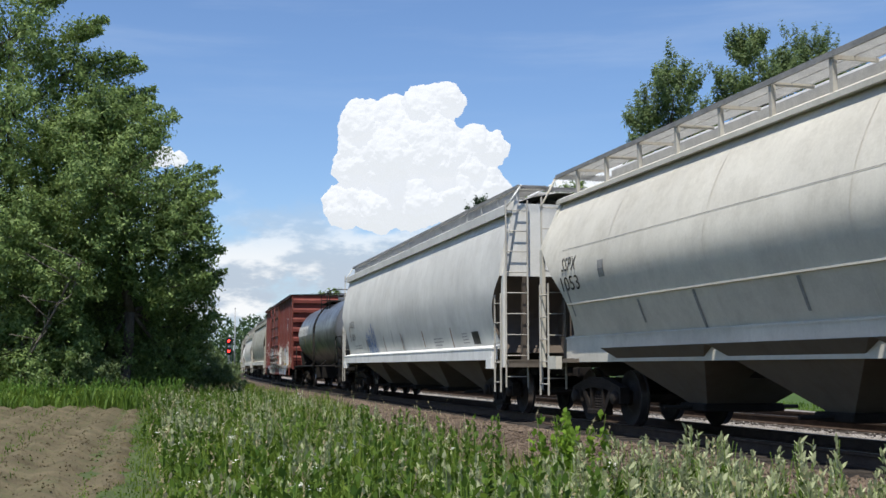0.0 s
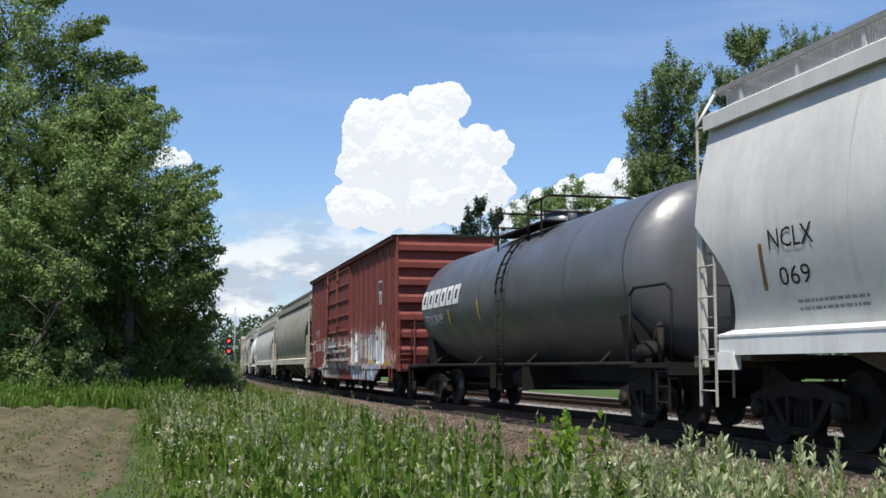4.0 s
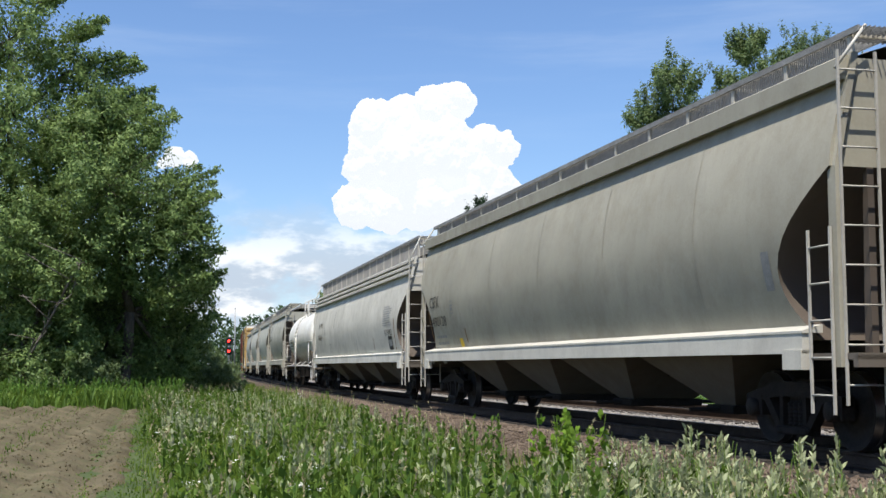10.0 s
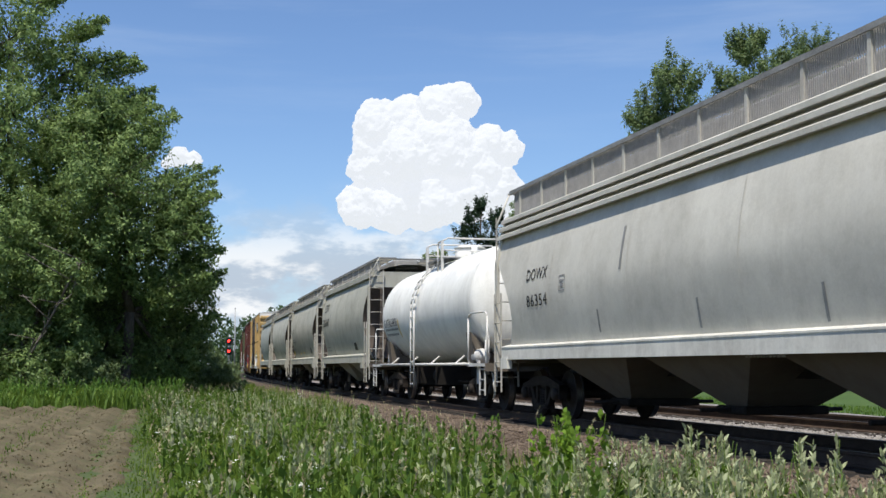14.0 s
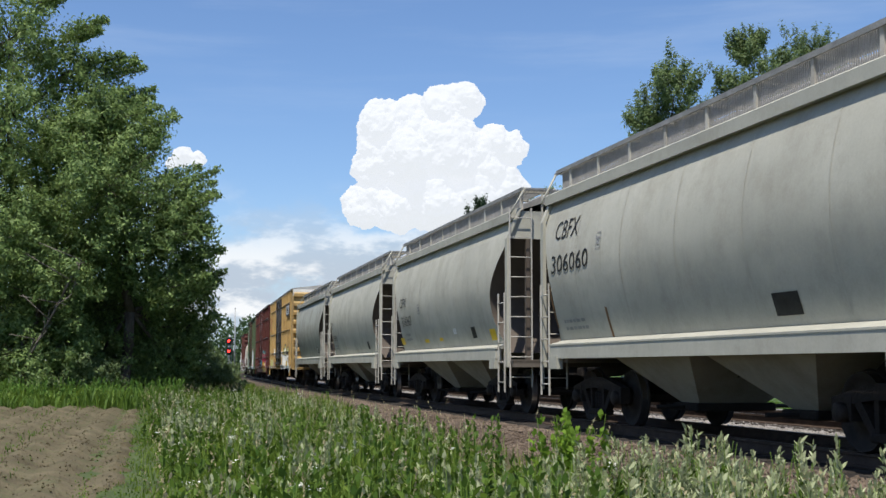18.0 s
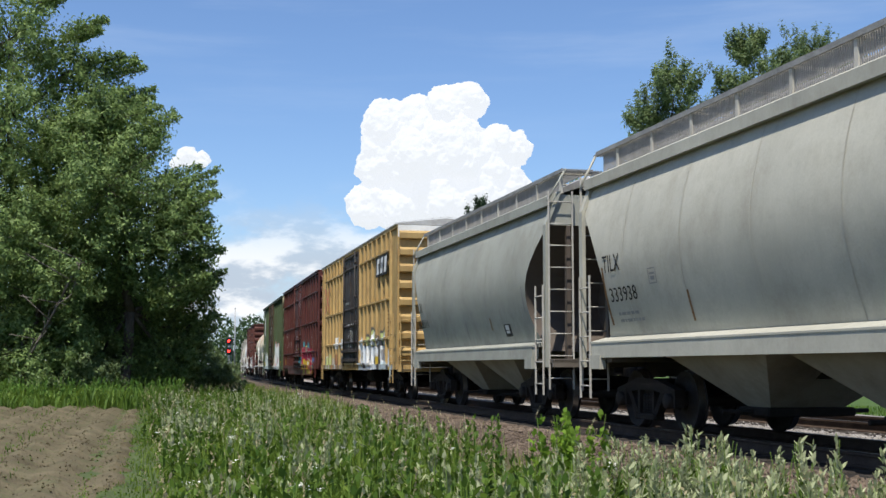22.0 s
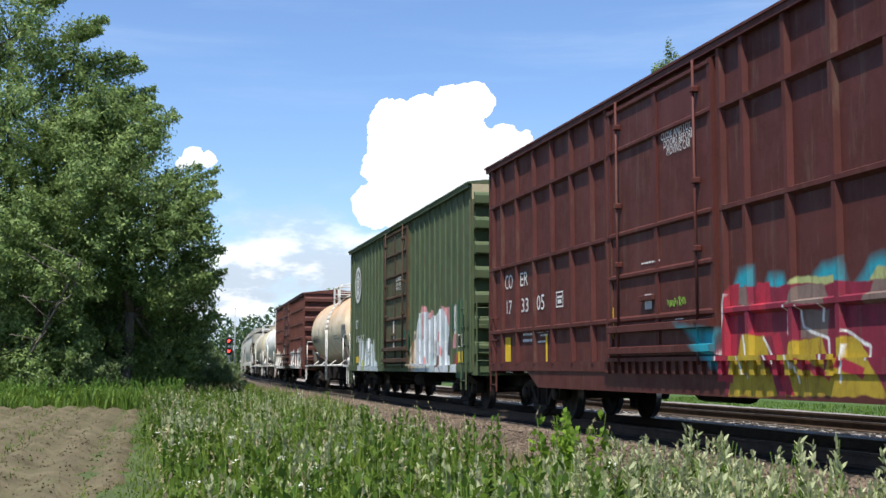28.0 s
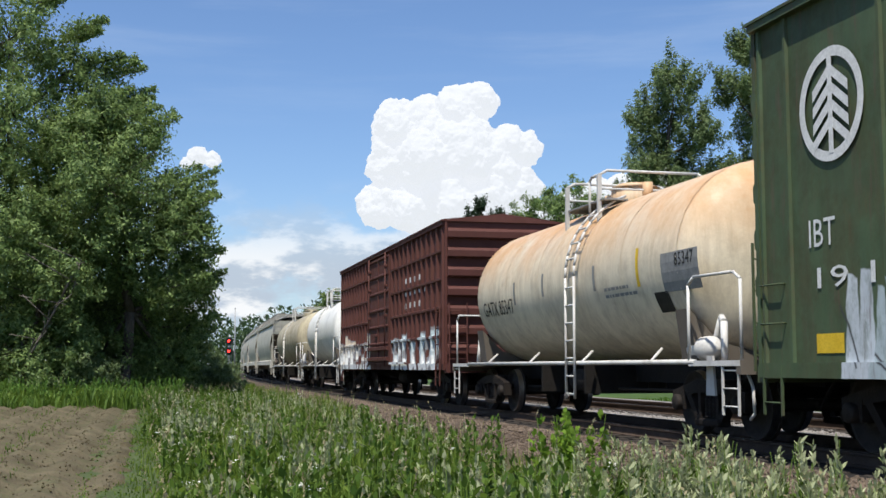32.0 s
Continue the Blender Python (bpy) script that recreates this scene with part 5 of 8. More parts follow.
STAR_PIECE.patch("slate", -4.73, 1.62, -4.85, 1.95, -5.47, 1.85, -5.62, 1.61)
STAR_PIECE.patch("slate", -5.67, 1.61, -5.57, 2.02, -6.21, 2.24, -6.44, 1.62)
STAR_PIECE.patch("sage", -2.64, 1.66, -2.64, 1.76, -3.22, 1.96, -3.61, 1.69)
STAR_PIECE.patch("sage", -3.71, 1.63, -4.08, 2.17, -4.73, 1.95, -4.88, 1.64)
STAR_PIECE.patch("sage", -5.81, 1.63, -5.71, 1.98, -6.14, 2.15, -6.33, 1.65)
STAR_PIECE.patch("white", -3.83, 1.68, -4.14, 2.11, -4.27, 2.08, -4.22, 1.66)
STAR_PIECE.patch("white", -5.94, 1.64, -5.89, 1.99, -6.05, 2.05, -6.15, 1.66)
STAR_PIECE.patch("white", -4.88, 1.65, -4.92, 1.87, -5.16, 1.84, -5.19, 1.66)
STAR_PIECE.patch("slate", -1.77, 1.24, -1.83, 1.46, -2.21, 1.45, -2.21, 1.25)
STAR_PIECE.patch("slate", -2.57, 0.91, -2.71, 1.23, -3.02, 1.17, -3.18, 0.91)
STAR_PIECE.patch("slate", -3.32, 1.18, -3.54, 1.56, -4.06, 1.59, -3.81, 1.18)
STAR_PIECE.patch("slate", -4.19, 1.03, -4.44, 1.53, -4.87, 1.56, -4.57, 1.09)
STAR_PIECE.patch("slate", -4.9, 0.56, -4.95, 1.62, -5.22, 1.62, -5.44, 0.56)
STAR_PIECE.patch("slate", -5.77, 0.88, -6.14, 0.92, -6.04, 0.63, -5.76, 0.61)
STAR_PIECE.patch("slate", -6.55, 0.66, -6.52, 1.02, -6.86, 1.02, -6.91, 0.67)
STAR_PIECE.patch("grey", -5.79, 1.15, -5.77, 1.48, -6.41, 1.51, -6.3, 1.13)
STAR_PIECE.patch("olive", -2.29, 0.95, -2.23, 1.35, -2.42, 1.34, -2.45, 0.95)
STAR_PIECE.patch("olive", -4.78, 1.03, -4.83, 1.29, -4.97, 1.29, -4.95, 1.03)
PALE_PIECE = Blots()
PALE_PIECE.spikes(['cloud', 'ice', 'ice'], 6.88, 3.63, 12, 0.55, 1.99, 0.35, 0.34, 7)
PALE_PIECE.patch("ice", 4.08, 0.5, 3.88, 1.2, 3.29, 1.06, 2.52, 0.53)
PALE_PIECE.patch("pink", -2.25, 1.59, -3.08, 2.56, -3.73, 2.48, -4.06, 1.64)
PALE_PIECE.patch("pink", -3.94, 2.23, -4.2, 2.4, -4.61, 2.34, -4.6, 2.1)
PALE_PIECE.patch("pink", -5.17, 1.99, -5.3, 2.45, -6.27, 2.36, -6.24, 1.79)
PALE_PIECE.patch("buff", -1.95, 0.68, -2.13, 1.98, -2.49, 1.87, -2.55, 0.67)
PALE_PIECE.patch("cloud", -2.42, 0.62, -2.44, 2.05, -2.81, 2.4, -3.91, 2.36, -3.83, 0.63)
PALE_PIECE.patch("cloud", -3.73, 0.62, -3.86, 2.12, -4.5, 2.26, -5.02, 0.65)
PALE_PIECE.patch("cloud", -4.4, 0.64, -4.47, 2.19, -5.35, 2.39, -5.75, 2.32, -6.14, 1.83, -6.18, 0.67)
PALE_PIECE.patch("ice", -2.57, 1.7, -2.7, 2.28, -3.11, 2.33, -3.08, 1.68)
PALE_PIECE.patch("ice", -3.98, 0.64, -4.1, 1.33, -4.69, 1.32, -4.83, 0.66)
PALE_PIECE.patch("ice", -5.34, 1.59, -5.45, 2.22, -5.81, 2.16, -5.99, 1.56)
PALE_PIECE.patch("pink", -3.14, 1.68, -3.11, 2.35, -3.42, 2.35, -3.38, 1.83)
PALE_PIECE.patch("pink", -4.87, 1.59, -4.91, 1.83, -5.09, 1.82, -5.09, 1.56)
PALE_PIECE.patch("pink", -5.05, 1.38, -5.18, 1.49, -5.43, 1.3, -5.33, 1.19)
PALE_PIECE.patch("pink", -3.25, 1.03, -3.3, 1.27, -3.56, 1.19, -3.56, 1.03)
PALE_PIECE.patch("rust", -4.79, 0.94, -4.85, 1.23, -5.09, 1.22, -5.12, 0.94)
PALE_PIECE.stroke("slate", 0.04, -3.74, 0.64, -3.88, 2.08)
PALE_PIECE.stroke("slate", 0.04, -4.44, 1.16, -4.43, 2.21)
PALE_PIECE.stroke("slate", 0.04, -4.76, 0.66, -4.8, 1.6)
PALE_PIECE.stroke("slate", 0.04, -5.15, 0.95, -5.74, 0.68)
PALE_PIECE.stroke("slate", 0.04, -2.31, 1.67, -2.51, 2.21)
PALE_PIECE.stroke("slate", 0.04, -6.1, 1.83, -6.25, 1.02)
PALE_PIECE.stroke("slate", 0.04, -3.14, 1.68, -3.4, 1.83)
PALE_PIECE.patch("slate", -5.96, 1.26, -6.06, 1.7, -6.49, 1.51, -6.34, 1.2)
PALE_PIECE.patch("white", -6.59, 1.54, -6.69, 2.42, -6.89, 2.4, -6.92, 1.52)
PALE_PIECE.patch("pink", -6.48, 1.4, -6.55, 1.7, -6.93, 1.75, -6.94, 1.38)
PALE_PIECE.patch("red", -6.64, 1.02, -6.68, 1.27, -6.98, 1.27, -6.98, 1.01)
PALE_PIECE.patch("cloud", -6.31, 0.67, -6.38, 1.02, -6.97, 1.01, -6.98, 0.69)
PALE_PIECE.stroke("slate", 0.03, 5.84, 1.69, 6.02, 0.81)
PALE_PIECE.stroke("slate", 0.03, 6.02, 0.81, 6.41, 1.08)
PALE_PIECE.stroke("slate", 0.03, 4.62, 1.94, 4.67, 1.46)
PALE_PIECE.stroke("slate", 0.03, 4.67, 1.46, 5.24, 1.4)
PALE_PIECE.stroke("slate", 0.03, 5.3, 1.21, 4.84, 1.3)
PALE_PIECE.stroke("slate", 0.03, 4.84, 1.3, 4.77, 1.01)
PALE_PIECE.stroke("slate", 0.03, 4.77, 1.01, 5.26, 0.98)
PALE_PIECE.stroke("slate", 0.03, 4.08, 1.07, 3.95, 0.7)
PALE_PIECE.stroke("slate", 0.03, 3.65, 1.03, 3.74, 0.58)
PALE_PIECE.stroke("slate", 0.03, 6.98, 1.59, 6.65, 0.94)
PALE_PIECE.patch("sage", 6.11, 1.18, 5.6, 1.14, 5.66, 0.84, 6.12, 0.87)
PALE_PIECE.patch("white", 5.14, 1.86, 4.73, 1.91, 4.75, 1.59, 5.07, 1.53)
DRIP_PIECE = Blots()
DRIP_PIECE.spikes(['white', 'stone', 'white'], -1.72, -7.91, 22, 0.99, 2.17, 0.55, 0.3, 12)
DRIP_PIECE.patch("stone", -3.03, 1.02, -3.2, 1.89, -3.55, 2.02, -3.92, 1.98, -4.04, 1.02)
DRIP_PIECE.patch("stone", -4.08, 1.02, -4.2, 1.9, -4.55, 1.94, -5.06, 1.01)
DRIP_PIECE.patch("stone", -5.97, 1.02, -6.05, 2.0, -6.54, 1.95, -6.64, 1.02)
DRIP_PIECE.patch("steel", -5.21, 1.33, -5.32, 2.04, -5.79, 2.03, -5.49, 1.31)
DRIP_PIECE.patch("cloud", -5.92, 1.31, -6.53, 1.86, -7.31, 1.75, -7.36, 1.02)
DRIP_PIECE.patch("steel", -5.14, 0.56, -5.16, 0.99, -6.71, 0.99, -6.19, 0.51)
DRIP_PIECE.patch("cloud", -5.53, 0.65, -5.57, 0.95, -6.06, 0.95, -5.98, 0.66)
DRIP_PIECE.patch("olive", -5.11, 1.06, -5.12, 1.2, -5.96, 1.18, -5.95, 1.05)
DRIP_PIECE.patch("khaki", -3.14, 1.08, -3.15, 1.27, -4.94, 1.24, -4.94, 1.07)
DRIP_PIECE.patch("slate", -6.64, 1.08, -6.0, 1.1, -6.01, 1.18, -6.65, 1.17)
DRIP_PIECE.stroke("slate", 0.045, -3.08, 1.04, -3.28, 1.84)
DRIP_PIECE.stroke("slate", 0.045, -3.28, 1.84, -3.67, 1.97)
DRIP_PIECE.stroke("slate", 0.045, -3.67, 1.97, -3.96, 1.85)
DRIP_PIECE.stroke("slate", 0.045, -3.96, 1.85, -4.02, 1.03)
DRIP_PIECE.stroke("slate", 0.045, -4.15, 1.6, -4.24, 1.9)
DRIP_PIECE.stroke("slate", 0.045, -4.24, 1.9, -4.55, 1.93)
DRIP_PIECE.stroke("slate", 0.045, -4.55, 1.93, -5.05, 1.53)
DRIP_PIECE.stroke("slate", 0.045, -5.25, 1.33, -5.32, 2.05)
DRIP_PIECE.stroke("slate", 0.045, -5.32, 2.05, -6.57, 1.99)
DRIP_PIECE.stroke("slate", 0.045, -5.92, 2.01, -5.87, 1.02)
DRIP_PIECE.stroke("slate", 0.045, -6.6, 1.79, -6.94, 1.88)
DRIP_PIECE.stroke("slate", 0.045, -6.94, 1.88, -7.4, 1.65)
DRIP_PIECE.stroke("slate", 0.045, -7.4, 1.65, -7.47, 1.02)
DRIP_PIECE.stroke("slate", 0.045, -2.1, 1.04, -2.24, 1.8)
DRIP_PIECE.stroke("slate", 0.045, -2.24, 1.8, -2.65, 1.74)
DRIP_PIECE.stroke("slate", 0.045, -1.86, 1.5, -2.83, 1.6)
DRIP_PIECE.stroke("slate", 0.045, -6.68, 1.92, -6.78, 1.02)
DRIP_PIECE.patch("olive", -8.0, 0.98, -8.03, 1.17, -8.83, 1.19, -8.82, 0.98)
DRIP_PIECE.patch("mint", -8.29, 1.82, -8.32, 1.97, -8.53, 1.95, -8.52, 1.81)

DRIP_PIECE.spikes(['white', 'cloud'], 6.2, 3.97, 10, 1.96, 2.3, 0.25, 0.14, 21)
DRIP_PIECE.patch("white", 6.25, 0.94, 6.2, 2.11, 5.66, 2.1, 5.67, 0.94)
DRIP_PIECE.patch("stone", 5.68, 1.01, 5.6, 2.07, 5.15, 2.04, 5.23, 1.01)
DRIP_PIECE.patch("white", 5.2, 0.94, 5.09, 2.03, 4.57, 2.06, 4.59, 0.94)
DRIP_PIECE.patch("stone", 4.58, 1.01, 4.45, 1.99, 4.08, 2.03, 4.04, 1.0)
DRIP_PIECE.patch("brick", 5.67, 1.55, 5.64, 2.0, 5.15, 1.98, 5.17, 1.54)
DRIP_PIECE.patch("slate", 5.72, 1.23, 5.66, 1.38, 4.9, 1.36, 4.85, 1.22)
DRIP_PIECE.patch("khaki", 5.14, 1.01, 5.08, 1.27, 4.85, 1.27, 4.77, 1.01)
DRIP_PIECE.patch("slate", 4.41, 1.28, 4.33, 1.49, 4.12, 1.49, 4.05, 1.27)
DRIP_PIECE.patch("slate", 6.21, 1.4, 6.2, 1.57, 5.96, 1.59, 5.83, 1.39)
DRIP_PIECE.patch("olive", 5.71, 1.1, 5.7, 1.2, 5.22, 1.2, 5.22, 1.1)
DRIP_PIECE.stroke("slate", 0.04, 6.2, 2.06, 5.85, 2.1)
DRIP_PIECE.stroke("slate", 0.04, 5.85, 2.1, 5.44, 2.01)
DRIP_PIECE.stroke("slate", 0.04, 5.15, 2.02, 4.74, 2.05)
DRIP_PIECE.stroke("slate", 0.04, 4.74, 2.05, 4.52, 1.91)
DRIP_PIECE.stroke("slate", 0.04, 4.52, 1.91, 4.36, 2.02)
DRIP_PIECE.stroke("slate", 0.04, 4.36, 2.02, 4.0, 2.01)
DRIP_PIECE.stroke("slate", 0.04, 5.66, 1.03, 5.65, 1.32)
DRIP_PIECE.stroke("slate", 0.04, 4.57, 1.58, 4.57, 1.02)
DRIP_PIECE.stroke("slate", 0.04, 5.2, 1.02, 5.28, 1.23)
DRIP_PIECE.patch("khaki", 9.9, 1.03, 9.95, 1.97, 9.24, 2.02, 9.12, 1.02)
DRIP_PIECE.stroke("white", 0.05, 10.0, 1.97, 8.94, 2.06)
DRIP_PIECE.stroke("white", 0.05, 9.11, 2.04, 9.12, 1.02)
DRIP_PIECE.stroke("white", 0.05, 9.76, 1.4, 9.15, 1.04)
DRIP_PIECE.stroke("white", 0.05, 9.91, 1.61, 9.25, 1.63)
DRIP_PIECE.stroke("stone", 0.03, 9.69, 2.07, 6.2, 2.11)
DRIP_PIECE.patch("slate", 3.92, 1.54, 3.83, 1.97, 2.29, 1.96, 2.08, 1.71, 2.2, 1.48)
DRIP_PIECE.patch("cloud", 3.65, 1.67, 3.6, 1.93, 3.37, 1.94, 3.35, 1.68)
DRIP_PIECE.patch("ice", 3.24, 1.61, 3.17, 2.03, 2.96, 2.03, 2.73, 1.59)
DRIP_PIECE.patch("steel", 2.72, 1.71, 2.67, 1.92, 2.27, 1.95, 2.18, 1.77)
DRIP_PIECE.patch("white", 2.58, 1.67, 2.55, 1.81, 2.32, 1.82, 2.32, 1.68)
DRIP_PIECE.patch("slate", 3.19, 1.78, 3.15, 1.97, 3.06, 1.97, 3.04, 1.77)
DRIP_PIECE.patch("brick", 3.87, 1.17, 3.86, 1.44, 2.1, 1.42, 2.11, 1.14)
DRIP_PIECE.patch("ice", 2.89, 1.13, 2.65, 1.43, 2.2, 1.45, 2.32, 1.12)
DRIP_PIECE.patch("slate", 2.53, 1.18, 2.48, 1.37, 2.37, 1.37, 2.4, 1.18)
DRIP_PIECE.patch("slate", 3.18, 1.17, 2.77, 1.32, 2.72, 1.28, 3.1, 1.13)
DRIP_PIECE.spikes(['white', 'stone', 'rust', 'white'], 3.88, 2.09, 12, 0.96, 1.11, 0.1, 0.3, 23)
DRIP_PIECE.patch("olive", 3.43, 0.98, 3.43, 1.1, 2.94, 1.11, 2.95, 0.98)
DRIP_PIECE.patch("cloud", 7.9, 0.81, 7.9, 0.94, 6.89, 0.94, 6.9, 0.82)
DRIP_PIECE.patch("cloud", 6.9, 0.8, 6.99, 0.95, 6.23, 0.94, 6.25, 0.55)
DRIP_PIECE.spikes(['stone', 'white', 'buff'], 6.18, 3.97, 14, 0.55, 0.88, 0.03, 0.42, 25)
DRIP_PIECE.patch("putty", 3.96, 0.53, 3.94, 0.83, 1.55, 0.83, 1.56, 0.56)
DRIP_PIECE.spikes(['white', 'cloud', 'steel', 'slate', 'white'], -1.83, -5.11, 16, 0.53, 0.86, 0.03, 0.3, 27)

# sprayed pieces on the cars: from and to along the side, from and to in height, letters, colours of fill, upper fill, outline, halo and glow, seed
ART = {
    4: [
        (-1.6, 4.6, 0.95, 2.45, 0, "buff", "white", "rust", "", "", 2),
        (-8.2, -1.4, 0.80, 2.75, 0, "white", "buff", "grey", "", "", 3),
        (-9.74, -8.08, 1.0, 1.75, 0, "pink", "buff", "maroon", "", "", 4),
        DRIP_PIECE,
    ],
    12: [(-1.4, 2.0, 0.5, 0.95, 0, "rust", "orange", "buff", "", "", 15), STAR_PIECE],
    13: [GOLD_PIECE],
    14: [(-2.1, -1.7, 0.7, 2.0, 0, "buff", "orange", "rust", "", "", 32), PALE_PIECE],
    16: [
        (1.75, 8.47, 0.61, 2.09, 6, "white", "buff", "grey", "", "", 41),
        (-7.72, -1.7, 0.68, 2.04, 5, "white", "ice", "grey", "", "", 42),
    ],
}
M["box_red"] = paint("box_red_paint", (0.185, 0.045, 0.036), dirt=(0.09, 0.035, 0.025), grime=0.35, streaks=0.35, rust=0.25, rough=0.6, art=moved(ART[4], -0.20), dents=0.75)
M["box_maroon"] = paint("box_maroon_paint", (0.088, 0.022, 0.018), dirt=(0.05, 0.02, 0.015), grime=0.3, streaks=0.3, rust=0.12, rough=0.55, art=moved(ART[13], -0.25))
M["box_brown"] = paint("box_brown_paint", (0.098, 0.034, 0.027), dirt=(0.06, 0.028, 0.02), grime=0.3, streaks=0.3, rust=0.2, rough=0.6, art=ART[16])
M["box_yellow"] = paint("box_yellow_paint", (0.46, 0.315, 0.125), dirt=(0.22, 0.12, 0.05), grime=0.32, streaks=0.32, rust=0.12, rough=0.5, art=moved(ART[12], -0.145), dents=0.5)
M["box_green"] = paint("box_green_paint", (0.064, 0.104, 0.050), dirt=(0.075, 0.05, 0.028), grime=0.4, streaks=0.35, rust=0.25, rough=0.55, art=moved(ART[14], -0.185), dents=0.5)
M["door_rust"] = paint("rusted_door_paint", (0.065, 0.085, 0.045), dirt=(0.06, 0.035, 0.02), grime=0.55, streaks=0.5, rust=0.85, rough=0.65)
M["door_black"] = paint("black_door_paint", (0.03, 0.028, 0.028), dirt=(0.08, 0.06, 0.05), grime=0.35, streaks=0.3, rough=0.5, art=moved(ART[12], -0.145))


# ---- the cars ----
# each car stands with +x towards the far end of the train and +y towards the field, at the height of the railheads
def hopper_side(zt, top, belly=1.54, tuck=0.29, turn=0.44, bow=1.9, fall=1.6):
    def surf(z):
        t = (z - 1.25) / (zt - 1.25)
        if t < turn:
            return belly - tuck * ((turn - t) / turn) ** fall
        return belly - (belly - top) * ((t - turn) / (1 - turn)) ** bow
    return surf


def covered_hopper(label, half, zt, top, mats, bays, zc=3.1, bay_m=None, seams=6, eave_strips=1, rib_marks=0, sill_z=(1.10, 1.34), posts=1.35, walk_mat="grating", screen="screen", lift=0.46, eave_h=0.20, shape=(), sill_y=(1.40, 1.53), crease=None, notch=1.18, pitch=0.06):
    """A rounded covered hopper: curved side sheets cut away at the ends, sills, bays, roof hatches, running boards."""
    body_m, sill_m, end_m = mats
    car = thing("covered_hopper", label, "railcar", group="cars of the freight train")
    surf = hopper_side(zt, top, *shape)

    def xe(z):
        if z >= zc:
            return half - 0.36
        u = (zc - z) / (zc - 1.25)
        return half - 0.36 - notch * math.sin(math.pi * min(1.0, u * 0.82))
    zs = list(np.linspace(1.25, zc, 12)) + list(np.linspace(zc, zt, 8))[1:]
    for s in (1, -1):
        g = Geo()
        rows = []
        for z in zs:
            e = xe(z)
            rows.append([(x, s * surf(z), z) for x in np.linspace(-e, e, 9)])
        g.grid(rows)
        part("side_sheet", g, body_m, car)
        # weld seams between the sheets
        for k in range(1, seams):
            x = -half + 0.36 + (2 * half - 0.72) * k / seams
            if abs(x) < half - 1.9:
                g = Geo()
                g.grid([[(x - 0.012, s * (surf(z) + 0.006), z), (x + 0.012, s * (surf(z) + 0.006), z)] for z in zs])
                part("weld_seam", g, body_m, car)
    g = Geo()
    n = 8
    rows = [[(x, top * math.sin(a), zt + 0.26 * (1 - (math.sin(a)) ** 2)) for x in (-half + 0.36, 0, half - 0.36)] for a in np.linspace(-math.pi / 2, math.pi / 2, n)]
    g.grid(rows)
    part("roof", g, body_m, car)
    for s in (1, -1):
        for k in range(eave_strips):
            zz = zt - 0.17 * k
            o = surf(zz - eave_h) + 0.01
            part("eave_rail", Geo().prism([(s * (o - 0.05), zz - eave_h + 0.02), (s * (o + 0.11), zz - eave_h), (s * (o + 0.11), zz - 0.03), (s * (o + 0.02), zz + 0.02), (s * (o - 0.08), zz + 0.02)], "x", -half + 0.34, half - 0.34), body_m, car)
        if crease:
            part("side_seam", Geo().prism([(s * (surf(crease) - 0.02), crease - 0.02), (s * (surf(crease) + 0.03), crease - 0.012), (s * (surf(crease) + 0.03), crease + 0.012), (s * (surf(crease) - 0.02), crease + 0.025)], "x", -half + 1.6, half - 1.6), body_m, car)
    # end walls: an upright panel on top and a sloping sheet set back below it
    for s in (1, -1):
        up = [z for z in zs if z >= zc - 1e-6]
        part("end_panel", Geo().grid([[(s * xe(z), y * surf(z), z) for y in (-1, -0.5, 0, 0.5, 1)] for z in up]), body_m, car)
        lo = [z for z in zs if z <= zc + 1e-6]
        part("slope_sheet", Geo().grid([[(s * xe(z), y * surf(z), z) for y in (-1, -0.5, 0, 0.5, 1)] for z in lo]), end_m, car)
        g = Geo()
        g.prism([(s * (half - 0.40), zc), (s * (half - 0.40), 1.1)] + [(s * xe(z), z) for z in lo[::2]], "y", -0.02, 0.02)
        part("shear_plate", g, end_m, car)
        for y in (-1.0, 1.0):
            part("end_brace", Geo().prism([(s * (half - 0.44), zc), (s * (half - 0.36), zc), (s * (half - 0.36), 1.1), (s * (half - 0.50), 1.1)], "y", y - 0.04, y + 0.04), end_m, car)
        # platform, end sill
        g = Geo()
        g.box(s * (half - 1.55), s * (half - 0.05), -1.42, 1.42, 1.03, 1.10)
        g.box(s * (half - 0.14), s * (half - 0.05), -1.42, 1.42, 0.95, 1.08)
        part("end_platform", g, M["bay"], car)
        for y in (1, -1):
            g = Geo()
            g.prism([(y * 1.41, 0.95), (y * 1.47, 0.95), (y * 1.47, zc), (y * (top + 0.05), zt + 0.05), (y * (top - 0.03), zt + 0.05), (y * 1.41, zc)], "x", s * (half - 0.44), s * (half - 0.29))
            part("corner_post", g, body_m, car)
            add_ladder(car, (s * (half - 0.26), y * 1.42, 0), (0, -y * 0.46, 0), 0.55, zt + 0.05, 9, M["ladder_grey"], "end_ladder")
            add_ladder(car, (s * (half - 0.38), y * 1.50, 0), (-s * 0.44, 0, 0), 0.45, 2.45, 5, M["ladder_grey"], "side_ladder")
    # side sills
    for y in (1, -1):
        g = Geo()
        a, b = sill_z
        g.box(-half + 0.95, half - 0.95, y * sill_y[0], y * sill_y[1], a, b)
        g.prism([(y * (sill_y[0] - 0.12), b - 0.01), (y * (sill_y[1] + 0.010), b - 0.015), (y * (sill_y[1] + 0.010), b + 0.012), (y * (sill_y[0] - 0.12), b + 0.085)], "x", -half + 0.93, half - 0.93)
        part("side_sill", g, sill_m, car)
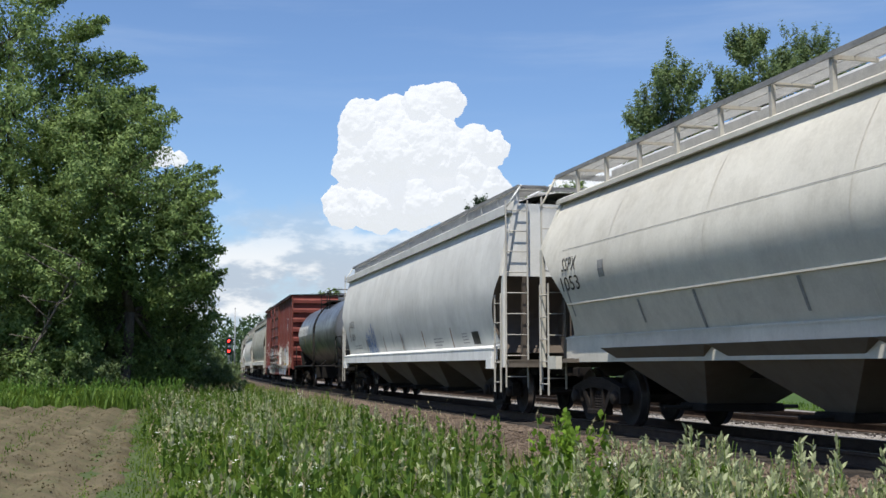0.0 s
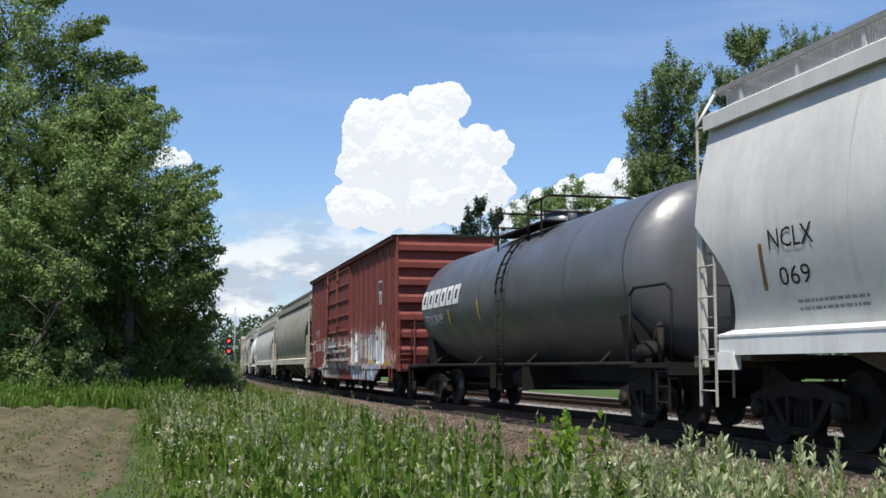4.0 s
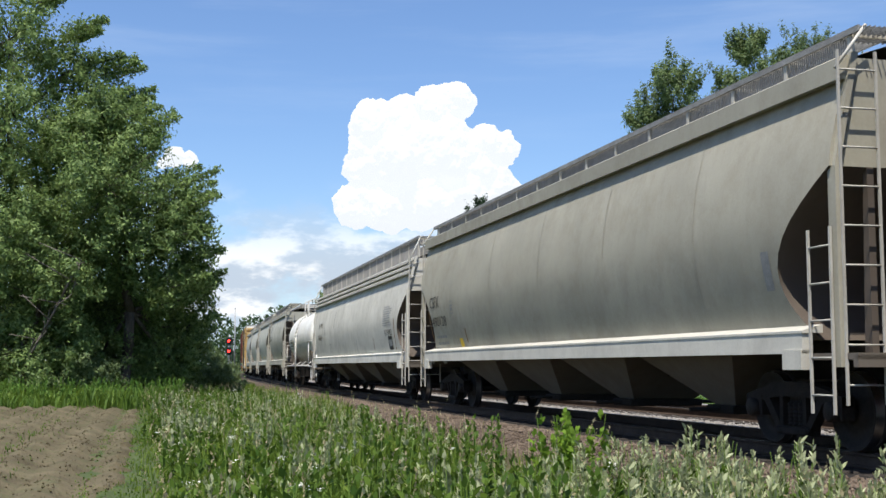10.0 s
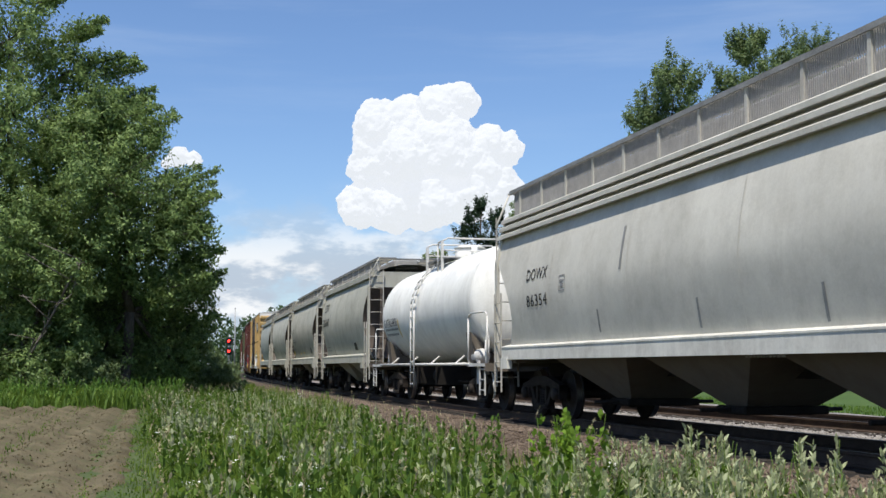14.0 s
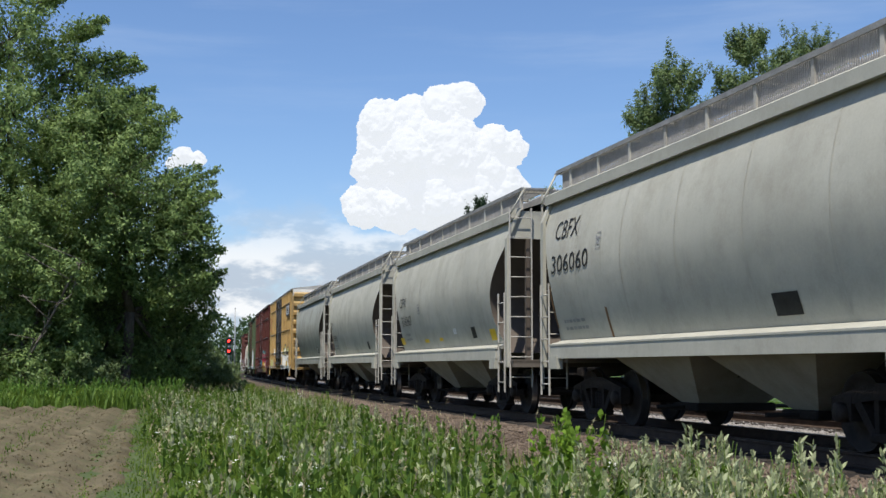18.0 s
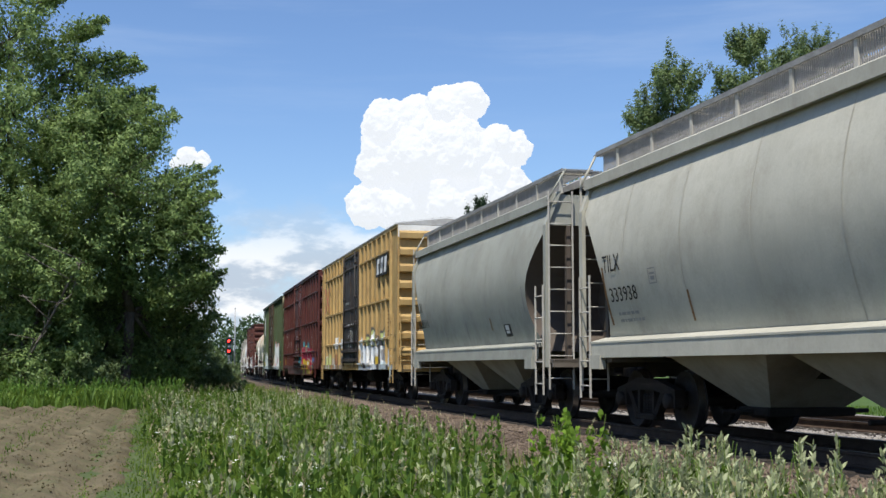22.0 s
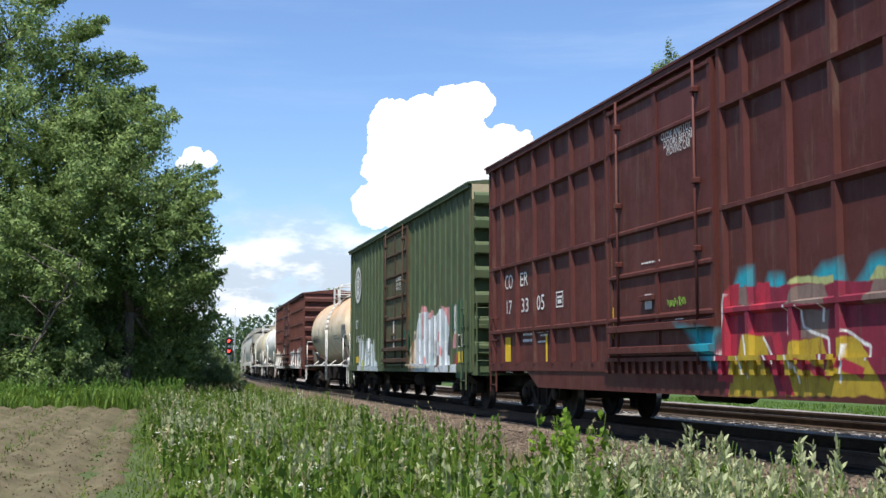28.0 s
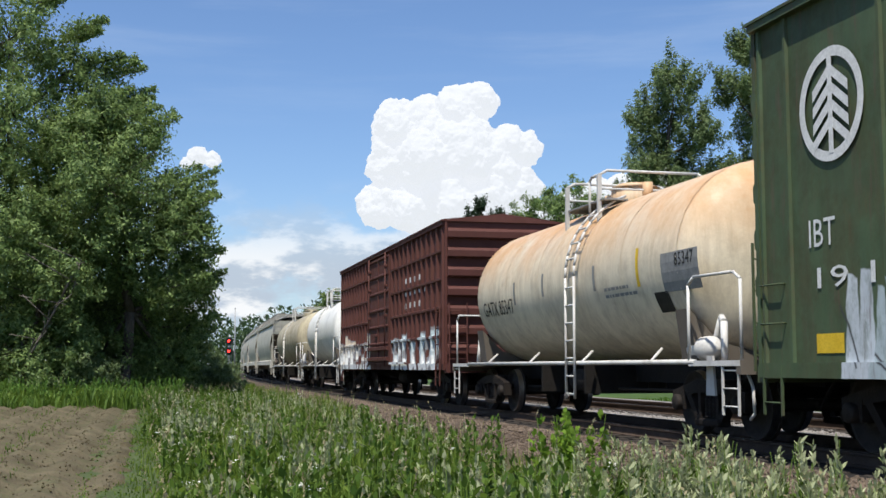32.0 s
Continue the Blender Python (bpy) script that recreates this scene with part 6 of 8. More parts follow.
        for s in (1, -1):
            g = Geo()
            g.box(s * (half - 1.35), s * (half - 0.95), y * 1.44, y * 1.55, 0.92, 1.14)
            part("jacking_pad", g, sill_m, car)
    # bays
    inner = half - 2.9
    wbay = 2 * inner / bays
    for k in range(bays):
        c = -inner + wbay * (k + 0.5)
        g = Geo()
        t, b = wbay * 0.49, 0.30
        v = [(c + sx * (t if up else b), sy * (1.36 if up else 0.55), 1.26 if up else 0.42) for up in (1, 0) for sx, sy in ((-1, -1), (1, -1), (1, 1), (-1, 1))]
        g.add(v, [(0, 1, 2, 3), (7, 6, 5, 4)] + [(i, (i + 1) % 4, 4 + (i + 1) % 4, 4 + i) for i in range(4)])
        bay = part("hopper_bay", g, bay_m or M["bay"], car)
        part("outlet_gate", Geo().rbox(c - 0.42, c + 0.42, -0.65, 0.65, 0.30, 0.42, 0.02), M["under"], bay)
        part("gate_shaft", Geo().tube((c, -1.1, 0.36), (c, 1.1, 0.36), 0.03, 8), M["under"], bay)
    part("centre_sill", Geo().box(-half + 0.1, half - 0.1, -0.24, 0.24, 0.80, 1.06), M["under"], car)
    # running boards on top
    zr = zt + lift
    g = Geo()
    # open grating: thin upright bars across the boards, carried on long bearers
    for y in (1, -1):
        for xx in np.arange(-half + 0.3, half - 0.3, pitch):
            g.box(xx, xx + 0.007, y * 0.52, y * 1.12, zr - 0.014, zr + 0.016)
        for yy in (0.54, 0.82):
            g.box(-half + 0.3, half - 0.3, y * yy, y * (yy + 0.008), zr - 0.018, zr + 0.012)
    for s in (1, -1):
        for yy in np.arange(-1.15, 1.15, 0.06):
            g.box(s * (half - 0.75), s * (half - 0.15), yy, yy + 0.007, zr - 0.045, zr - 0.018)
    rb = part("running_board", g, M[walk_mat], car)
    for y in (1, -1):
        part("board_edge", Geo().box(-half + 0.28, half - 0.28, y * 1.115, y * 1.145, zr - 0.05, zr + 0.02), M["grating"], rb)
        # an upright screen of thin bars between roof edge and running board
        g = Geo()
        for xx in np.arange(-half + 0.5, half - 0.5, 0.045) if screen else ():
            g.box(xx, xx + 0.018, y * 1.085, y * 1.095, zt - 0.02, zr - 0.01)
        if screen:
            part("mesh_screen", g, M[screen], rb)
        x = -half + 0.5
        while x < half - 0.4:
            g = Geo()
            g.box(x - 0.035, x + 0.035, y * 1.06, y * 1.12, zt - 0.02, zr)
            g.box(x - 0.02, x + 0.02, y * 0.50, y * 1.10, zr - 0.06, zr - 0.015)
            part("board_bracket", g, M[screen] if screen == "screen_pale" else M["ladder_grey"], rb)
            x += posts
    part("hatch_trough", Geo().rbox(-half + 1.2, half - 1.2, -0.42, 0.42, zt + 0.12, zt + lift + 0.03, 0.05), M["screen_pale"] if walk_mat == "screen_pale" else M["screen"], car)
    for s in (1, -1):
        g = Geo().bent([(s * (half - 0.2), 1.1, zr), (s * (half - 0.2), 1.1, zr + 0.0), (s * (half - 0.28), 1.44, zt - 0.15)], 0.02)
        part("grab_iron", g, sill_m, car)
    add_truck(car, half - 2.0)
    add_truck(car, -half + 2.0)
    add_couplers(car, half - 0.05)
    part("brake_cylinder", Geo().tube((half - 1.5, 0.55, 1.32), (half - 0.9, 0.55, 1.32), 0.13, 12), M["under"], car)
    # stains that run down from the sill gussets
    for k in range(rib_marks):
        x = -half + 2.2 + (2 * half - 4.4) * k / max(1, rib_marks - 1)
        g = Geo()
        lean = 0.05
        g.grid([[(x - 0.03 + lean * (z - 1.4), surf(z) + 0.007, z), (x + 0.03 + lean * (z - 1.4), surf(z) + 0.007, z)] for z in np.linspace(1.42, 1.42 + (0.55 if k % 3 else 0.9), 4)])
        part("gusset", g, M["ink_rust"] if k % 2 else M["ink_grey"], car)
    return car, surf


def boxcar(label, half, z0, z1, mats, door, style, rise=0.22, skirt=None, gap=1.1, ribs=(), clear=0.12, hw=1.46, end_ribs=7, end_panel=None, stops=None, eave=0.12, slots=False, rods=None, rib_m=None, free=()):
    """A steel boxcar: sheathing, posts or panel ribs, doors, ribbed ends, roof, ladders."""
    body_m, door_m, roof_m = mats
    car = thing("boxcar", label, "railcar", group="cars of the freight train")
    x_in = half
    part("body", Geo().box(-x_in, x_in, -hw, hw, z0, z1), body_m, car)
    d0, d1 = door

    # posts along both sides, none across the door
    for y in (1, -1):
        n1, n2 = max(1, round((half - clear - d1) / gap)), max(1, round((half - clear + d0) / gap))
        for x in stops or list(np.linspace(d1 + 0.12, half - clear, n1 + 1)) + list(np.linspace(d0 - 0.12, -half + clear, n2 + 1)):
            if any(a < x < b for a, b in free):
                continue
            g = Geo()
            k = 1.0 if ribs else 0.5
            b = 0.065 if ribs else 0.04
            o = y * (hw + 0.07 * k)
            i = y * hw
            g.prism([(x - b, i), (x - 0.6 * b, o), (x + 0.6 * b, o), (x + b, i)], "z", z0 + 0.02, z1 - 0.07)
            part("side_post", g, body_m, car)
        for a, b in ((-half + clear, d0 - 0.1), (d1 + 0.1, half - clear)):
            for z in ribs:
                g = Geo()
                i, o = y * (hw + 0.004), y * (hw + 0.075)
                g.prism([(i, z - 0.07), (o, z - 0.03), (o, z + 0.025), (i, z + 0.05)], "x", a, b)
                part("side_rib", g, body_m, car)
        # top chord and side sill
        part("top_chord", Geo().box(-half - 0.01, half + 0.01, y * (hw - 0.01), y * (hw + eave - 0.02), z1 - 0.09, z1 + 0.03), body_m, car)
        part("side_sill", Geo().box(-half, half, y * (hw - 0.02), y * (hw + 0.05), z0 - 0.12, z0 + 0.05), body_m, car)
        if skirt:
            a, b, zb = skirt
            g = Geo()
            g.prism([(a - 0.7, z0 - 0.10), (a, zb), (b, zb), (b + 0.7, z0 - 0.10)], "y", y * (hw - 0.02), y * (hw + 0.03))
            part("skirt", g, body_m, car)
        # the door: a plug door with ribs, lock rods and rollers
        g = Geo()
        g.box(d0, d1, y * (hw + 0.01), y * (hw + 0.07), z0 + 0.10, z1 - 0.16)
        dr = part("door", g, door_m, car)
        heights = [z0 + 0.14 + (z1 - z0 - 0.36) * k / 6 for k in range(7)] if style != "grid" else [z0 + 0.14, 0.5 * (ribs[0] + ribs[1]), *ribs, z1 - 0.22]
        for z in heights:
            g = Geo()
            g.prism([(y * (hw + 0.07), z - 0.05), (y * (hw + 0.115), z - 0.02), (y * (hw + 0.115), z + 0.02), (y * (hw + 0.07), z + 0.05)], "x", d0 + 0.03, d1 - 0.03)
            part("door_rib", g, rib_m or door_m, dr)
        for x in (d0 + 0.06, (d0 + d1) / 2, d1 - 0.06):
            part("door_stile", Geo().box(x - 0.05, x + 0.05, y * (hw + 0.07), y * (hw + 0.10), z0 + 0.11, z1 - 0.17), rib_m or door_m, dr)
        for x in rods or (d0 + 0.45, d1 - 0.45):
            part("lock_rod", Geo().tube((x, y * (hw + 0.135), z0 - 0.02), (x, y * (hw + 0.135), z1 - 0.1), 0.02, 8), rib_m or door_m, dr)
            for z in (z0 + 0.5, z0 + 1.5, z0 + 2.4, z1 - 0.5):
                part("rod_guide", Geo().rbox(x - 0.05, x + 0.05, min(y * (hw + 0.07), y * (hw + 0.17)), max(y * (hw + 0.07), y * (hw + 0.17)), z - 0.04, z + 0.04, 0.01), rib_m or door_m, dr)
        for z in (z0 + 0.20, z0 + 0.52):
            part("door_beam", Geo().prism([(y * (hw + 0.07), z - 0.06), (y * (hw + 0.17), z - 0.05), (y * (hw + 0.17), z + 0.04), (y * (hw + 0.07), z + 0.06)], "x", d0 + 0.05, d1 - 0.05), rib_m or door_m, dr)
        if slots:
            for x in np.arange(d0 - 2.5, d1 + 0.2, 0.27):
                part("sill_gusset", Geo().box(x - 0.05, x + 0.05, y * (hw + 0.05), y * (hw + 0.10), z0 - 0.14, z0 + 0.03), body_m, car)
        part("door_handle", Geo().rbox((d0 + d1) / 2 + 0.1, (d0 + d1) / 2 + 0.55, y * (hw + 0.10) - 0.03, y * (hw + 0.10) + 0.03, z0 + 0.9, z0 + 0.98, 0.01), door_m, dr)
        part("door_track", Geo().box(d0 - 2.6, d1 + 0.25, y * (hw + 0.08), y * (hw + 0.13), z0 + 0.03, z0 + 0.09), body_m, car)
    # ribbed ends
    for s in (1, -1):
        h = (z1 - z0 - 0.2) / end_ribs
        for k in range(end_ribs):
            z = z0 + 0.14 + h * (k + 0.5)
            g = Geo()
            x = s * half
            g.prism([(x, z - h * 0.26), (x + s * 0.14, z - h * 0.25), (x + s * 0.17, z - h * 0.20), (x + s * 0.18, z + h * 0.10), (x + s * 0.15, z + h * 0.20), (x + s * 0.08, z + h * 0.26), (x, z + h * 0.27)], "y", -hw + 0.03, hw - 0.03)
            part("end_rib", g, body_m, car)
        for y in (1, -1):
            part("corner_cap", Geo().box(s * (half - 0.03), s * (half + 0.05), y * (hw - 0.035), y * (hw + 0.02), z0 - 0.1, z1), body_m, car)
        part("end_sill", Geo().box(s * (half - 0.1), s * (half + 0.12), -hw, hw, z0 - 0.18, z0 + 0.02), body_m, car)
        part("crossover_board", Geo().box(s * (half + 0.12), s * (half + 0.42), -0.9, 0.9, z0 - 0.06, z0 - 0.02), M["grating"], car)
        for y in (1, -1):
            add_ladder(car, (s * (half + 0.24), y * (hw - 0.04), 0), (0, -y * 0.44, 0), z0 - 0.05, z0 + 1.5, 4, body_m, "end_ladder")
            if s < 0:
                add_ladder(car, (s * (half - 0.10), y * (hw + 0.12), 0), (-s * 0.44, 0, 0), z0 - 0.5, z0 + 1.5, 5, body_m, "side_ladder")
            else:
                add_ladder(car, (s * (half - 0.10), y * (hw + 0.04), 0), (-s * 0.40, 0, 0), z0 - 0.55, z0 + 0.02, 2, body_m, "sill_step")
                for z in (z0 + 0.5, z0 + 0.95):
                    part("handhold", Geo().bent([(s * (half - 0.10), y * hw, z), (s * (half - 0.10), y * (hw + 0.07), z), (s * (half - 0.55), y * (hw + 0.07), z), (s * (half - 0.55), y * hw, z)], 0.012), body_m, car)
    if end_panel:
        part("end_panel", Geo().box(-half - 0.06, -half - 0.02, -hw - 0.01, hw + 0.01, z1 - 0.36, z1 - 0.01), end_panel, car)
    # roof: shallow gable with a slight overhang and raised seams
    g = Geo()
    g.prism([(-hw - eave, z1), (-hw - eave, z1 + 0.035), (0, z1 + rise), (hw + eave, z1 + 0.035), (hw + eave, z1)], "x", -half - 0.06, half + 0.06)
    rf = part("roof", g, roof_m, car)
    for x in np.linspace(-half, half, 15):
        g = Geo()
        g.add([(x - 0.03, -hw - 0.09, z1 + 0.045), (x + 0.03, -hw - 0.09, z1 + 0.045), (x + 0.03, 0, z1 + rise + 0.045), (x - 0.03, 0, z1 + rise + 0.045), (x + 0.03, hw + 0.09, z1 + 0.045), (x - 0.03, hw + 0.09, z1 + 0.045)],
              [(0, 1, 2, 3), (3, 2, 4, 5)])
        part("roof_seam", g, roof_m, rf)
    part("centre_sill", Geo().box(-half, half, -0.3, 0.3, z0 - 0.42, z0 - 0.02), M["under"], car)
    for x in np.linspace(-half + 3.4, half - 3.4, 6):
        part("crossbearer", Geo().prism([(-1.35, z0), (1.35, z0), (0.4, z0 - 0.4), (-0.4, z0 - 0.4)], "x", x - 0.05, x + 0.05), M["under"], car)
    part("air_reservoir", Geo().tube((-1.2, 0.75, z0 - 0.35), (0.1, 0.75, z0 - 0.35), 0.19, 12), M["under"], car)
    part("brake_wheel", Geo().tube((half + 0.16, -0.6, z0 + 1.6), (half + 0.20, -0.6, z0 + 1.6), 0.28, 16), M["under"], car)
    add_truck(car, half - 2.1)
    add_truck(car, -half + 2.1)
    add_couplers(car, half + 0.28)
    return car, lambda z: hw + 0.002


def tank_car(label, half, shell, zc, r, mats, dome=0.0, ladder=True, rail=True, walk_z=1.0, ladder_x=0.0, side_pipe=True, plat=(-1.2, 0.4)):
    """A tank car: domed shell on saddles, side running boards, top platform with railing, ladders, end platforms."""
    shell_m, rail_m = mats
    car = thing("tank_car", label, "railcar", group="cars of the freight train")
    a, b = shell
    e = 0.62
    prof = []
    for k in range(9):
        t = math.pi / 2 * k / 8
        prof.append((a + e - e * math.cos(t), max(0.001, r * math.sin(t))))
    for x in np.linspace(a + e, b - e, 8)[1:-1]:
        prof.append((x, r))
    for k in range(9):
        t = math.pi / 2 * (1 - k / 8)
        prof.append((b - e + e * math.cos(t), max(0.001, r * math.sin(t))))
    n = 40
    g = Geo()
    g.grid([[(x, rr * math.cos(2 * math.pi * i / n), zc + rr * math.sin(2 * math.pi * i / n)) for i in range(n)] for x, rr in prof], True, 0, True)
    part("shell", g, shell_m, car)
    for x in np.linspace(a + e, b - e, 6):
        g = Geo()
        g.grid([[(x + d, (r + 0.006) * math.cos(2 * math.pi * i / n), zc + (r + 0.006) * math.sin(2 * math.pi * i / n)) for i in range(n)] for d in (-0.015, 0.015)], True, 0, True)
        part("weld_band", g, shell_m, car)
    # underframe
    part("centre_sill", Geo().box(-half + 0.1, half - 0.1, -0.28, 0.28, 0.70, 1.04), M["under"], car)
    for s in (1, -1):
        x = s * (half - 1.9)
        part("saddle", Geo().prism([(-1.25, 1.02), (1.25, 1.02), (1.35, 1.75), (0.9, 1.30), (0.0, 1.08), (-0.9, 1.30), (-1.35, 1.75)], "x", x - 0.22, x + 0.22), M["bay"] if rail_m is not M["under"] else M["under"], car)
        g = Geo()
        g.box(s * (half - 1.5), s * (half - 0.1), -1.45, 1.45, walk_z - 0.03, walk_z + 0.03)
        g.box(s * (half - 0.12), s * half, -1.48, 1.48, walk_z - 0.14, walk_z + 0.04)
        part("end_platform", g, M["bay"] if rail_m is not M["under"] else rail_m, car)
        for y in (1, -1):
            part("platform_edge", Geo().box(s * (half - 1.45), s * (half - 0.02), y * 1.455, y * 1.485, walk_z - 0.035, walk_z + 0.035), rail_m, car)
            pts = [(s * (half - 0.12), y * 1.40, walk_z), (s * (half - 0.12), y * 1.40, walk_z + 1.05), (s * (half - 0.30), y * 1.40, walk_z + 1.15), (s * (half - 1.3), y * 1.46, walk_z + 1.15)]
            if s < 0:
                pts += [(s * (half - 1.45), y * 1.47, walk_z + 1.05), (s * (half - 1.45), y * 1.47, walk_z)]
            else:
                pts = pts[:3] + [(s * (half - 0.12), y * 0.35, walk_z + 1.15)]
            part("handrail", Geo().bent(pts, 0.022, 7), rail_m, car)
            add_ladder(car, (s * (half - 0.10), y * 1.46, 0), (-s * 0.42, 0, 0), 0.35, walk_z + 0.02, 3, rail_m, "sill_step")
            part("shell_brace", Geo().bent([(s * (half - 1.05), y * 1.15, walk_z), (s * (half - 1.12), y * 1.12, walk_z + 0.55), (s * (half - 1.32), y * 1.05, walk_z + 0.62), (s * (half - 1.75), y * 1.0, walk_z + 0.05)], 0.05, 6), rail_m, car)
    for y in (1, -1):
        part("side_running_rail", Geo().tube((-half + 1.3, y * 1.46, walk_z + 0.02), (half - 1.3, y * 1.46, walk_z + 0.02), 0.035, 8), rail_m, car)
        for x in np.linspace(-half + 2.8, half - 2.8, 4):
            part("rail_bracket", Geo().tube((x, y * 1.46, walk_z), (x + 0.22, y * 1.15, walk_z + 0.22), 0.025, 6), rail_m, car)
    # top platform, dome and ladder
    zt = zc + r
    part("manway", Geo().tube((sum(plat) / 2, 0, zt - 0.15), (sum(plat) / 2, 0, zt + 0.26), 0.42, 20), shell_m, car)
    part("manway_lid", Geo().tube((sum(plat) / 2, 0, zt + 0.26), (sum(plat) / 2, 0, zt + 0.34), 0.46, 20, 0.30), shell_m, car)
    for dx in (-0.8, 0.65, 0.95):
        part("valve", Geo().tube((sum(plat) / 2 + dx, 0.1, zt - 0.05), (sum(plat) / 2 + dx, 0.1, zt + 0.26), 0.09, 10), shell_m, car)
    g = Geo()
    for y in (1, -1):
        g.box(plat[0] - 0.2, plat[1] + 0.2, y * 0.55, y * 1.0, zt - 0.10, zt - 0.07)
    part("top_platform", g, M["grating"] if rail_m is not M["under"] else M["under"], car)
    thin = 0.018 if rail_m is M["under"] else 0.035
    if rail:
        for k, x in enumerate(plat):
            for y in (1, -1):
                part("railing_post", Geo().box(x - thin, x + thin, y * 1.0 - thin, y * 1.0 + thin, zt - 0.45, zt + 0.36), rail_m, car)
            part("railing", Geo().bent([(x, 1.0, zt + 0.36), (x, 0.85, zt + 0.44), (x, -0.85, zt + 0.44), (x, -1.0, zt + 0.36)], 0.026), rail_m, car)
            part("railing", Geo().bent([(x, 1.0, zt + 0.12), (x, -1.0, zt + 0.12)], 0.02), rail_m, car)
        for y in (1, -1):
            x = plat[0] + 0.28 * (plat[1] - plat[0])
            part("railing_post", Geo().bent([(x, y, zt - 0.40), (x, y, zt + 0.30), (x - 0.1, y, zt + 0.36), (plat[0], y, zt + 0.36)], 0.026), rail_m, car)
    if ladder:
        for y in (1, -1):
            g = Geo()
            rungs = []
            for x in (ladder_x - 0.05, ladder_x + 0.37):
                pts = [(x, y * 1.52, 0.42), (x, y * (r + 0.10), zc)] + [(x, y * (r + 0.10) * math.cos(t), zc + (r + 0.10) * math.sin(t)) for t in np.linspace(0.12, 1.2, 9)]
                g.bent(pts, 0.024, 6)
            lad = part("ladder", g, rail_m, car)
            for k in range(13):
                if k < 7:
                    p = (y * 1.52, 0.5 + 0.3 * k)
                else:
                    t = 0.02 + 0.19 * (k - 6)
                    p = (y * (r + 0.10) * math.cos(t), zc + (r + 0.10) * math.sin(t))
                part("rung", Geo().tube((ladder_x - 0.05, p[0], p[1]), (ladder_x + 0.37, p[0], p[1]), 0.018, 6), rail_m, lad)
    if side_pipe:
        part("bottom_outlet", Geo().tube((ladder_x, 0, 0.55), (ladder_x, 0, zc - r + 0.1), 0.16, 12), M["under"], car)
    # brake gear on the trailing platform: cylinder, slack lever and their bracket plates
    part("brake_cylinder", revolve(Geo(), [(-0.32, 0.001), (-0.32, 0.16), (-0.20, 0.17), (0.16, 0.17), (0.26, 0.11), (0.34, 0.03), (0.34, 0.001)], 16).mesh("brake_cylinder", rail_m), None, car, at=pose(-half + 1.62, 1.12, walk_z + 0.20, 0, 0, 90))
    for k in range(2):
        x = -half + 2.05 + 0.32 * k
        part("bracket_plate", Geo().prism([(x - 0.28, walk_z), (x + 0.08, walk_z), (x + 0.10, walk_z + 0.72 - 0.25 * k), (x - 0.02, walk_z + 0.74 - 0.25 * k), (x - 0.12, walk_z + 0.30)], "y", 1.18 - 0.16 * k, 1.21 - 0.16 * k), rail_m, car)
    part("brake_lever", Geo().prism([(-half + 1.0, walk_z - 0.42), (-half + 1.26, walk_z - 0.42), (-half + 1.22, walk_z + 0.10), (-half + 1.06, walk_z + 0.10)], "y", 1.30, 1.33), rail_m, car)
    part("air_hose", Geo().bent([(-half + 0.35, 1.25, walk_z), (-half + 0.1, 1.27, walk_z - 0.3), (-half + 0.12, 1.24, walk_z - 0.62), (-half + 0.3, 1.2, walk_z - 0.7)], 0.022), rail_m, car)
    part("air_reservoir", Geo().tube((-0.6, 0.7, 0.72), (0.7, 0.7, 0.72), 0.2, 12), M["under"], car)
    part("brake_rigging", Geo().bent([(-half + 2.2, 0.6, 0.6), (half - 2.2, 0.6, 0.55)], 0.03).box(-1.0, -0.9, -1.2, 1.2, 0.5, 1.0).box(1.3, 1.38, -1.2, 1.2, 0.5, 1.0), M["under"], car)
    add_truck(car, half - 1.75)
    add_truck(car, -half + 1.75)
    add_couplers(car, half - 0.02)

    def surf(z):
        return math.sqrt(max(0.01, r * r - (z - zc) ** 2))
    return car, surf


CARS = []     # car, distance of its middle along the track at 16 s
K = 0.95


BUILT = []    # car and the curve of its near side


def rib_face(z):
    """How far out the ribs of a boxcar door stand."""
    return 1.568


def door_face(z):
    """How far out the sheet of a boxcar door stands."""
    return 1.535


def hopper(near, far, *args, **kw):
    half = 0.5 * K * (far - near)
    car, surf = covered_hopper(args[0], half, *args[1:], **kw)
    CARS.append((car, 0.5 * K * (near + far)))
    BUILT.append((car, surf))
    return car, surf, half


def box(near, far, *args, ends=None, **kw):
    """ends: how far the two ends stand from the car's middle mark, where they differ."""
    half = 0.5 * K * (far - near)
    a, b = ends or (-half, half)
    dx = 0.5 * (a + b)
    for key in ("door", "skirt", "stops", "free", "rods"):
        if key in kw and kw[key]:
            kw[key] = tuple(tuple(q - dx for q in p) for p in kw[key]) if key == "free" else (kw[key][0] - dx, kw[key][1] - dx, kw[key][2]) if key == "skirt" else [q - dx for q in kw[key]]
    label, z0, z1, mats, door, style = args
    car, surf = boxcar(label, 0.5 * (b - a), z0, z1, mats, (door[0] - dx, door[1] - dx), style, **kw)
    for child in car.children:
        child.matrix_basis = pose(dx, 0, 0) @ child.matrix_basis
    CARS.append((car, 0.5 * K * (near + far)))
    BUILT.append((car, surf))
    return car, surf, half


def tank(near, far, *args, **kw):
    half = 0.5 * K * (far - near)
    car, surf = tank_car(args[0], half, *args[1:], **kw)
    CARS.append((car, 0.5 * K * (near + far)))
    BUILT.append((car, surf))
    return car, surf, half


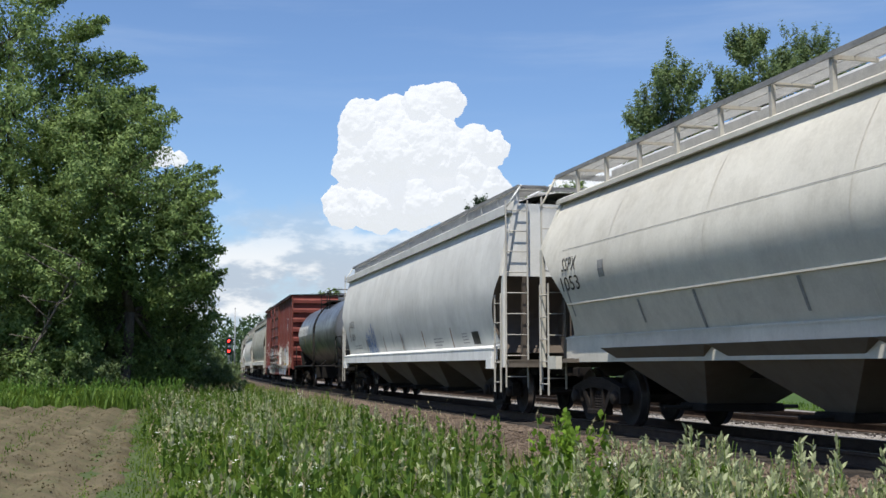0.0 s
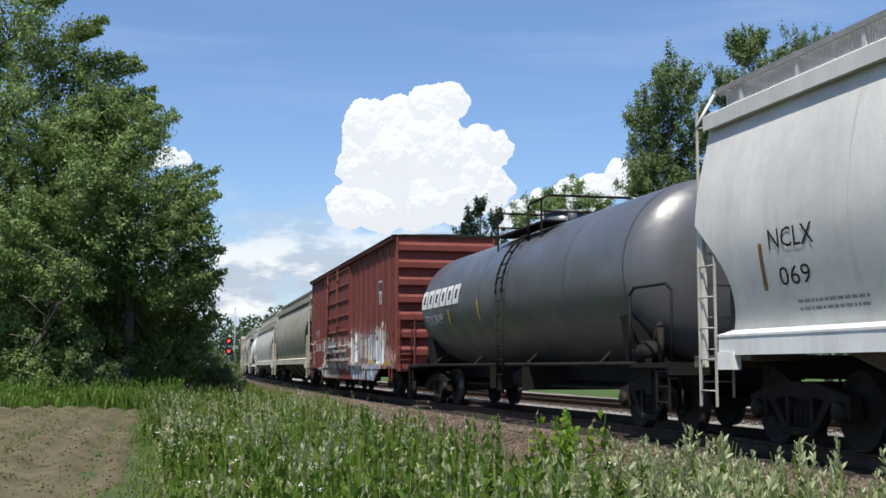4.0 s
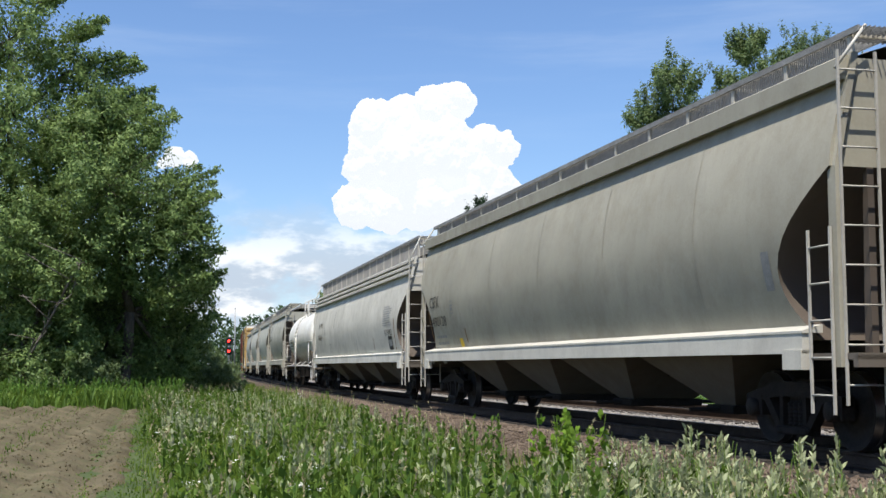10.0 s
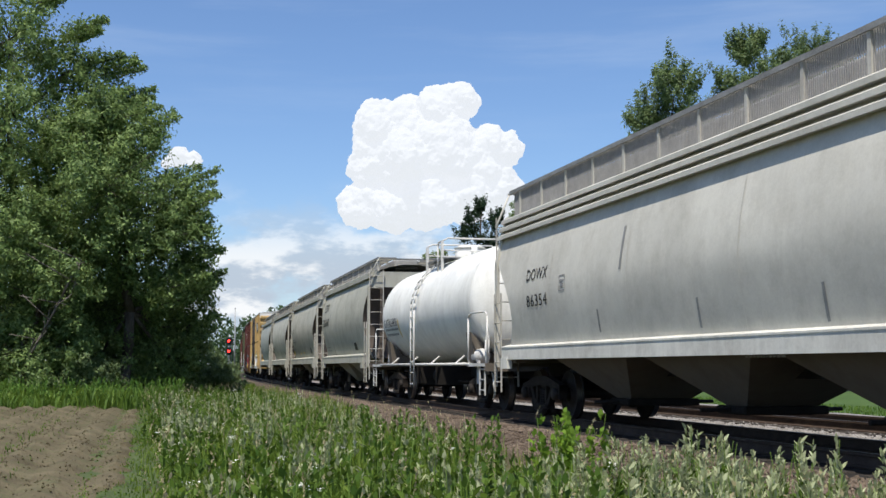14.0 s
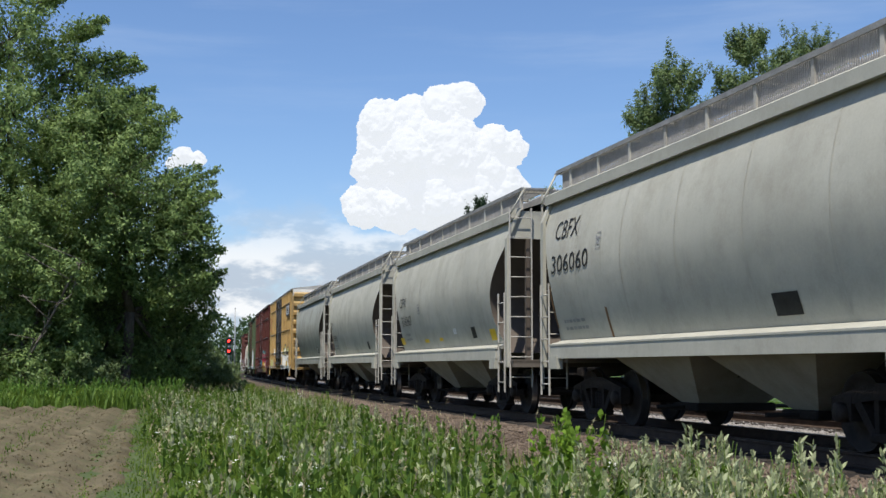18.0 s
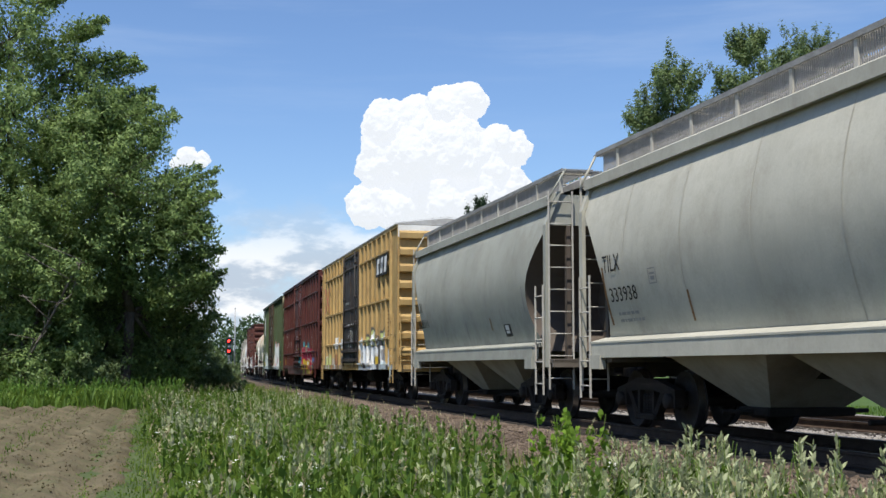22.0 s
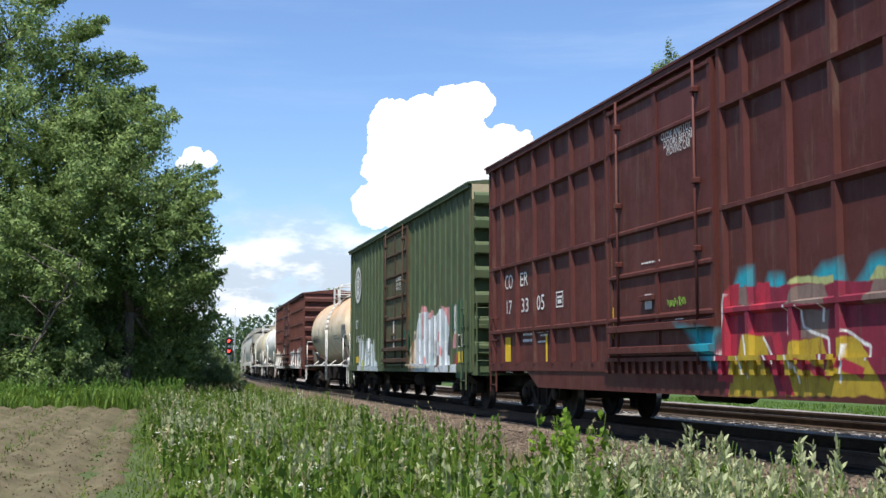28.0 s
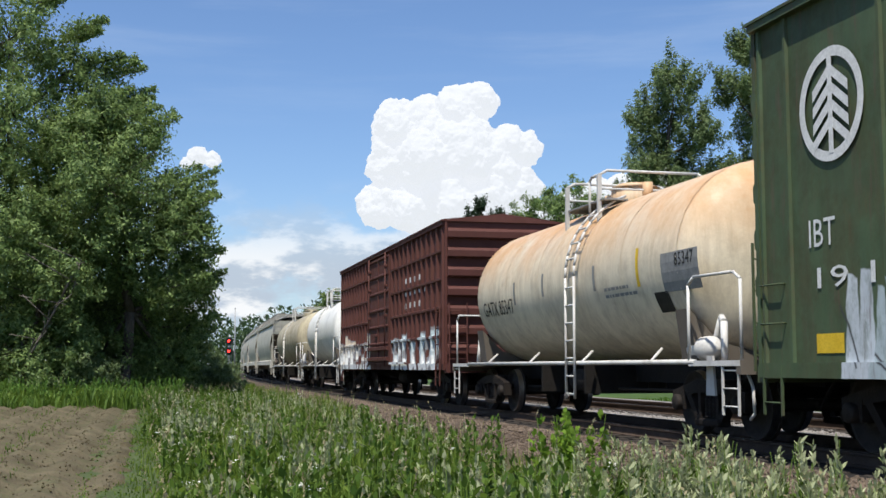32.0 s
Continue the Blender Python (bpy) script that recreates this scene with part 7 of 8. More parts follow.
FREE = ((6.6, 7.35),)
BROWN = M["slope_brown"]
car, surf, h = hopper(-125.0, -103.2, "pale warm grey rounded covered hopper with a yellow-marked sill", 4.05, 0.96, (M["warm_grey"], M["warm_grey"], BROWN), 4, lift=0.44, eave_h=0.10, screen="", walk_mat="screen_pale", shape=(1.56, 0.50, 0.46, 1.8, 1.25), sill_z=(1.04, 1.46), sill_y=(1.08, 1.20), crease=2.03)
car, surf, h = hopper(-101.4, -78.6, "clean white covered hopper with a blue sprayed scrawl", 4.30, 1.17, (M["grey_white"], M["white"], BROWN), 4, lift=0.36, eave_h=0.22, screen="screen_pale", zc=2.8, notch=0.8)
car, surf, h = tank(-78.0, -60.0, "glossy black tank car with white lettering", (-7.4, 7.5), 2.45, 1.45, (M["black_tank"], M["under"]), ladder_x=-0.6, walk_z=0.98, plat=(-1.6, 1.4))
car, surf, h = box(-58.7, -37.0, "weathered red boxcar with grey and white graffiti along its base", 1.02, 4.76, (M["box_red"], M["box_red"], M["under"]), (-1.29, 4.38), "posts", ends=(-9.88, 10.28), skirt=(-6.3, 6.2, 0.52), gap=1.12, rise=0.09, eave=0.15, rods=(1.5, 4.2))
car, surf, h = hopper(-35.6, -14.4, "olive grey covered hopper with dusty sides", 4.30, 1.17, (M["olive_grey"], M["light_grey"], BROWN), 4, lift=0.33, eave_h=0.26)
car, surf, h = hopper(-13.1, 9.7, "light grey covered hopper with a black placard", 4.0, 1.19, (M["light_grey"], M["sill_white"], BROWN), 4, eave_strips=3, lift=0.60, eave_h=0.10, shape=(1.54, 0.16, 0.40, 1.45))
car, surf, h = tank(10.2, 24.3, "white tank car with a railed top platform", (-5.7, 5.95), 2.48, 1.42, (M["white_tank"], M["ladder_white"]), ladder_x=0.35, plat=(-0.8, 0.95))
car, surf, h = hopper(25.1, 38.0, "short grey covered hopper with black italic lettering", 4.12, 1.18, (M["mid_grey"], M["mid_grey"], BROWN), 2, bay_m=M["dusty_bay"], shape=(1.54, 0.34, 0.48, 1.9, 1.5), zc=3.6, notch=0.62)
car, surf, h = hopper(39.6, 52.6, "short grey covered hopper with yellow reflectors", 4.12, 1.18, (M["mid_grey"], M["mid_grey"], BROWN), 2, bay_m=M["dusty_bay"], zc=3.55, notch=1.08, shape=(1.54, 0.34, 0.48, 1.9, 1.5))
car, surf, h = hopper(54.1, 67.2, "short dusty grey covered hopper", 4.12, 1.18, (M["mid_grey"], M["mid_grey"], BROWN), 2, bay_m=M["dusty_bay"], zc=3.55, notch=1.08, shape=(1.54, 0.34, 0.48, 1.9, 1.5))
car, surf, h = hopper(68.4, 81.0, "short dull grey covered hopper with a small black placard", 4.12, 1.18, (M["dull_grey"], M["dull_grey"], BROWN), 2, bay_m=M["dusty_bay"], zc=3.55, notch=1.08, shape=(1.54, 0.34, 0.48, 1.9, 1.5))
car, surf, h = box(82.6, 100.1, "tall yellow boxcar with a black door and white graffiti", 1.0, 5.09, (M["box_yellow"], M["door_black"], M["roof_metal"]), (-1.44, 2.0), "grid", gap=0.98, ribs=(1.82, 3.0, 4.45), clear=1.15, stops=[7.7, 6.75, 5.85, 4.95, 4.1, 3.3, 2.5, -1.57, -2.41, -3.14, -4.0, -4.83, -5.73, -6.51, -7.2], end_ribs=8, end_panel=M["white"], eave=0.07, slots=True, ends=(-8.16, 8.45))
car, surf, h = box(101.2, 119.3, "tall maroon boxcar with bright red and gold graffiti", 1.0, 5.12, (M["box_maroon"], M["box_maroon"], M["box_maroon"]), (-1.62, 1.94), "grid", gap=1.0, ribs=(1.66, 2.96, 4.27), clear=0.15, stops=[8.4, 7.78, 6.8, 5.75, 4.75, 3.75, 2.8, 2.1, -1.75, -2.35, -3.35, -4.3, -5.3, -6.3, -7.3, -8.4], end_ribs=8, end_panel=M["box_maroon"], slots=True, skirt=(-5.6, 5.6, 0.58), ends=(-8.22, 8.72))
car, surf, h = box(120.8, 138.6, "tall green boxcar with a rust-stained door and pale blue graffiti", 0.95, 5.06, (M["box_green"], M["door_rust"], M["box_green"]), (-1.6, 1.85), "posts", gap=0.62, end_ribs=7, end_panel=M["straw_panel"], rib_m=M["rust_dark"], free=FREE, ends=(-8.26, 8.63))
car, surf, h = tank(139.3, 154.1, "cream tank car stained orange along the top", (-5.75, 5.65), 2.48, 1.42, (M["cream_tank"], M["ladder_white"]), ladder_x=-1.25, plat=(-1.2, 0.4))
car, surf, h = box(154.9, 172.4, "brown-red boxcar with waffled sides and white graffiti", 1.0, 4.50, (M["box_brown"], M["box_brown"], M["box_brown"]), (-1.52, 2.2), "posts", gap=0.62, ribs=(1.7, 2.4, 3.1, 3.8))
car, surf, h = tank(173.4, 187.6, "white tank car with a grey lower half", (-5.6, 5.2), 2.48, 1.42, (M["white_tank"], M["ladder_white"]))
car, surf, h = tank(188.4, 206.4, "tan dusty tank car", (-7.2, 7.0), 2.45, 1.42, (M["tan_tank"], M["ladder_white"]))
for i in range(5):
    car, surf, h = hopper(207.4 + 20.4 * i, 226.8 + 20.4 * i, "grey covered hopper far back in the train", 3.95, 1.28, (M["mid_grey"], M["light_grey"], BROWN), 4, screen="", pitch=0.3)


# ---- lettering, placards and paint on the cars ----
lettering(*BUILT[0], "SSPX", 8.65, 7.99, 2.58, 2.82, M["ink_black"])
lettering(*BUILT[0], "1053", 8.74, 7.91, 2.25, 2.49, M["ink_black"])
mark(*BUILT[0], "dent_mark", 6.76, 7.0, 2.38, 2.65, M["ink_grey"])
mark(*BUILT[0], "stain", 1.31, 1.38, 1.59, 1.99, M["ink_grey"], 0.07)
mark(*BUILT[0], "stain", 3.96, 4.04, 1.44, 2.0, M["ink_grey"], 0.07)
mark(*BUILT[0], "stain", 5.83, 5.90, 1.62, 1.97, M["ink_grey"], 0.07)
mark(*BUILT[0], "stain", 8.56, 8.63, 1.82, 2.4, M["ink_grey"], 0.07)
mark(*BUILT[0], "reflector", 6.49, 7.03, 1.09, 1.27, M["ink_yellow"])
mark(*BUILT[0], "reflector", 3.85, 4.29, 1.07, 1.23, M["ink_yellow"])
mark(*BUILT[0], "reflector", 0.66, 1.14, 1.05, 1.18, M["ink_yellow"])
mark(*BUILT[0], "weld_line", -8.6, 8.75, 2.962, 2.971, M["ink_grey"])
lettering(*BUILT[1], "NCLX", 8.6, 7.66, 2.31, 2.54, M["ink_black"])
lettering(*BUILT[1], "069", 8.48, 7.83, 1.88, 2.1, M["ink_black"])
bars(*BUILT[1], 8.22, 1.67, 2, 1.59, 0.037, M["ink_grey"], 12)
mark(*BUILT[1], "stain", 2.71, 2.79, 1.43, 1.9, M["ink_rust"], 0.04)
mark(*BUILT[1], "stain", 0.02, 0.10, 1.44, 1.92, M["ink_rust"], 0.04)
mark(*BUILT[1], "stain", 5.83, 5.91, 1.39, 1.89, M["ink_rust"], 0.04)
mark(*BUILT[1], "stain", 8.79, 8.87, 1.85, 2.4, M["ink_rust"], 0.04)
bars(*BUILT[1], -3.96, 1.64, 3, 1.05, 0.035, M["ink_grey"], 17)
bars(*BUILT[1], -6.88, 1.7, 4, 0.52, 0.03, M["ink_grey"], 18)
mark(*BUILT[1], "stain", 1.32, 1.39, 1.55, 2.05, M["ink_grey"], 0.04)
mark(*BUILT[1], "stain", -0.15, -0.07, 1.42, 1.84, M["ink_grey"], 0.04)
mark(*BUILT[1], "stain", -2.81, -2.73, 1.48, 1.9, M["ink_rust"], 0.04)
mark(*BUILT[1], "stain", -5.91, -5.83, 1.39, 1.89, M["ink_rust"], 0.04)
mark(*BUILT[1], "placard", -8.33, -7.76, 1.46, 1.74, M["ink_black"])
mark(*BUILT[1], "placard", 5.1, 5.88, 1.62, 1.85, M["ink_grey"])
scrawl(*BUILT[1], 4.07, 5.65, 1.13, 2.36)
blocks(*BUILT[2], 6, 6.96, 3.1, 2.44, 2.9, M["ink_white"])
lettering(*BUILT[2], "PROX 76439", 6.66, 4.78, 2.02, 2.27, M["ink_white"])
bars(*BUILT[2], 6.34, 1.89, 4, 1.7, 0.047, M["ink_grey"], 28)
mark(*BUILT[2], "stripe", 4.12, 4.22, 1.96, 2.32, M["ink_yellow"], -0.03)
mark(*BUILT[2], "stripe", 1.48, 1.58, 1.97, 2.43, M["ink_yellow"], -0.03)
shield(*BUILT[3], -7.66, -6.95, 2.87, 3.65)
lettering(*BUILT[3], "M  P", 8.66, 7.54, 2.22, 2.54, M["ink_white"])
lettering(*BUILT[3], "26 04 23", 8.81, 6.22, 1.62, 1.98, M["ink_white"])
framed(*BUILT[3], 5.30, 5.66, 1.62, 2.0, M["ink_white"])
mark(*BUILT[3], "placard", 7.05, 7.9, 0.82, 0.97, M["ink_white"])
lettering(*BUILT[4], "CBFX", 8.53, 7.65, 2.41, 2.69, M["ink_black"])
lettering(*BUILT[4], "490128", 8.48, 7.11, 1.95, 2.19, M["ink_black"])
framed(*BUILT[4], 6.31, 6.6, 2.21, 2.51, M["ink_grey"])
bars(*BUILT[4], 8.35, 1.66, 2, 1.07, 0.067, M["ink_grey"], 39)
mark(*BUILT[4], "reflector", 5.95, 6.24, 1.42, 1.62, M["ink_yellow"])
mark(*BUILT[4], "stain", 5.54, 5.61, 1.5, 1.84, M["ink_rust"], 0.03)
mark(*BUILT[4], "stain", 8.69, 8.76, 1.62, 2.35, M["ink_rust"], 0.03)
mark(*BUILT[4], "placard", -8.4, -8.22, 1.84, 2.3, M["ink_grey"])
mark(*BUILT[4], "placard", 8.16, 8.55, 1.04, 1.23, M["ink_grey"])
lettering(*BUILT[5], "DOWX", 8.29, 7.13, 2.56, 2.78, M["ink_black"])
lettering(*BUILT[5], "86354", 8.25, 7.1, 2.07, 2.29, M["ink_black"])
framed(*BUILT[5], 6.17, 6.46, 2.27, 2.55, M["ink_grey"])
lettering(*BUILT[5], "PLASTIC GRANULES", -7.35, -8.46, 1.89, 2.07, M["ink_black"])
bars(*BUILT[5], -7.12, 2.74, 9, 1.34, 0.03, M["ink_grey"], 49)
mark(*BUILT[5], "placard", -8.45, -7.83, 1.47, 1.87, M["ink_black"])
mark(*BUILT[5], "placard_face", -8.37, -7.9, 1.57, 1.77, M["ink_grey"])
mark(*BUILT[5], "stain", -8.90, -8.83, 1.43, 2.37, M["ink_rust"], 0.03)
mark(*BUILT[5], "stain", -5.30, -5.23, 1.48, 1.87, M["ink_rust"], 0.03)
mark(*BUILT[5], "stain", -1.83, -1.77, 1.44, 1.87, M["ink_grey"], 0.03)
mark(*BUILT[5], "stain", 1.19, 1.25, 1.47, 1.87, M["ink_grey"], 0.03)
mark(*BUILT[5], "stain", 4.73, 4.80, 1.51, 1.88, M["ink_grey"], 0.03)
mark(*BUILT[5], "stain", 3.69, 3.77, 2.44, 3.11, M["ink_grey"], 0.03)
bars(*BUILT[5], 5.7, 1.09, 1, 1.71, 0.043, M["ink_black"], 58)
bars(*BUILT[5], 5.52, 1.09, 1, 1.62, 0.048, M["ink_black"], 59)
mark(*BUILT[5], "emblem", -7.8, -7.55, 0.97, 1.1, M["ink_black"])
bars(*BUILT[5], -5.65, 1.15, 3, 0.49, 0.022, M["ink_grey"], 61)
bars(*BUILT[5], 0.23, 1.13, 2, 1.08, 0.028, M["ink_grey"], 62)
lettering(*BUILT[6], "GATX64876", 5.12, 3.21, 2.15, 2.39, M["ink_black"])
bars(*BUILT[6], 5.04, 2.04, 2, 2.14, 0.065, M["ink_grey"], 64)
mark(*BUILT[6], "stripe", 2.98, 3.08, 1.82, 2.33, M["ink_yellow"], -0.03)
lettering(*BUILT[7], "CBFX", 5.0, 3.86, 3.18, 3.52, M["ink_black"])
lettering(*BUILT[7], "306060", 5.03, 3.25, 2.59, 2.91, M["ink_black"])
framed(*BUILT[7], 2.73, 2.93, 2.85, 3.12, M["ink_grey"])
bars(*BUILT[7], 4.84, 1.72, 2, 1.04, 0.054, M["ink_grey"], 69)
mark(*BUILT[7], "placard", -2.92, -2.33, 1.55, 1.82, M["ink_black"])
mark(*BUILT[7], "stain", 5.18, 5.25, 1.65, 2.39, M["ink_rust"], 0.03)
mark(*BUILT[7], "stain", 2.79, 2.87, 1.4, 1.91, M["ink_rust"], 0.03)
lettering(*BUILT[8], "CEFX", 4.47, 3.61, 2.6, 2.86, M["ink_black"])
lettering(*BUILT[8], "316967", 4.34, 3.13, 2.08, 2.35, M["ink_black"])
framed(*BUILT[8], 1.92, 2.2, 2.35, 2.6, M["ink_grey"])
mark(*BUILT[8], "reflector", 4.58, 5.04, 1.59, 1.78, M["ink_yellow"])
mark(*BUILT[8], "reflector", 1.6, 2.08, 1.59, 1.68, M["ink_yellow"])
mark(*BUILT[8], "reflector", 0.08, 0.42, 1.6, 1.68, M["ink_yellow"])
bars(*BUILT[8], 4.26, 1.82, 2, 0.83, 0.057, M["ink_grey"], 79)
mark(*BUILT[8], "placard", -3.12, -2.78, 1.6, 1.85, M["ink_black"])
mark(*BUILT[8], "reflector", -4.66, -4.23, 1.52, 1.76, M["ink_yellow"])
mark(*BUILT[8], "label", -1.44, -1.14, 1.73, 1.87, M["ink_white"])
lettering(*BUILT[9], "TILX", 4.73, 4.05, 2.43, 2.69, M["ink_black"])
lettering(*BUILT[9], "333938", 4.6, 3.58, 1.96, 2.18, M["ink_black"])
framed(*BUILT[9], 2.81, 3.07, 2.15, 2.38, M["ink_grey"])
mark(*BUILT[9], "stain", 4.75, 4.82, 1.61, 2.52, M["ink_rust"], 0.03)
mark(*BUILT[9], "stain", 1.91, 1.97, 1.58, 2.0, M["ink_rust"], 0.04)
bars(*BUILT[9], 4.45, 1.75, 2, 0.93, 0.046, M["ink_grey"], 88)
mark(*BUILT[9], "placard", -3.33, -3.0, 1.55, 1.8, M["ink_black"])
lettering(*BUILT[10], "TILX", 4.97, 4.18, 2.37, 2.61, M["ink_black"])
lettering(*BUILT[10], "308511", 4.84, 3.78, 1.96, 2.18, M["ink_black"])
mark(*BUILT[10], "placard", -3.19, -2.74, 1.57, 1.82, M["ink_black"])
mark(*BUILT[10], "placard_face", -3.06, -2.82, 1.63, 1.8, M["ink_white"])
mark(*BUILT[10], "stain", -4.40, -4.33, 2.0, 2.49, M["ink_grey"], 0.03)
mark(*BUILT[10], "stain", -1.90, -1.83, 1.72, 1.98, M["ink_rust"], 0.03)
mark(*BUILT[10], "stain", 0.11, 0.18, 1.57, 1.95, M["ink_grey"], 0.03)
mark(*BUILT[10], "stain", 2.13, 2.21, 1.58, 1.94, M["ink_grey"], 0.03)
panel_sign(*BUILT[11], -5.01, -7.04, 3.75, 4.38)
lettering(*BUILT[11], "Railc", -5.1, -5.68, 3.43, 3.62, M["ink_black"])
lettering(*BUILT[11], "ar", -5.79, -5.99, 3.44, 3.56, M["ink_black"])
lettering(*BUILT[11], "Po", -6.11, -6.45, 3.45, 3.61, M["ink_black"])
lettering(*BUILT[11], "ling", -6.57, -7.03, 3.42, 3.63, M["ink_black"])
lettering(*BUILT[11], "E", -5.59, -5.69, 3.15, 3.32, M["ink_black"])
lettering(*BUILT[11], "xpers", -5.82, -6.46, 3.13, 3.33, M["ink_black"])
cross_mark(*BUILT[11], 5.55, 6.87, 3.12, 4.14)
bars(*BUILT[11], -6.6, 2.62, 8, 0.6, 0.053, M["ink_rust"], 106)
lettering(*BUILT[12], "CO", 7.66, 7.17, 2.5, 2.79, M["ink_white"])
lettering(*BUILT[12], "ER", 6.67, 6.2, 2.51, 2.77, M["ink_white"])
lettering(*BUILT[12], "17", 7.56, 7.23, 2.0, 2.27, M["ink_white"])
lettering(*BUILT[12], "33", 6.61, 6.18, 2.0, 2.27, M["ink_white"])
lettering(*BUILT[12], "05", 5.69, 5.26, 2.0, 2.28, M["ink_white"])
framed(*BUILT[12], 4.27, 4.63, 2.0, 2.28, M["ink_white"])
lettering(BUILT[12][0], door_face, "CLOSE AND LOCK", -0.04, -1.1, 4.13, 4.24, M["ink_white"])
lettering(BUILT[12][0], door_face, "DOORS BEFORE", -0.13, -1.06, 4.01, 4.12, M["ink_white"])
lettering(BUILT[12][0], door_face, "MOVING CAR", -0.23, -0.97, 3.89, 4.01, M["ink_white"])
mark(*BUILT[12], "placard", 7.32, 7.68, 1.06, 1.54, M["ink_yellow"])
mark(BUILT[12][0], door_face, "label", 0.38, 0.61, 1.78, 2.0, M["ink_white"])
bars(*BUILT[12], 6.52, 1.55, 2, 0.53, 0.052, M["ink_white"], 118)
bars(*BUILT[12], 5.5, 1.59, 2, 0.35, 0.033, M["ink_white"], 119)
bars(BUILT[12][0], door_face, 1.34, 1.65, 1, 0.7, 0.022, M["ink_white"], 121)
ring_emblem(*BUILT[13], 6.41, 7.63, 3.15, 4.4)
lettering(*BUILT[13], "IBT", 7.53, 7.02, 2.26, 2.56, M["ink_white"])
lettering(*BUILT[13], "19 123", 7.39, 5.47, 1.8, 2.03, M["ink_white"])
mark(*BUILT[13], "placard", 6.92, 7.44, 1.1, 1.31, M["ink_yellow"])
lettering(BUILT[13][0], rib_face, "CLOSE AND LOCK", -0.14, -0.92, 3.4, 3.5, M["ink_white"])
lettering(BUILT[13][0], rib_face, "DOORS BEFORE", -0.19, -0.88, 3.26, 3.35, M["ink_white"])
lettering(BUILT[13][0], rib_face, "MOVING CAR", -0.24, -0.88, 3.14, 3.23, M["ink_white"])
lettering(*BUILT[14], "GATX 85347", 4.64, 2.55, 2.02, 2.32, M["ink_black"])
mark(*BUILT[14], "faded_panel", -5.79, -4.6, 2.01, 2.56, M["ink_grey"])
lettering(*BUILT[14], "85347", -5.06, -5.66, 2.36, 2.54, M["ink_black"])
mark(*BUILT[14], "placard", -4.69, -4.21, 1.74, 2.03, M["ink_black"])
mark(*BUILT[14], "stripe", -3.80, -3.70, 2.15, 2.73, M["ink_yellow"], -0.02)
mark(*BUILT[14], "stripe", -2.01, -1.91, 2.19, 2.61, M["ink_grey"], -0.02)
mark(*BUILT[14], "stripe", 0.59, 0.69, 2.25, 2.67, M["ink_grey"], -0.02)
mark(*BUILT[14], "stripe", 2.34, 2.44, 2.18, 2.63, M["ink_grey"], -0.02)
bars(*BUILT[14], -2.36, 2.16, 2, 1.15, 0.048, M["ink_grey"], 136)
bars(*BUILT[15], -3.35, 3.27, 3, 2.75, 0.151, M["ink_white"], 137)
bars(*BUILT[12], -5.57, 2.38, 6, 0.6, 0.046, M["ink_white"], 138)
bars(*BUILT[12], -6.54, 2.36, 5, 0.58, 0.035, M["ink_white"], 139)
mark(*BUILT[12], "stripe", -7.10, -7.00, 1.04, 1.49, M["ink_yellow"], 0.00)
mark(*BUILT[12], "stripe", 7.47, 7.57, 1.07, 1.55, M["ink_yellow"], 0.00)
mark(*BUILT[12], "stripe", 5.11, 5.21, 1.05, 1.53, M["ink_yellow"], 0.00)
lettering(*BUILT[12], "70K", 2.83, 2.61, 0.92, 1.01, M["ink_white"])
bars(*BUILT[12], 6.56, 1.6, 1, 0.45, 0.039, M["ink_white"], 144)
bars(*BUILT[12], 6.56, 1.44, 1, 0.45, 0.035, M["ink_white"], 145)
bars(*BUILT[12], 5.71, 1.58, 1, 0.48, 0.039, M["ink_white"], 146)
bars(*BUILT[12], 5.66, 1.4, 1, 0.43, 0.035, M["ink_white"], 147)
bars(*BUILT[12], 7.64, 0.93, 3, 0.45, 0.02, M["ink_white"], 148)
bars(*BUILT[12], 6.46, 0.98, 3, 0.28, 0.029, M["ink_white"], 149)
mark(BUILT[12][0], door_face, "stripe", 1.79, 1.89, 1.39, 1.86, M["ink_yellow"], 0.00)
bars(BUILT[12][0], door_face, 0.71, 2.44, 1, 0.62, 0.026, M["ink_white"], 152)
bars(BUILT[12][0], door_face, 1.3, 1.65, 1, 0.63, 0.022, M["ink_white"], 153)
bars(BUILT[12][0], door_face, -0.39, 1.66, 3, 0.33, 0.014, M["ink_white"], 154)
mark(BUILT[12][0], door_face, "label", 0.37, 0.58, 1.78, 1.98, M["ink_white"])
scrawl(BUILT[12][0], door_face, -0.72, -0.15, 1.77, 1.91, M["ink_lime"], 10, 0.025, "lime sprayed scrawl")
scrawl(*BUILT[12], -7.11, -6.54, 1.77, 1.94, M["ink_lime"], 9, 0.03, "lime sprayed scrawl")
scrawl(BUILT[11][0], door_face, -0.23, 0.92, 1.55, 2.36, M["spray_white"], 9, 0.03, "white sprayed scrawl")
bars(BUILT[11][0], door_face, 0.99, 2.46, 1, 1.36, 0.022, M["ink_white"], 159)
bars(BUILT[11][0], door_face, 1.47, 3.21, 1, 0.86, 0.07, M["ink_grey"], 160)
mark(*BUILT[13], "paint_patch", -6.66, -6.19, 1.81, 2.45, M["patch_green"])
mark(*BUILT[13], "paint_patch", -7.43, -6.86, 1.73, 2.5, M["patch_green"])
mark(*BUILT[13], "paint_patch", -7.53, -6.78, 0.7, 0.95, M["patch_green"])
bars(*BUILT[13], -7.03, 0.89, 2, 0.43, 0.02, M["ink_white"], 163)
mark(*BUILT[13], "placard", -7.4, -6.95, 1.41, 1.71, M["ink_white"])
mark(*BUILT[13], "placard_face", -7.35, -7.01, 1.43, 1.68, M["ink_black"])
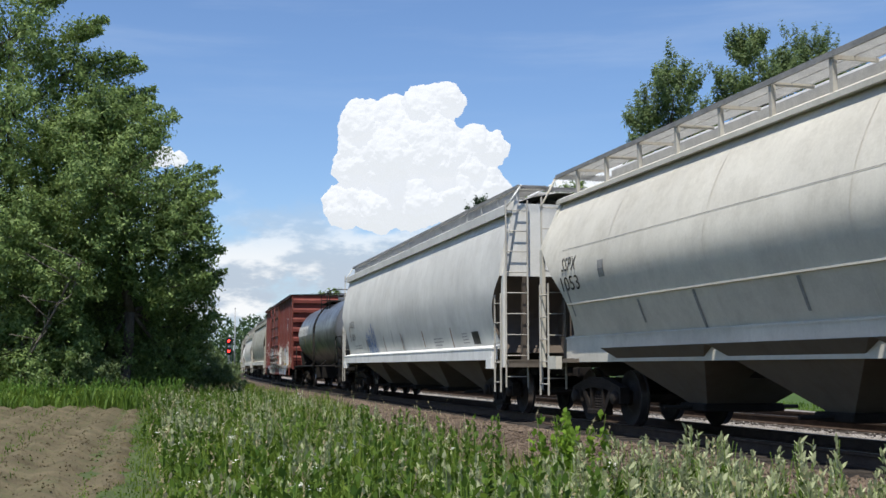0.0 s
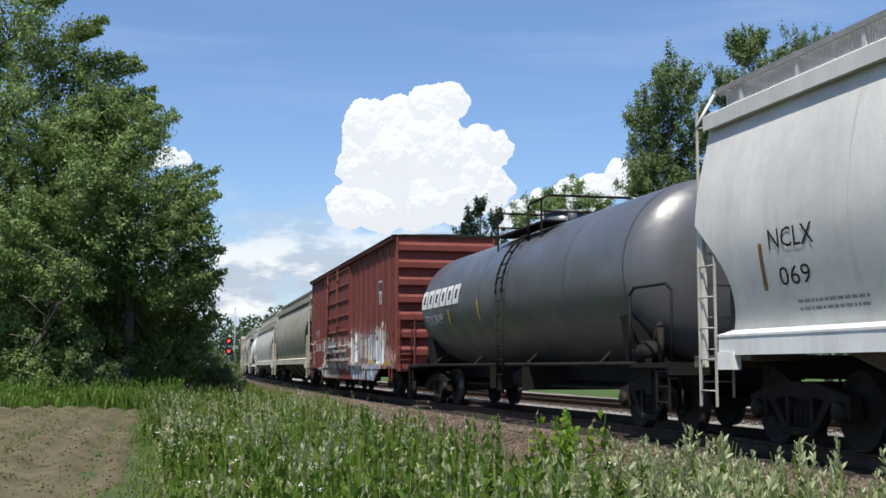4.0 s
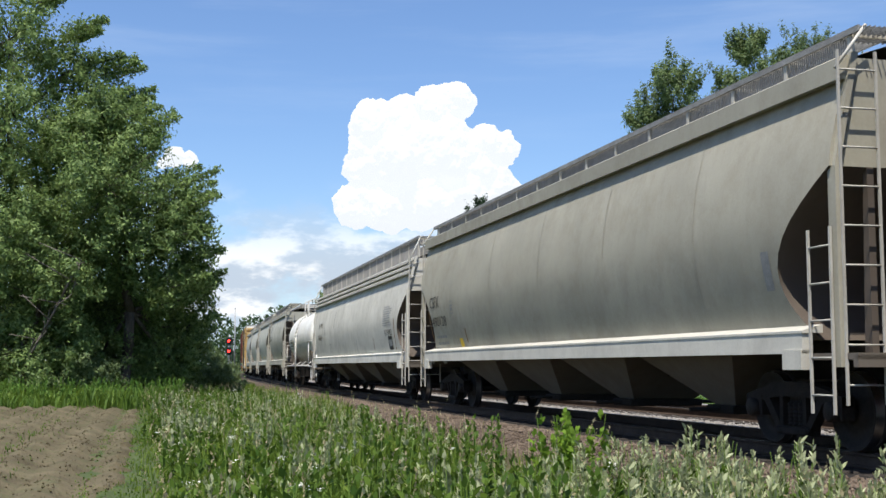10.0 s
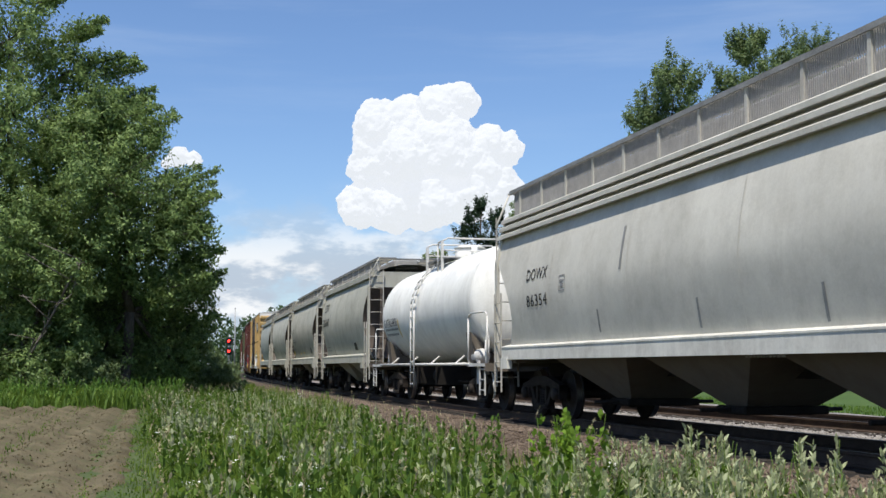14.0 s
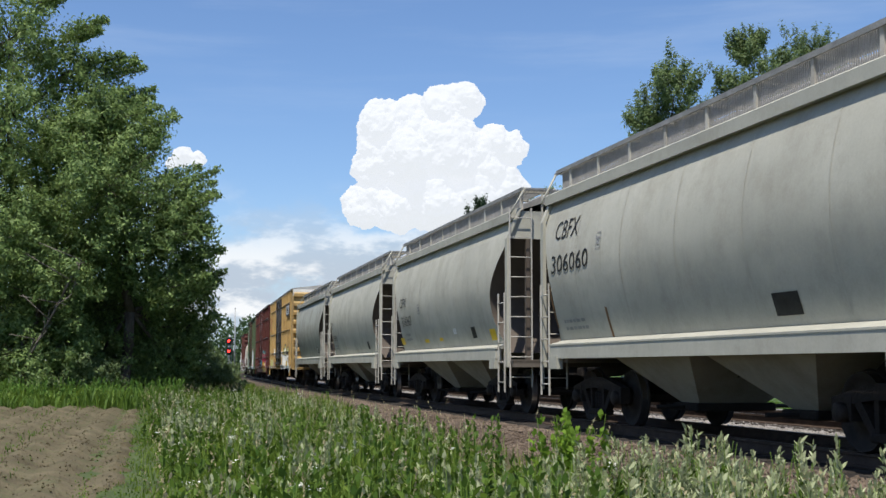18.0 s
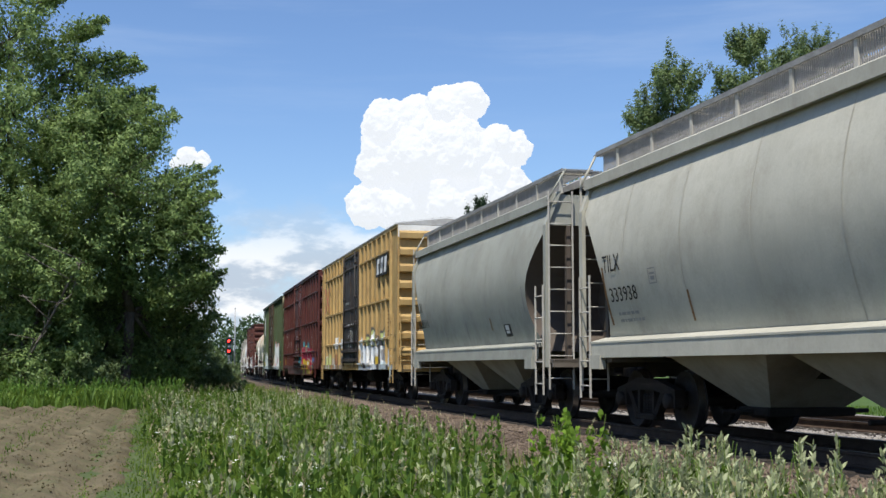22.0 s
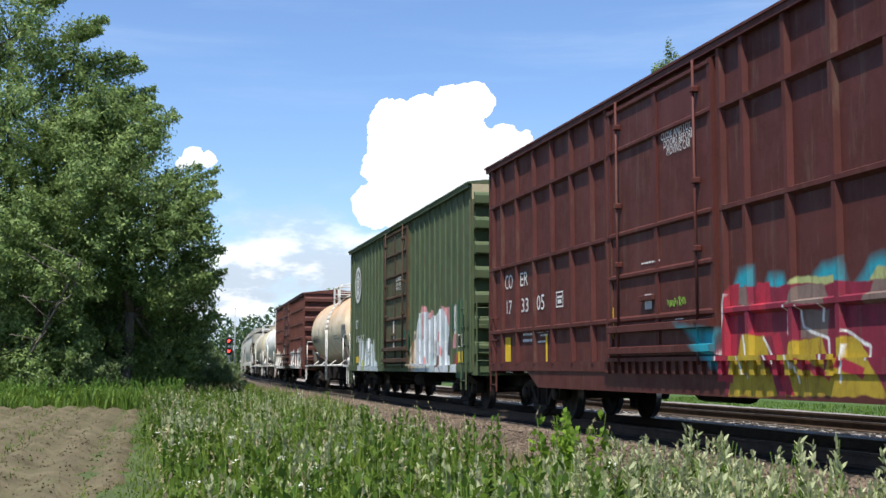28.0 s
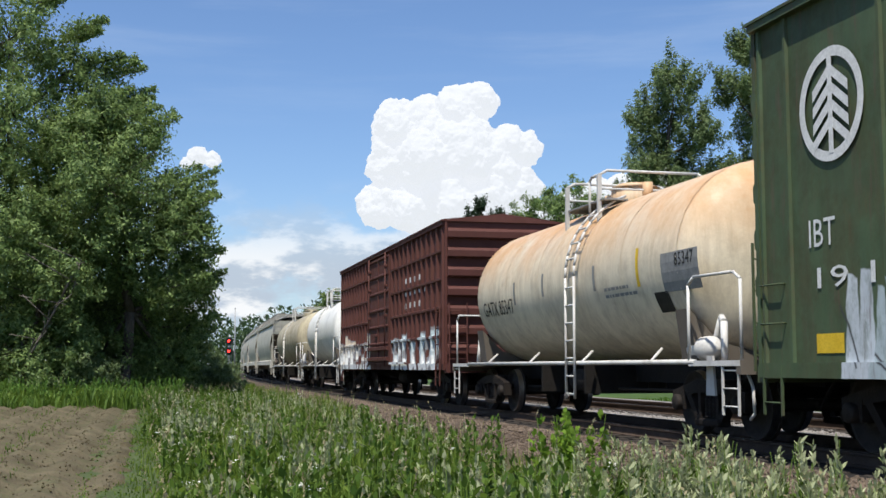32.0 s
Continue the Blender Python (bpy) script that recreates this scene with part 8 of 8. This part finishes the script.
mark(*BUILT[13], "placard", -7.5, -6.97, 1.06, 1.31, M["ink_yellow"])
mark(*BUILT[13], "stripe", -6.74, -6.64, 1.85, 2.38, M["ink_white"], 0.00)
bars(*BUILT[13], -6.23, 2.16, 6, 0.31, 0.025, M["ink_white"], 168)
mark(BUILT[13][0], door_face, "label", 0.12, 0.43, 1.43, 2.31, M["ink_white"])
mark(BUILT[13][0], door_face, "paint_patch", -1.79, -1.15, 1.4, 1.97, M["patch_green"])
end_lettering(BUILT[11][0], "EXCESS HEIGHT CAR", -8.235, 1.30, 0.0, 4.80, 4.92, M["ink_black"])


# ---- plants of the verge ----
RNG = np.random.default_rng(5)


def raw_mesh(name, v, n, sides, mat):
    """A mesh from n equal faces that share no corners."""
    me = bpy.data.meshes.new(name)
    me.vertices.add(len(v))
    me.vertices.foreach_set("co", np.ascontiguousarray(v, np.float32).ravel())
    me.loops.add(n * sides)
    me.loops.foreach_set("vertex_index", np.arange(n * sides, dtype=np.int32))
    me.polygons.add(n)
    me.polygons.foreach_set("loop_start", np.arange(0, n * sides, sides, dtype=np.int32))
    me.materials.append(mat)
    me.update(calc_edges=True)
    return me


def ground_at(w):
    return bed(w) - 0.02


def bare(s, w):
    """The strip of open stone that runs from the ballast down into the verge."""
    lo = -5.7 + 0.31 * (s - 11)
    x, y, _ = along(s, w)
    spill = (y > 8.5) & (y < 16) & (np.abs(x - 0.055 * y) < 0.022 * y)
    return spill | ((s > 11.5) & (s < 17.5) & (w > lo) & (w < lo + 0.75)) | ((s >= 15) & (s < 30) & (w > -3.9))


def blades(name, label, n, s_range, w_range, tall, wide, mat, bend=0.35, near=1.6, category="grass", keep=None, dz=0.0):
    """Grass: each blade is one strip that narrows and bends over. Denser nearby."""
    s = s_range[0] + (s_range[1] - s_range[0]) * RNG.uniform(0, 1, n) ** near
    w = RNG.uniform(*w_range, n)
    if keep is not None:
        ok = keep(s, w)
        s, w = s[ok], w[ok]
        n = len(s)
    x, y, _ = along(s, w)
    z = ground_at(w) + dz
    patchy = 0.75 + 0.5 * np.sin(x * 0.9 + 1.3 * np.sin(y * 0.37)) * np.sin(y * 0.31 + x * 0.4)
    h = tall * RNG.uniform(0.45, 1.15, n) * (0.42 + 0.68 * patchy)
    # a low swath where the stone has spilled down into the verge
    h = h * (1 - 0.6 * np.exp(-((x - 0.055 * y) / (0.022 * y)) ** 2) * ((y > 7.5) & (y < 16)))
    if w_range[0] > -12 and w_range[0] < -8:
        h = h * np.clip((w + 9.3) / 2.6, 0.25, 1.0)
    a = RNG.uniform(0, 2 * np.pi, n)
    lean = bend * RNG.uniform(0.1, 1.0, n) * h
    dx, dy = np.cos(a), np.sin(a)
    px, py = -dy, dx
    wd = wide * RNG.uniform(0.6, 1.4, n)
    lev = ((0.0, 1.0, 0.0), (0.45, 0.85, 0.22), (0.8, 0.5, 0.62), (1.0, 0.05, 1.0))
    cols = []
    for up, ww, ln in lev:
        c = np.stack([x + dx * lean * ln, y + dy * lean * ln, z + h * up * (1 - 0.15 * ln)], 1)
        o = np.stack([px * wd * ww, py * wd * ww, 0 * px], 1)
        cols.append((c - o, c + o))
    # one strip of eight corners a blade, so that a blade is one island
    verts = np.stack([cols[0][0], cols[0][1], cols[1][0], cols[1][1], cols[2][0], cols[2][1], cols[3][0], cols[3][1]], 1).reshape(-1, 3)
    base = (np.arange(n) * 8)[:, None, None]
    quads = (base + np.array([[0, 1, 3, 2], [2, 3, 5, 4], [4, 5, 7, 6]])[None]).reshape(-1, 4)
    me = bpy.data.meshes.new(name)
    me.vertices.add(len(verts))
    me.vertices.foreach_set("co", np.ascontiguousarray(verts, np.float32).ravel())
    me.loops.add(quads.size)
    me.loops.foreach_set("vertex_index", quads.ravel().astype(np.int32))
    me.polygons.add(len(quads))
    me.polygons.foreach_set("loop_start", np.arange(0, quads.size, 4, dtype=np.int32))
    me.polygons.foreach_set("use_smooth", np.ones(len(quads), bool))
    me.materials.append(mat)
    me.update(calc_edges=True)
    return tagged(new(name, me), label, category, kind="stuff")


blades("grass", "tall green grass on the verge between field and track", 95000, (4.5, 78), (-8.9, -2.95), 0.58, 0.011, M["blade"], near=1.7, keep=lambda s, w: (w < -3.0 - 2.7 * np.clip((16 - s) / 9, 0, 1)) & (RNG.uniform(0, 1, len(s)) < np.clip((w + 9.0) * 0.6, 0.12, 1)) & ~bare(s, w))
blades("grass", "green grass on the verge beside the line", 14000, (-9, 5), (-7.6, -3.1), 0.5, 0.011, M["blade"], near=1.0)
blades("grass", "short grass creeping into the edge of the field", 16000, (6, 50), (-10.4, -8.2), 0.22, 0.009, M["blade"])
blades("grass", "short grass among the stones at the edge of the ballast", 5000, (6, 60), (-3.9, -3.0), 0.28, 0.008, M["blade"])
blades("dry_grass", "short dry grass and stubble along the edge of the field", 4500, (8, 48), (-10.0, -8.0), 0.22, 0.009, M["straw"])
blades("weeds", "tall green weeds in front of the trackside trees", 13000, (45, 60), (-40, -7.5), 1.0, 0.035, M["weed"], 0.7, near=1.0, category="weeds")
blades("weeds", "green weeds along the line below the trees", 12000, (55, 130), (-9.0, -4.2), 0.75, 0.03, M["weed"], near=1.2, category="weeds")
blades("dry_grass", "pale dry grass stems by the ballast", 700, (16, 40), (-4.6, -3.3), 0.75, 0.006, M["straw"], 0.2)
blades("lawn_grass", "short lawn beyond the far track", 14000, (6, 60), (11.6, 20), 0.2, 0.02, M["weed"])
blades("sprouts", "small green sprouts scattered on the bare field", 9000, (8, 44), (-24, -10.2), 0.09, 0.012, M["weed"], 0.8, dz=0.14)

blades("sprouts", "small green sprouts along the edge of the bare field", 3500, (8, 46), (-10.3, -8.5), 0.12, 0.012, M["weed"], 0.8, dz=0.05)


def leaf_plates(base, along_v, length, width, fold=0.15):
    """Leaf-shaped hexagons from base points along given ways."""
    n = len(base)
    up = np.tile(np.array([[0.0, 0.0, 1.0]]), (n, 1)) + 0.3 * RNG.normal(size=(n, 3))
    side = np.cross(along_v, up)
    side /= np.linalg.norm(side, axis=1, keepdims=True) + 1e-9
    nrm = np.cross(side, along_v)
    L, W = length[:, None], width[:, None]
    return np.stack([base, base + along_v * L * 0.3 + side * W + nrm * W * fold, base + along_v * L * 0.7 + side * W * 0.55 + nrm * W * fold - np.array([0, 0, 0.05]) * L,
                     base + along_v * L - np.array([0, 0, 0.16]) * L, base + along_v * L * 0.7 - side * W * 0.55 + nrm * W * fold - np.array([0, 0, 0.05]) * L, base + along_v * L * 0.3 - side * W + nrm * W * fold], 1)


def weed_leaves(x, y, z, h, leaves, length, width, lift, spread=1.0, tip=0.62):
    """Leaves set round upright stems; the last third of each stem carries the paler ones."""
    n = len(x)
    t = RNG.uniform(0.15, 1.0, (n, leaves))
    a = RNG.uniform(0, 2 * np.pi, (n, leaves))
    e = lift + 0.9 * (t - 0.5) + RNG.normal(0, 0.25, (n, leaves))
    base = np.stack([x[:, None] + 0 * t, y[:, None] + 0 * t, z[:, None] + h[:, None] * t], 2)
    way = np.stack([np.cos(a) * np.cos(e) * spread, np.sin(a) * np.cos(e) * spread, np.sin(e)], 2)
    way /= np.linalg.norm(way, axis=2, keepdims=True)
    ln = length * RNG.uniform(0.6, 1.25, (n, leaves)) * (1.15 - 0.5 * t)
    q = leaf_plates(base.reshape(-1, 3), way.reshape(-1, 3), ln.ravel(), ln.ravel() * width)
    return q, (t.ravel() > tip)


def weed_thing(seed, label, h, stems, leaves, length, width, pale, green=None):
    """One plant: a few stems, green leaves below, paler leaves and buds at the tips."""
    rng = np.random.default_rng(seed)
    t = thing("weed", label, "weed", group="leafy weeds on the verge")
    x, y = rng.normal(0, 0.12, stems), rng.normal(0, 0.12, stems)
    hh = h * rng.uniform(0.75, 1.1, stems)
    for a, b, c in zip(x, y, hh):
        part("stem", Geo().tube((a, b, -0.05), (a * 1.5, b * 1.5, c), 0.007, 5, 0.003), M["weed"], t)
    q, top = weed_leaves(x * 1.25, y * 1.25, 0 * x, hh, leaves, length, width, 0.8)
    for name, ok, mat in (("lower_leaves", ~top, green or M["weed"]), ("tip_leaves", top, M["plume"] if pale else green or M["weed"])):
        v = q[ok].reshape(-1, 3)
        part(name, raw_mesh(name, v, len(v) // 6, 6, mat), None, t)
    return t


def place_weed(proto, s, w, turn, first):
    x, y, _ = along(s, w)
    m = pose(float(x), float(y), float(ground_at(w)), 0, 0, turn)
    if first:
        proto.matrix_basis = m
        return proto
    return copy_thing(proto, m)


PROTOS = [weed_thing(100 + k, "leafy weed with pale whitish tips growing by the ballast", 0.54 + 0.10 * (k % 3), 6, 46, 0.125, 0.16, True) for k in range(4)]
rw = random.Random(3)
k = 0
while k < 84:
    s = 5.8 + 6.4 * rw.random()
    w = rw.uniform(-5.7, -3.1)
    if s > 11 and w < -4.9 + 0.33 * (s - 11):
        continue
    place_weed(PROTOS[k % 4], s, w, rw.uniform(0, 360), k < 4)
    k += 1
GREEN = [weed_thing(130 + k, "bushy green weed among the verge grass", 0.66 + 0.1 * k, 4, 30, 0.13, 0.24, k == 1) for k in range(3)]
for k in range(190):
    s = 6 + 40 * rw.random() ** 1.4
    w = rw.uniform(-8.4, -4.0 - 1.8 * max(0, min(1, (16 - s) / 9)))
    place_weed(GREEN[k % 3], s, w, rw.uniform(0, 360), k < 3)
sap = weed_thing(150, "young sapling with fresh yellow-green leaves beside the track", 0.92, 12, 26, 0.135, 0.40, False, M["fresh_leaf"])
place_weed(sap, 13.2, -3.9, 20, True)
place_weed(sap, 13.6, -3.55, 140, False)


def pale_stalks(s, w, tall, leaves, length, where, tip="pale_leaf"):
    """Upright weeds with narrow whitish leaves."""
    x, y, _ = along(s, w)
    h = RNG.uniform(0.5, 1.0, len(s)) * tall
    q, top = weed_leaves(x, y, ground_at(w), h, leaves, length, 0.14, 0.95, tip=0.70)
    for label, sel, mat in (("green leaves of the upright weeds " + where, ~top, M["weed"]), ("lighter leaf tips of the upright weeds " + where, top, M[tip])):
        v = q[sel].reshape(-1, 3)
        tagged(new("verge_weeds", raw_mesh("verge_weeds", v, len(v) // 6, 6, mat)), label, "weeds", kind="stuff")


vs, vw = 6.5 + 40 * RNG.uniform(0, 1, 3000) ** 1.5, RNG.uniform(-8.3, -3.3, 3000)
ok = ~bare(vs, vw) & (np.sin(vs * 0.8 + 2 * np.sin(vw * 1.1)) + 0.7 * np.sin(vs * 2.3 - 1.7 * vw) + RNG.normal(0, 0.45, 3000) > 0.1)
pale_stalks(vs[ok], vw[ok], 0.80 * np.clip((vw[ok] + 9.3) / 2.6, 0.3, 1.0), 18, 0.115, "on the verge")
pale_stalks(RNG.uniform(46, 58, 1800), RNG.uniform(-34, -7.2, 1800), 1.15, 16, 0.26, "before the trees", "fresh_weed")


def flower_heads(n):
    """White flat flower clusters on thin stalks above the grass."""
    s = 6 + 42 * RNG.uniform(0, 1, n) ** 1.4
    w = RNG.uniform(-8.4, -3.8, n)
    x, y, _ = along(s, w)
    z = ground_at(w) + RNG.uniform(0.45, 0.85, n)
    per = 16
    p = np.stack([x, y, z], 1)[:, None] + RNG.normal(size=(n, per, 3)) * np.array([0.028, 0.028, 0.01])
    p = p.reshape(-1, 3)
    r = RNG.uniform(0.007, 0.014, len(p))[:, None]
    a = RNG.normal(size=(len(p), 3)) * 0.4 + np.array([0, 0, 1.0])
    a /= np.linalg.norm(a, axis=1, keepdims=True)
    b = np.cross(a, [1, 0, 0])
    c = np.cross(a, b)
    v = np.stack([p + b * r, p + c * r, p - b * r, p - c * r], 1).reshape(-1, 3)
    ob = tagged(new("flower_heads", raw_mesh("flower_heads", v, len(p), 4, M["petal"])), "small white wildflower heads above the grass", "flowers", kind="stuff")
    return ob


flower_heads(80)


def seed_heads(n):
    """Pale feathery seed heads on the taller grasses."""
    s = 5 + 45 * RNG.uniform(0, 1, n) ** 1.5
    w = RNG.uniform(-8.6, -3.6, n)
    x, y, _ = along(s, w)
    z = ground_at(w) + RNG.uniform(0.55, 0.9, n)
    per = 8
    k = np.linspace(0, 1, per)[None, :, None]
    a = RNG.uniform(0, 2 * np.pi, n)
    lean = np.stack([np.cos(a), np.sin(a), 2.5 + 0 * a], 1)
    lean /= np.linalg.norm(lean, axis=1, keepdims=True)
    p = (np.stack([x, y, z], 1)[:, None] + lean[:, None] * k * 0.16).reshape(-1, 3)
    way = RNG.normal(size=p.shape) * 0.5 + np.repeat(lean, per, 0)
    way /= np.linalg.norm(way, axis=1, keepdims=True)
    ln = RNG.uniform(0.02, 0.05, len(p))
    v = leaf_plates(p, way, ln, ln * 0.22).reshape(-1, 3)
    return tagged(new("seed_heads", raw_mesh("seed_heads", v, len(p), 6, M["straw"])), "pale grass seed heads over the verge", "grass", kind="stuff")


seed_heads(650)


# ---- ballast stones ----
def stones(name, label, n, s_range, w_range, size, mat, near=1.5):
    s = s_range[0] + (s_range[1] - s_range[0]) * RNG.uniform(0, 1, n) ** near
    w = RNG.uniform(*w_range, n)
    x, y, _ = along(s, w)
    z = bed(w) + 0.008
    r = size * RNG.uniform(0.5, 1.35, n)
    d = np.array([[1, 0, 0], [0, 1, 0], [-1, 0, 0], [0, -1, 0], [0, 0, 1], [0, 0, -1]], float)
    q = RNG.normal(size=(n, 3, 3))
    q, _ = np.linalg.qr(q)
    v = np.einsum("kj,nji->nki", d, q) * (r[:, None, None] * RNG.uniform(0.55, 1.15, (n, 6, 1)))
    v[:, :, 2] *= 0.8
    v += np.stack([x, y, z], 1)[:, None]
    f = np.array([[0, 1, 4], [1, 2, 4], [2, 3, 4], [3, 0, 4], [1, 0, 5], [2, 1, 5], [3, 2, 5], [0, 3, 5]])
    tri = ((np.arange(n) * 6)[:, None, None] + f[None]).reshape(-1, 3)
    me = bpy.data.meshes.new(name)
    me.vertices.add(n * 6)
    me.vertices.foreach_set("co", np.ascontiguousarray(v.reshape(-1, 3), np.float32).ravel())
    me.loops.add(tri.size)
    me.loops.foreach_set("vertex_index", tri.ravel().astype(np.int32))
    me.polygons.add(len(tri))
    me.polygons.foreach_set("loop_start", np.arange(0, tri.size, 3, dtype=np.int32))
    me.materials.append(mat)
    me.update(calc_edges=True)
    return tagged(new(name, me), label, "ballast", kind="stuff")


stones("ballast_stones", "loose grey-brown stones on the ballast shoulder", 26000, (7, 60), (-3.75, -1.5), 0.034, M["stone_brown"])
stones("ballast_stones", "loose grey stones between the two tracks", 20000, (7, 70), (1.6, 3.6), 0.034, M["stone"])


def clods(n):
    """Loose clods of earth and a few pale stones on the field."""
    s = 8 + 38 * RNG.uniform(0, 1, n) ** 1.6
    w = RNG.uniform(-26, -8.9, n)
    x, y, _ = along(s, w)
    r = RNG.uniform(0.008, 0.030, n)
    d = np.array([[1, 0, 0], [0, 1, 0], [-1, 0, 0], [0, -1, 0], [0, 0, 0.8], [0, 0, -0.8]], float)
    v = d[None] * r[:, None, None] * RNG.uniform(0.5, 1.3, (n, 6, 1))
    v += np.stack([x, y, -0.455 + 0.055 * np.sin(w * 2 * np.pi / 0.76) - 0.13 * np.clip((w + 10.6) / 1.8, 0, 1)], 1)[:, None]
    f = np.array([[0, 1, 4], [1, 2, 4], [2, 3, 4], [3, 0, 4], [1, 0, 5], [2, 1, 5], [3, 2, 5], [0, 3, 5]])
    tri = ((np.arange(n) * 6)[:, None, None] + f[None]).reshape(-1, 3)
    me = bpy.data.meshes.new("clods")
    me.from_pydata(v.reshape(-1, 3).tolist(), [], tri.tolist())
    me.materials.append(M["soil"])
    return tagged(new("clods", me), "loose clods of brown earth on the field", "soil", kind="stuff")


clods(14000)


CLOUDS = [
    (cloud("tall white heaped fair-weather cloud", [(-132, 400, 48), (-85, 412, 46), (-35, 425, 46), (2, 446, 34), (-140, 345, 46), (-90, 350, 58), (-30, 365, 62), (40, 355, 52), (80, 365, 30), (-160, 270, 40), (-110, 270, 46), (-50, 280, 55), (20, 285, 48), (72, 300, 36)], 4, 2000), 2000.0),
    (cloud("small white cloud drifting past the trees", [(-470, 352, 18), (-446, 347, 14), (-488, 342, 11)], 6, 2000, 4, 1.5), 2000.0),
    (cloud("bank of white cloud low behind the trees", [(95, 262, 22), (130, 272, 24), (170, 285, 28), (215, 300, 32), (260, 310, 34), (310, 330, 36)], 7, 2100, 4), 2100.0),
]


# ---- what moves ----
def travel(t):
    """How far the train has come since 16 s."""
    return 7.445 * (t - 16.0) - 0.00045 * (t - 16.0) ** 2


def motions():
    for car, s in CARS:
        walk(car, [(t, on_track(s - travel(t))) for t in np.linspace(0.0, 32.0, 17)])
    # wheels roll without slipping
    steps = [2.0 * k / 30 for k in range(481)]
    for wheel, ax in WHEELS:
        walk(wheel, [(t, pose(ax, 0, WHEEL_R, 0, -math.degrees(travel(t) / WHEEL_R) % 360, 0)) for t in steps if t <= 32.0])
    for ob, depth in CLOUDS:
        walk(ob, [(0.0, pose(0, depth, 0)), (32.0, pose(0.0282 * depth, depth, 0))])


motions()
